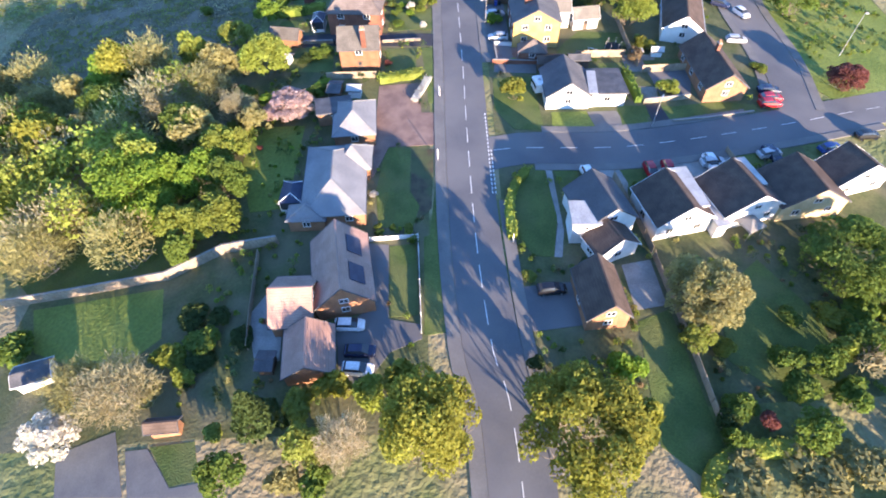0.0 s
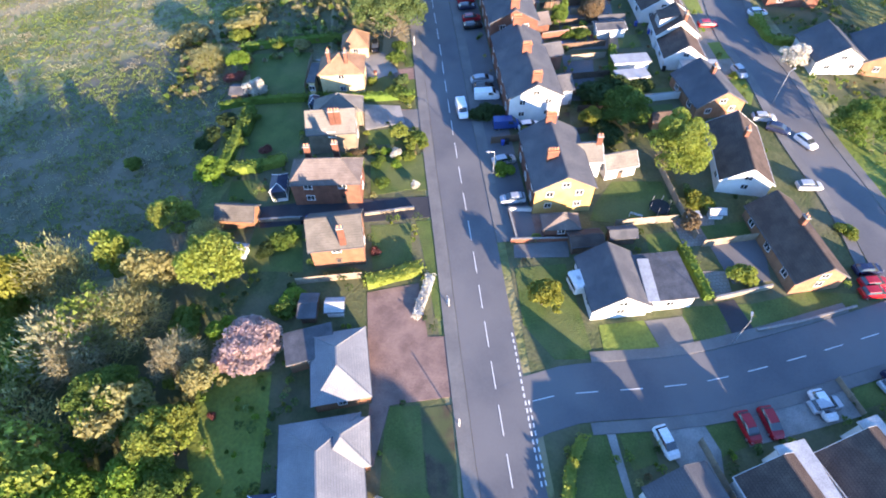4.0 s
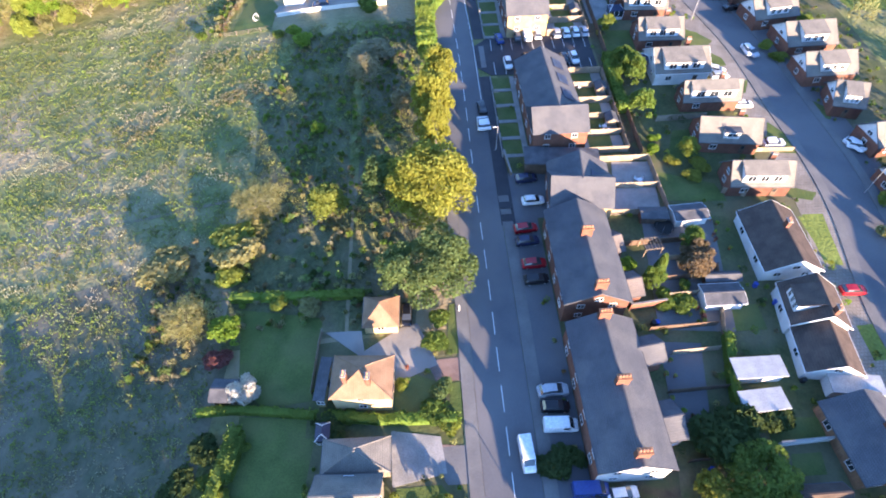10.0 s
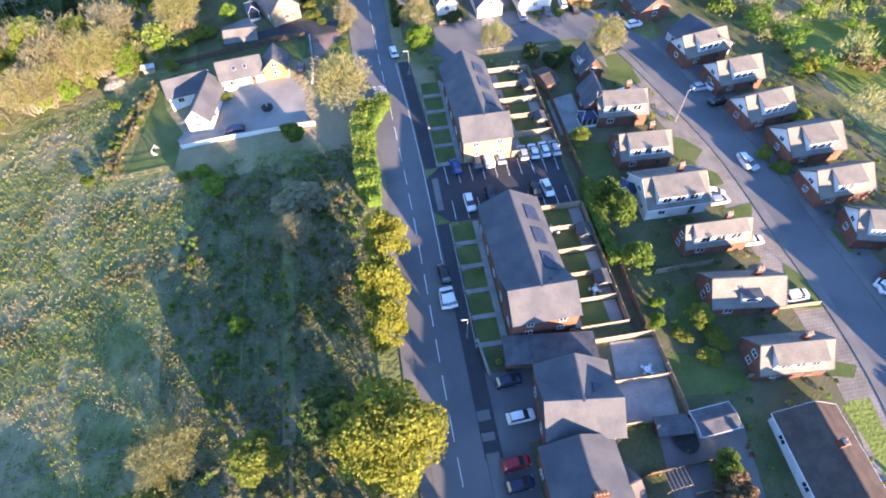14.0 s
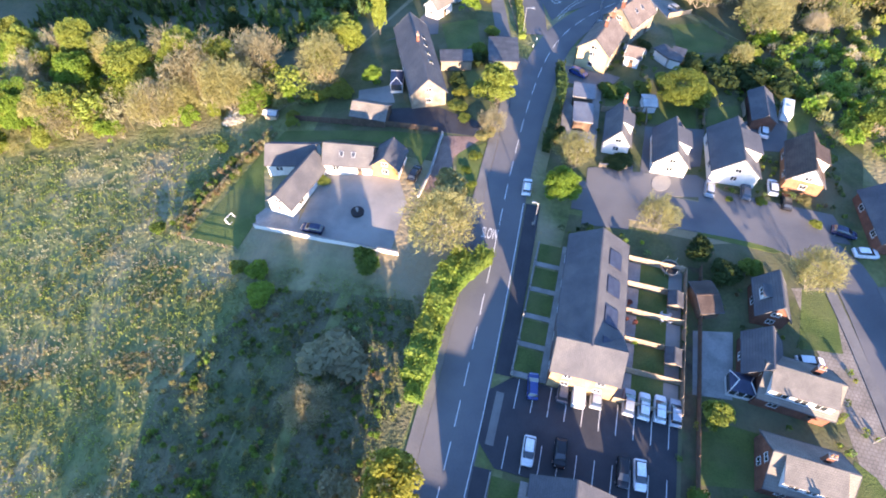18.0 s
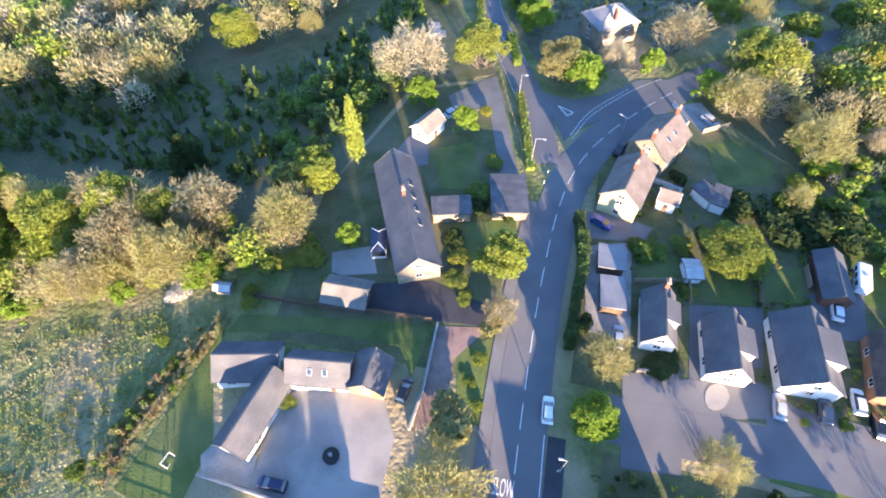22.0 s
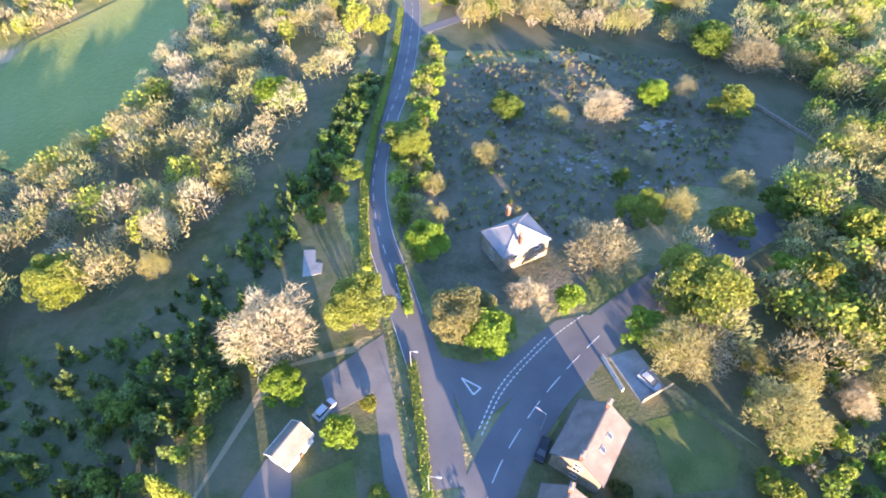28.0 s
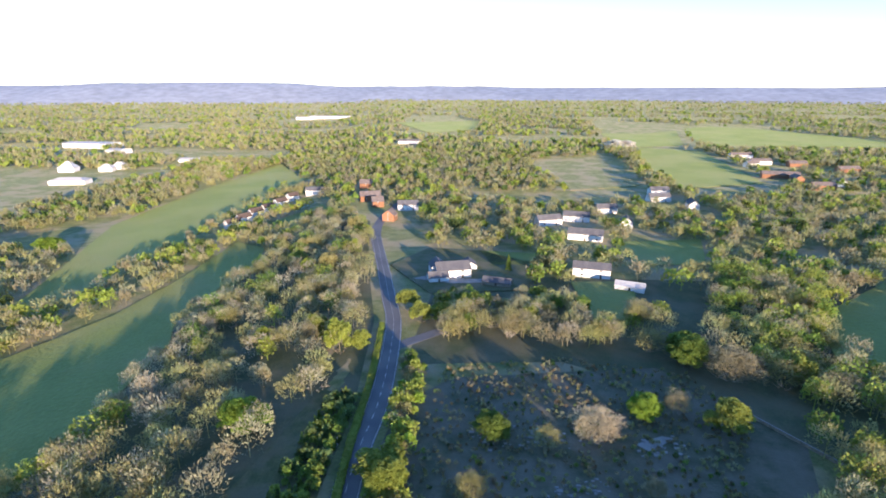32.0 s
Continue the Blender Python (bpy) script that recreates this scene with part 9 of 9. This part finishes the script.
WINTER = [("midbare", "twig"), ("midbare", "blush"), ("midbare", "tan"), ("midbare", "tan"), ("mid", "tan"), ("mid", "lime")]
VALLEY_WOOD = [(-74, 352), (-66, 372), (-58, 390), (-53, 414), (-48, 440), (-45, 480), (-49, 520), (-57, 565), (-67, 610), (-76, 660), (-100, 700), (-122, 690), (-130, 630), (-133, 584), (-124, 540), (-129, 487), (-126, 450), (-118, 420), (-124, 402), (-150, 396), (-200, 384), (-210, 335), (-110, 352)]
WEST_END = [(-150, 322), (-100, 318), (-104, 350), (-200, 345), (-240, 330)]
CONIFERS = [(-150, 300), (-100, 301), (-62, 300), (-48, 306), (-46, 326), (-44, 350), (-40, 376), (-36, 410), (-36, 438), (-43, 440), (-46, 412), (-48, 390), (-54, 372), (-64, 350), (-72, 341), (-84, 335), (-150, 332)]
NORTH_ROW = [(-14, 482), (50, 480), (76, 492), (70, 506), (-10, 508)]
EAST_WOOD = [(30, 353), (60, 388), (92, 410), (80, 425), (92, 440), (70, 470), (120, 560), (230, 560), (230, 410), (110, 398), (60, 362), (46, 346)]
ROADSIDE = [(40, 346), (62, 362), (95, 388), (180, 400), (180, 370), (110, 352), (60, 342)]
BRAMBLE = [(44, 314), (50, 324), (46, 342), (110, 352), (180, 350), (170, 296), (78, 284), (74, 290), (62, 306)]
SCRUB_STRIP = [(-56, 148), (-46, 146), (-42, 168), (-45, 176), (-54, 172)]
LANE_EAST = [(-19, 372), (-23, 392), (-24, 412), (-23, 436), (-25, 468), (-17, 462), (-16, 436), (-16, 412), (-14, 392), (-11, 376)]
CLEARING = [(-14, 380), (-16, 412), (-10, 460), (30, 470), (70, 462), (78, 436), (62, 404), (40, 384), (20, 370), (0, 368)]


def planted(ring, count, kinds, seed, low, high):
    xs, ys = [p[0] for p in ring], [p[1] for p in ring]
    wood(min(xs), min(ys), max(xs), max(ys), count, kinds, seed, low, high, lambda x, y: within(ring, x, y))


wood(-100, 52, -44, 104, 24, [("mid", "lime"), ("mid", "lime"), ("mid", "bright"), ("midbare", "tan"), ("mid", "tan"), ("mid", "olive")], 3, 8, 13)
wood(48, -5, 100, 42, 10, [("mid", "green"), ("mid", "lime"), ("midbare", "tan")], 5, 3, 6)
WEST_LIME = [(-165, 250), (-112, 259), (-84, 268), (-84, 292), (-112, 290), (-170, 288)]
WEST_BARE = [(-84, 268), (-69, 274), (-57, 279), (-46, 284), (-43, 289), (-52, 293), (-66, 294), (-84, 293)]
WEST_FRONT = [(-140, 250), (-110, 255), (-84, 263), (-69, 270), (-57, 275), (-46, 281), (-47, 284), (-69, 275), (-84, 269), (-110, 261), (-140, 256)]
planted(WEST_LIME, 26, [("broad", "lime"), ("broad", "bright"), ("broad", "lime"), ("bare", "tan"), ("broad", "yellow"), ("bare", "twig")], 6, 10, 15)
planted(WEST_BARE, 18, [("bare", "tan"), ("bare", "tan"), ("bare", "twig"), ("bare", "tan"), ("broad", "lime")], 7, 10, 14)
planted(WEST_FRONT, 26, [("mid", "lime"), ("mid", "bright"), ("mid", "lime"), ("midbare", "tan")], 17, 4, 7)
planted(VALLEY_WOOD, 46, WINTER, 8, 9, 14)
planted(EAST_WOOD, 22, WINTER + [("mid", "yellow")], 12, 8, 12)
planted(ROADSIDE, 12, [("mid", "yellow"), ("mid", "lime"), ("midbare", "tan"), ("mid", "olive")], 10, 9, 12)
planted(BRAMBLE, 14, [("midbare", "tan"), ("midbare", "blush"), ("mid", "green"), ("midbare", "tan")], 11, 6, 10)
planted(NORTH_ROW, 7, [("midbare", "tan"), ("midbare", "twig")], 16, 10, 13)
for leaf, seed in (("lime", 1), ("tan", 2), ("lime", 3), ("twig", 4)):
    wood_mass(-140, 56, -52, 92, 22, leaf, 100 + seed, 8, 13, quads=520, size=0.36, label="dense spring woodland behind gardens")
    wood_mass(50, -10, 115, 40, 18, leaf, 110 + seed, 2, 5, label="dense garden shrubs and small trees")
for leaf, seed, n in (("lime", 1, 22), ("yellow", 2, 10), ("tan", 3, 16), ("twig", 4, 8), ("bright", 5, 8)):
    wood_in(WEST_LIME, n, leaf, 120 + seed, 5, 10, 480, 0.3, "dense budding wood on the valley edge")
for leaf, seed, n in (("tan", 1, 14), ("twig", 2, 8), ("blush", 3, 4), ("lime", 4, 6)):
    wood_in(WEST_BARE, n, leaf, 125 + seed, 4, 9, 480, 0.3, "dense bare wood on the valley edge")
for leaf, seed, n in (("dark", 1, 110), ("green", 2, 180), ("bluish", 3, 330)):
    wood_in(CONIFERS, n, leaf, 130 + seed, 1.8, 4.8, 100, 0.28, "dark young conifers in a valley", "cone")
for leaf, seed, n in (("tan", 1, 170), ("twig", 2, 150), ("blush", 3, 50), ("lime", 4, 36), ("green", 5, 14)):
    wood_in(VALLEY_WOOD, n, leaf, 140 + seed, 8, 13, 500, 0.36, "dense bare valley wood in bud")
    wood_in(WEST_END, n // 5, leaf, 150 + seed, 8, 13, 360, 0.46, "dense bare valley wood in bud")
    wood_in(NORTH_ROW, n // 8, leaf, 155 + seed, 8, 12, 560, 0.34, "thicket of bare trees beside a lane")
for leaf, seed, n in (("yellow", 1, 14), ("lime", 2, 26), ("tan", 3, 60), ("green", 4, 26), ("twig", 5, 50)):
    wood_in(EAST_WOOD, n * 2, leaf, 160 + seed, 8, 13, 450, 0.37, "dense mixed wood beyond a road")
    wood_in(ROADSIDE, n, leaf, 170 + seed, 7, 11, 380, 0.42, "roadside trees in young leaf")
rng = random.Random(77)
for k in range(16):
    # ragged dry patches where the meadow has died back
    cx, cy, r = rng.uniform(-74, -38), rng.uniform(206, 238), rng.uniform(2.5, 6)
    ring = [(cx + 1.7 * r * rng.uniform(0.4, 1.2) * math.cos(a * math.pi / 6), cy + r * rng.uniform(0.4, 1.2) * math.sin(a * math.pi / 6)) for a in range(12)]
    for leaf, n in (("tan", 34), ("blush", 16), ("twig", 22)):
        wood_in(ring, n, leaf, 310 + k, 0.2, 0.5, 34, 0.15, "dry brown brambles in a meadow")
EAST_EDGE = [(80, 282), (88, 262), (92, 240), (150, 236), (170, 296), (78, 300)]
for leaf, seed, n in (("bright", 1, 190), ("lime", 2, 280), ("tan", 3, 220), ("green", 4, 140), ("blush", 5, 90)):
    wood_in(EAST_EDGE, n // 3, leaf, 185 + seed, 1.5, 6, 120, 0.3, "scrub and small trees behind an estate")
    wood_in([(60, 298), (66, 292), (80, 292), (76, 330), (50, 332), (56, 318)], n // 7, leaf, 195 + seed, 1.5, 4.5, 150, 0.28, "dense shrubs behind gardens")
    wood_in(BRAMBLE, n, leaf, 180 + seed, 1.2, 3.2, 90, 0.28, "pale green brambles and saplings")
for leaf, seed, n in (("dark", 1, 90), ("tan", 2, 240), ("green", 3, 130), ("brown", 4, 110), ("twig", 5, 220), ("bluish", 6, 120)):
    wood_in(CLEARING, (n * 5 // 2) if leaf in ("tan", "twig", "brown") else n // 2, leaf, 200 + seed, 0.5, 1.7, 42, 0.24, "brambles and weeds on rough ground")
    wood_in([(-35, 233), (-9, 236), (-5, 219), (-13, 187), (-20, 180), (-33, 182), (-43, 212)], n // 2, "green" if leaf in ("twig", "dark") else leaf, 230 + seed, 0.5, 1.2, 60, 0.2, "brambles below roadside trees")
    wood_mass(-40, 154, -10, 178, n // 4, leaf, 250 + seed, 0.6, 1.5, 80, 0.2, "weeds and brambles behind a garden hedge")
    wood_in(SCRUB_STRIP, n // 6, leaf, 240 + seed, 0.7, 1.7, 70, 0.2, "brambles at the edge of a meadow")


for leaf, seed, n in (("lime", 1, 26), ("green", 2, 18), ("tan", 3, 14), ("bright", 4, 8), ("twig", 5, 10)):
    wood_in(LANE_EAST, n, leaf, 260 + seed, 2.5, 6, 260, 0.3, "hedgerow shrubs beside a lane")


for leaf, seed, n in (("bluish", 1, 60), ("green", 2, 50), ("dark", 3, 30), ("lime", 4, 16)):
    wood_in([(-62, 312), (-50, 304), (-42, 322), (-36, 338), (-47, 352), (-56, 342), (-66, 330)], n // 2, leaf, 270 + seed, 2, 5, 180, 0.28, "dark green scrub in a valley")
    wood_in([(-47, 380), (-40, 376), (-35, 392), (-35, 440), (-42, 440)], n, leaf, 280 + seed, 1.5, 4, 160, 0.26, "dark green scrub beside a lane")


for leaf, seed, n in (("twig", 1, 50), ("brown", 2, 40), ("tan", 3, 30), ("green", 4, 30)):
    wood_in([(-50, 271), (-55, 269), (-62, 243), (-57, 240)], n, leaf, 290 + seed, 0.6, 1.6, 60, 0.22, "tangled brambles along a field fence")


def garden_plants():
    """Low plants, beds and bushes in the rough ground between houses, fences and drives."""
    boxes = [(min(p[0] for p in r), min(p[1] for p in r), max(p[0] for p in r), max(p[1] for p in r), r) for r in BUSY]
    roads = [(a, b) for line in (MAIN, LANE, SIDE, ESTATE, [(66.8, 245), (62, 262), (54, 266.5), (30, 267.3), (14, 267)]) for a, b in zip(line, line[1:])]
    def free(x, y):
        for x0, y0, x1, y1, r in boxes:
            if x0 <= x <= x1 and y0 <= y <= y1 and within(r, x, y):
                return False
        for (ax, ay), (bx, by) in roads:
            u = max(0, min(1, ((x - ax) * (bx - ax) + (y - ay) * (by - ay)) / ((bx - ax) ** 2 + (by - ay) ** 2)))
            if math.hypot(x - ax - u * (bx - ax), y - ay - u * (by - ay)) < 6.6:
                return False
        return True
    rng = random.Random(77)
    for leaf, n, low, high in (("green", 420, 0.5, 1.6), ("dark", 260, 0.6, 2.0), ("lime", 260, 0.5, 1.5), ("bluish", 180, 0.5, 1.5), ("tan", 160, 0.5, 1.4), ("bright", 110, 0.4, 1.0), ("brown", 80, 0.4, 1.0), ("yellow", 50, 0.3, 0.8)):
        spots = []
        while len(spots) < n:
            x, y = rng.choice(((rng.uniform(11, 64), rng.uniform(84, 262)), (rng.uniform(11, 64), rng.uniform(28, 70)), (rng.uniform(-36, -3), rng.uniform(28, 150)), (rng.uniform(76, 98), rng.uniform(98, 250)), (rng.uniform(12, 64), rng.uniform(274, 318))))
            if free(x, y) and noise.noise(Vector((x / 6, y / 6, 4))) > -0.1:
                spots.append((x, y, rng.uniform(low, high)))
        far_wood("garden_plants", spots, leaf, 60, 0.13, "low garden plants and bushes beside houses", n, "leafy")


garden_plants()


for leaf, seed, n in (("tan", 1, 26), ("lime", 2, 16), ("green", 3, 12), ("twig", 4, 18)):
    wood_in([(-20, 508), (76, 508), (84, 536), (40, 528), (-16, 536)], n, leaf, 300 + seed, 4, 9, 260, 0.42, "mixed trees below a white villa")


def rubble():
    """Broken pale slabs and stones scattered over the cleared ground."""
    rng = random.Random(31)
    v, f = [], []
    for cx, cy, n in ((26, 402, 40), (18, 424, 40), (48, 420, 30), (4, 420, 20), (36, 396, 24)):
        for k in range(n):
            x, y, s = cx + rng.gauss(0, 4), cy + rng.gauss(0, 2.5), rng.uniform(0.15, 0.7)
            g = ground(x, y)
            box(v, f, x - s, y - s * rng.uniform(0.4, 1), g - 0.1, x + s, y + s * rng.uniform(0.4, 1), g + rng.uniform(0.1, 0.35))
    tagged(new("rubble", mesh_of("rubble", v, f, "concrete")), "pale broken concrete rubble on rough ground", "rubble", kind="stuff")


rubble()


def distance():
    """Woods and hedges that run on to the horizon."""
    rng = np.random.default_rng(21)
    for leaf, share, seed in (("tan", 1900, 1), ("lime", 520, 2), ("green", 560, 3), ("twig", 1600, 4), ("dark", 120, 5)):
        near = []
        while len(near) < share:
            x, y = rng.uniform(-420, 480), rng.uniform(480, 1100)
            if abs(x + 45 + max(0, y - 540) * 0.2) < 30 and y < 720 or noise.noise(Vector((x / 120, y / 120, 0))) < -0.42 or within(VALLEY_WOOD, x, y) or (-60 < x < 110 and y < 545):
                continue
            if open_land(x, y):
                near.append((x, y, rng.uniform(7, 12)))
        far_wood("woodland", [p for p in near if p[1] < 740], leaf, 96, 0.82, "far mixed spring woodland between fields", seed)
        far_wood("woodland", [p for p in near if p[1] >= 740], leaf, 42, 1.35, "far mixed spring woodland between fields", seed + 30)
        far = []
        while len(far) < share * 4:
            r = 1000 * 4.0 ** rng.random()
            x, y = rng.uniform(-1.0, 1.0) * r, r
            if noise.noise(Vector((x / 260, y / 160, 0))) > -0.17 and open_land(x, y):
                far.append((x, y, rng.uniform(7, 12)))
        far_wood("woodland", far, leaf, 9, 3.1, "distant woods and hedgerows towards the horizon", seed + 10)


distance()


def tussocks():
    """Upright tufts of rough grass over the meadow west of the road, in drifts of green and straw."""
    rng = np.random.default_rng(9)
    tufts = {"straw": [], "tan": [], "grass": [], "lime": [], "blush": []}
    while sum(len(q) for q in tufts.values()) < 34000:
        x, y = rng.uniform(-150, -7), rng.uniform(112, 290)
        if (x > -42 and y < 172) or (x > -57 and y > 238) or y > 255 + (x + 110) * 0.3:
            continue
        drift = noise.noise(Vector((x / 24, y / 11, 1.0))) + 0.5 * noise.noise(Vector((x / 9, y / 5, 2.0)))
        speck = noise.noise(Vector((x / 3, y / 3, 5.0))) + rng.normal() * 0.3
        if speck < (0.12 if drift > 0.2 else -0.15):
            continue
        if x > -43 and y > 172:
            kind = "grass" if rng.random() < 0.75 else "tan"
        elif drift > 0.2:
            kind = "blush" if rng.random() < 0.55 else "straw"
        elif speck + 0.6 * drift > 0.42:
            kind = "straw"
        else:
            kind = "grass" if rng.random() < 0.72 else "lime"
        tufts[kind].append((x, y, ground(x, y) + 0.05))
    for leaf, spots in tufts.items():
        base = np.repeat(np.array(spots), 4, axis=0)
        n = len(base)
        base[:, :2] += rng.normal(size=(n, 2)) * 0.28
        w = rng.uniform(0, 2 * math.pi, n)
        side = np.stack([np.cos(w), np.sin(w), 0 * w], 1) * (0.07 + 0.09 * rng.random(n))[:, None]
        tip = np.stack([rng.normal(size=n) * 0.14, rng.normal(size=n) * 0.14, 0.2 + 0.26 * rng.random(n)], 1)
        vv = np.stack([base - side, base + side, base + tip], 1).reshape(-1, 3)
        tagged(new("rough_grass", quads_mesh("rough_grass", vv, np.arange(len(vv)).reshape(-1, 3), "leaf_" + leaf)), "rough tussocky grass and weeds in a meadow", "grass", kind="stuff")


tussocks()
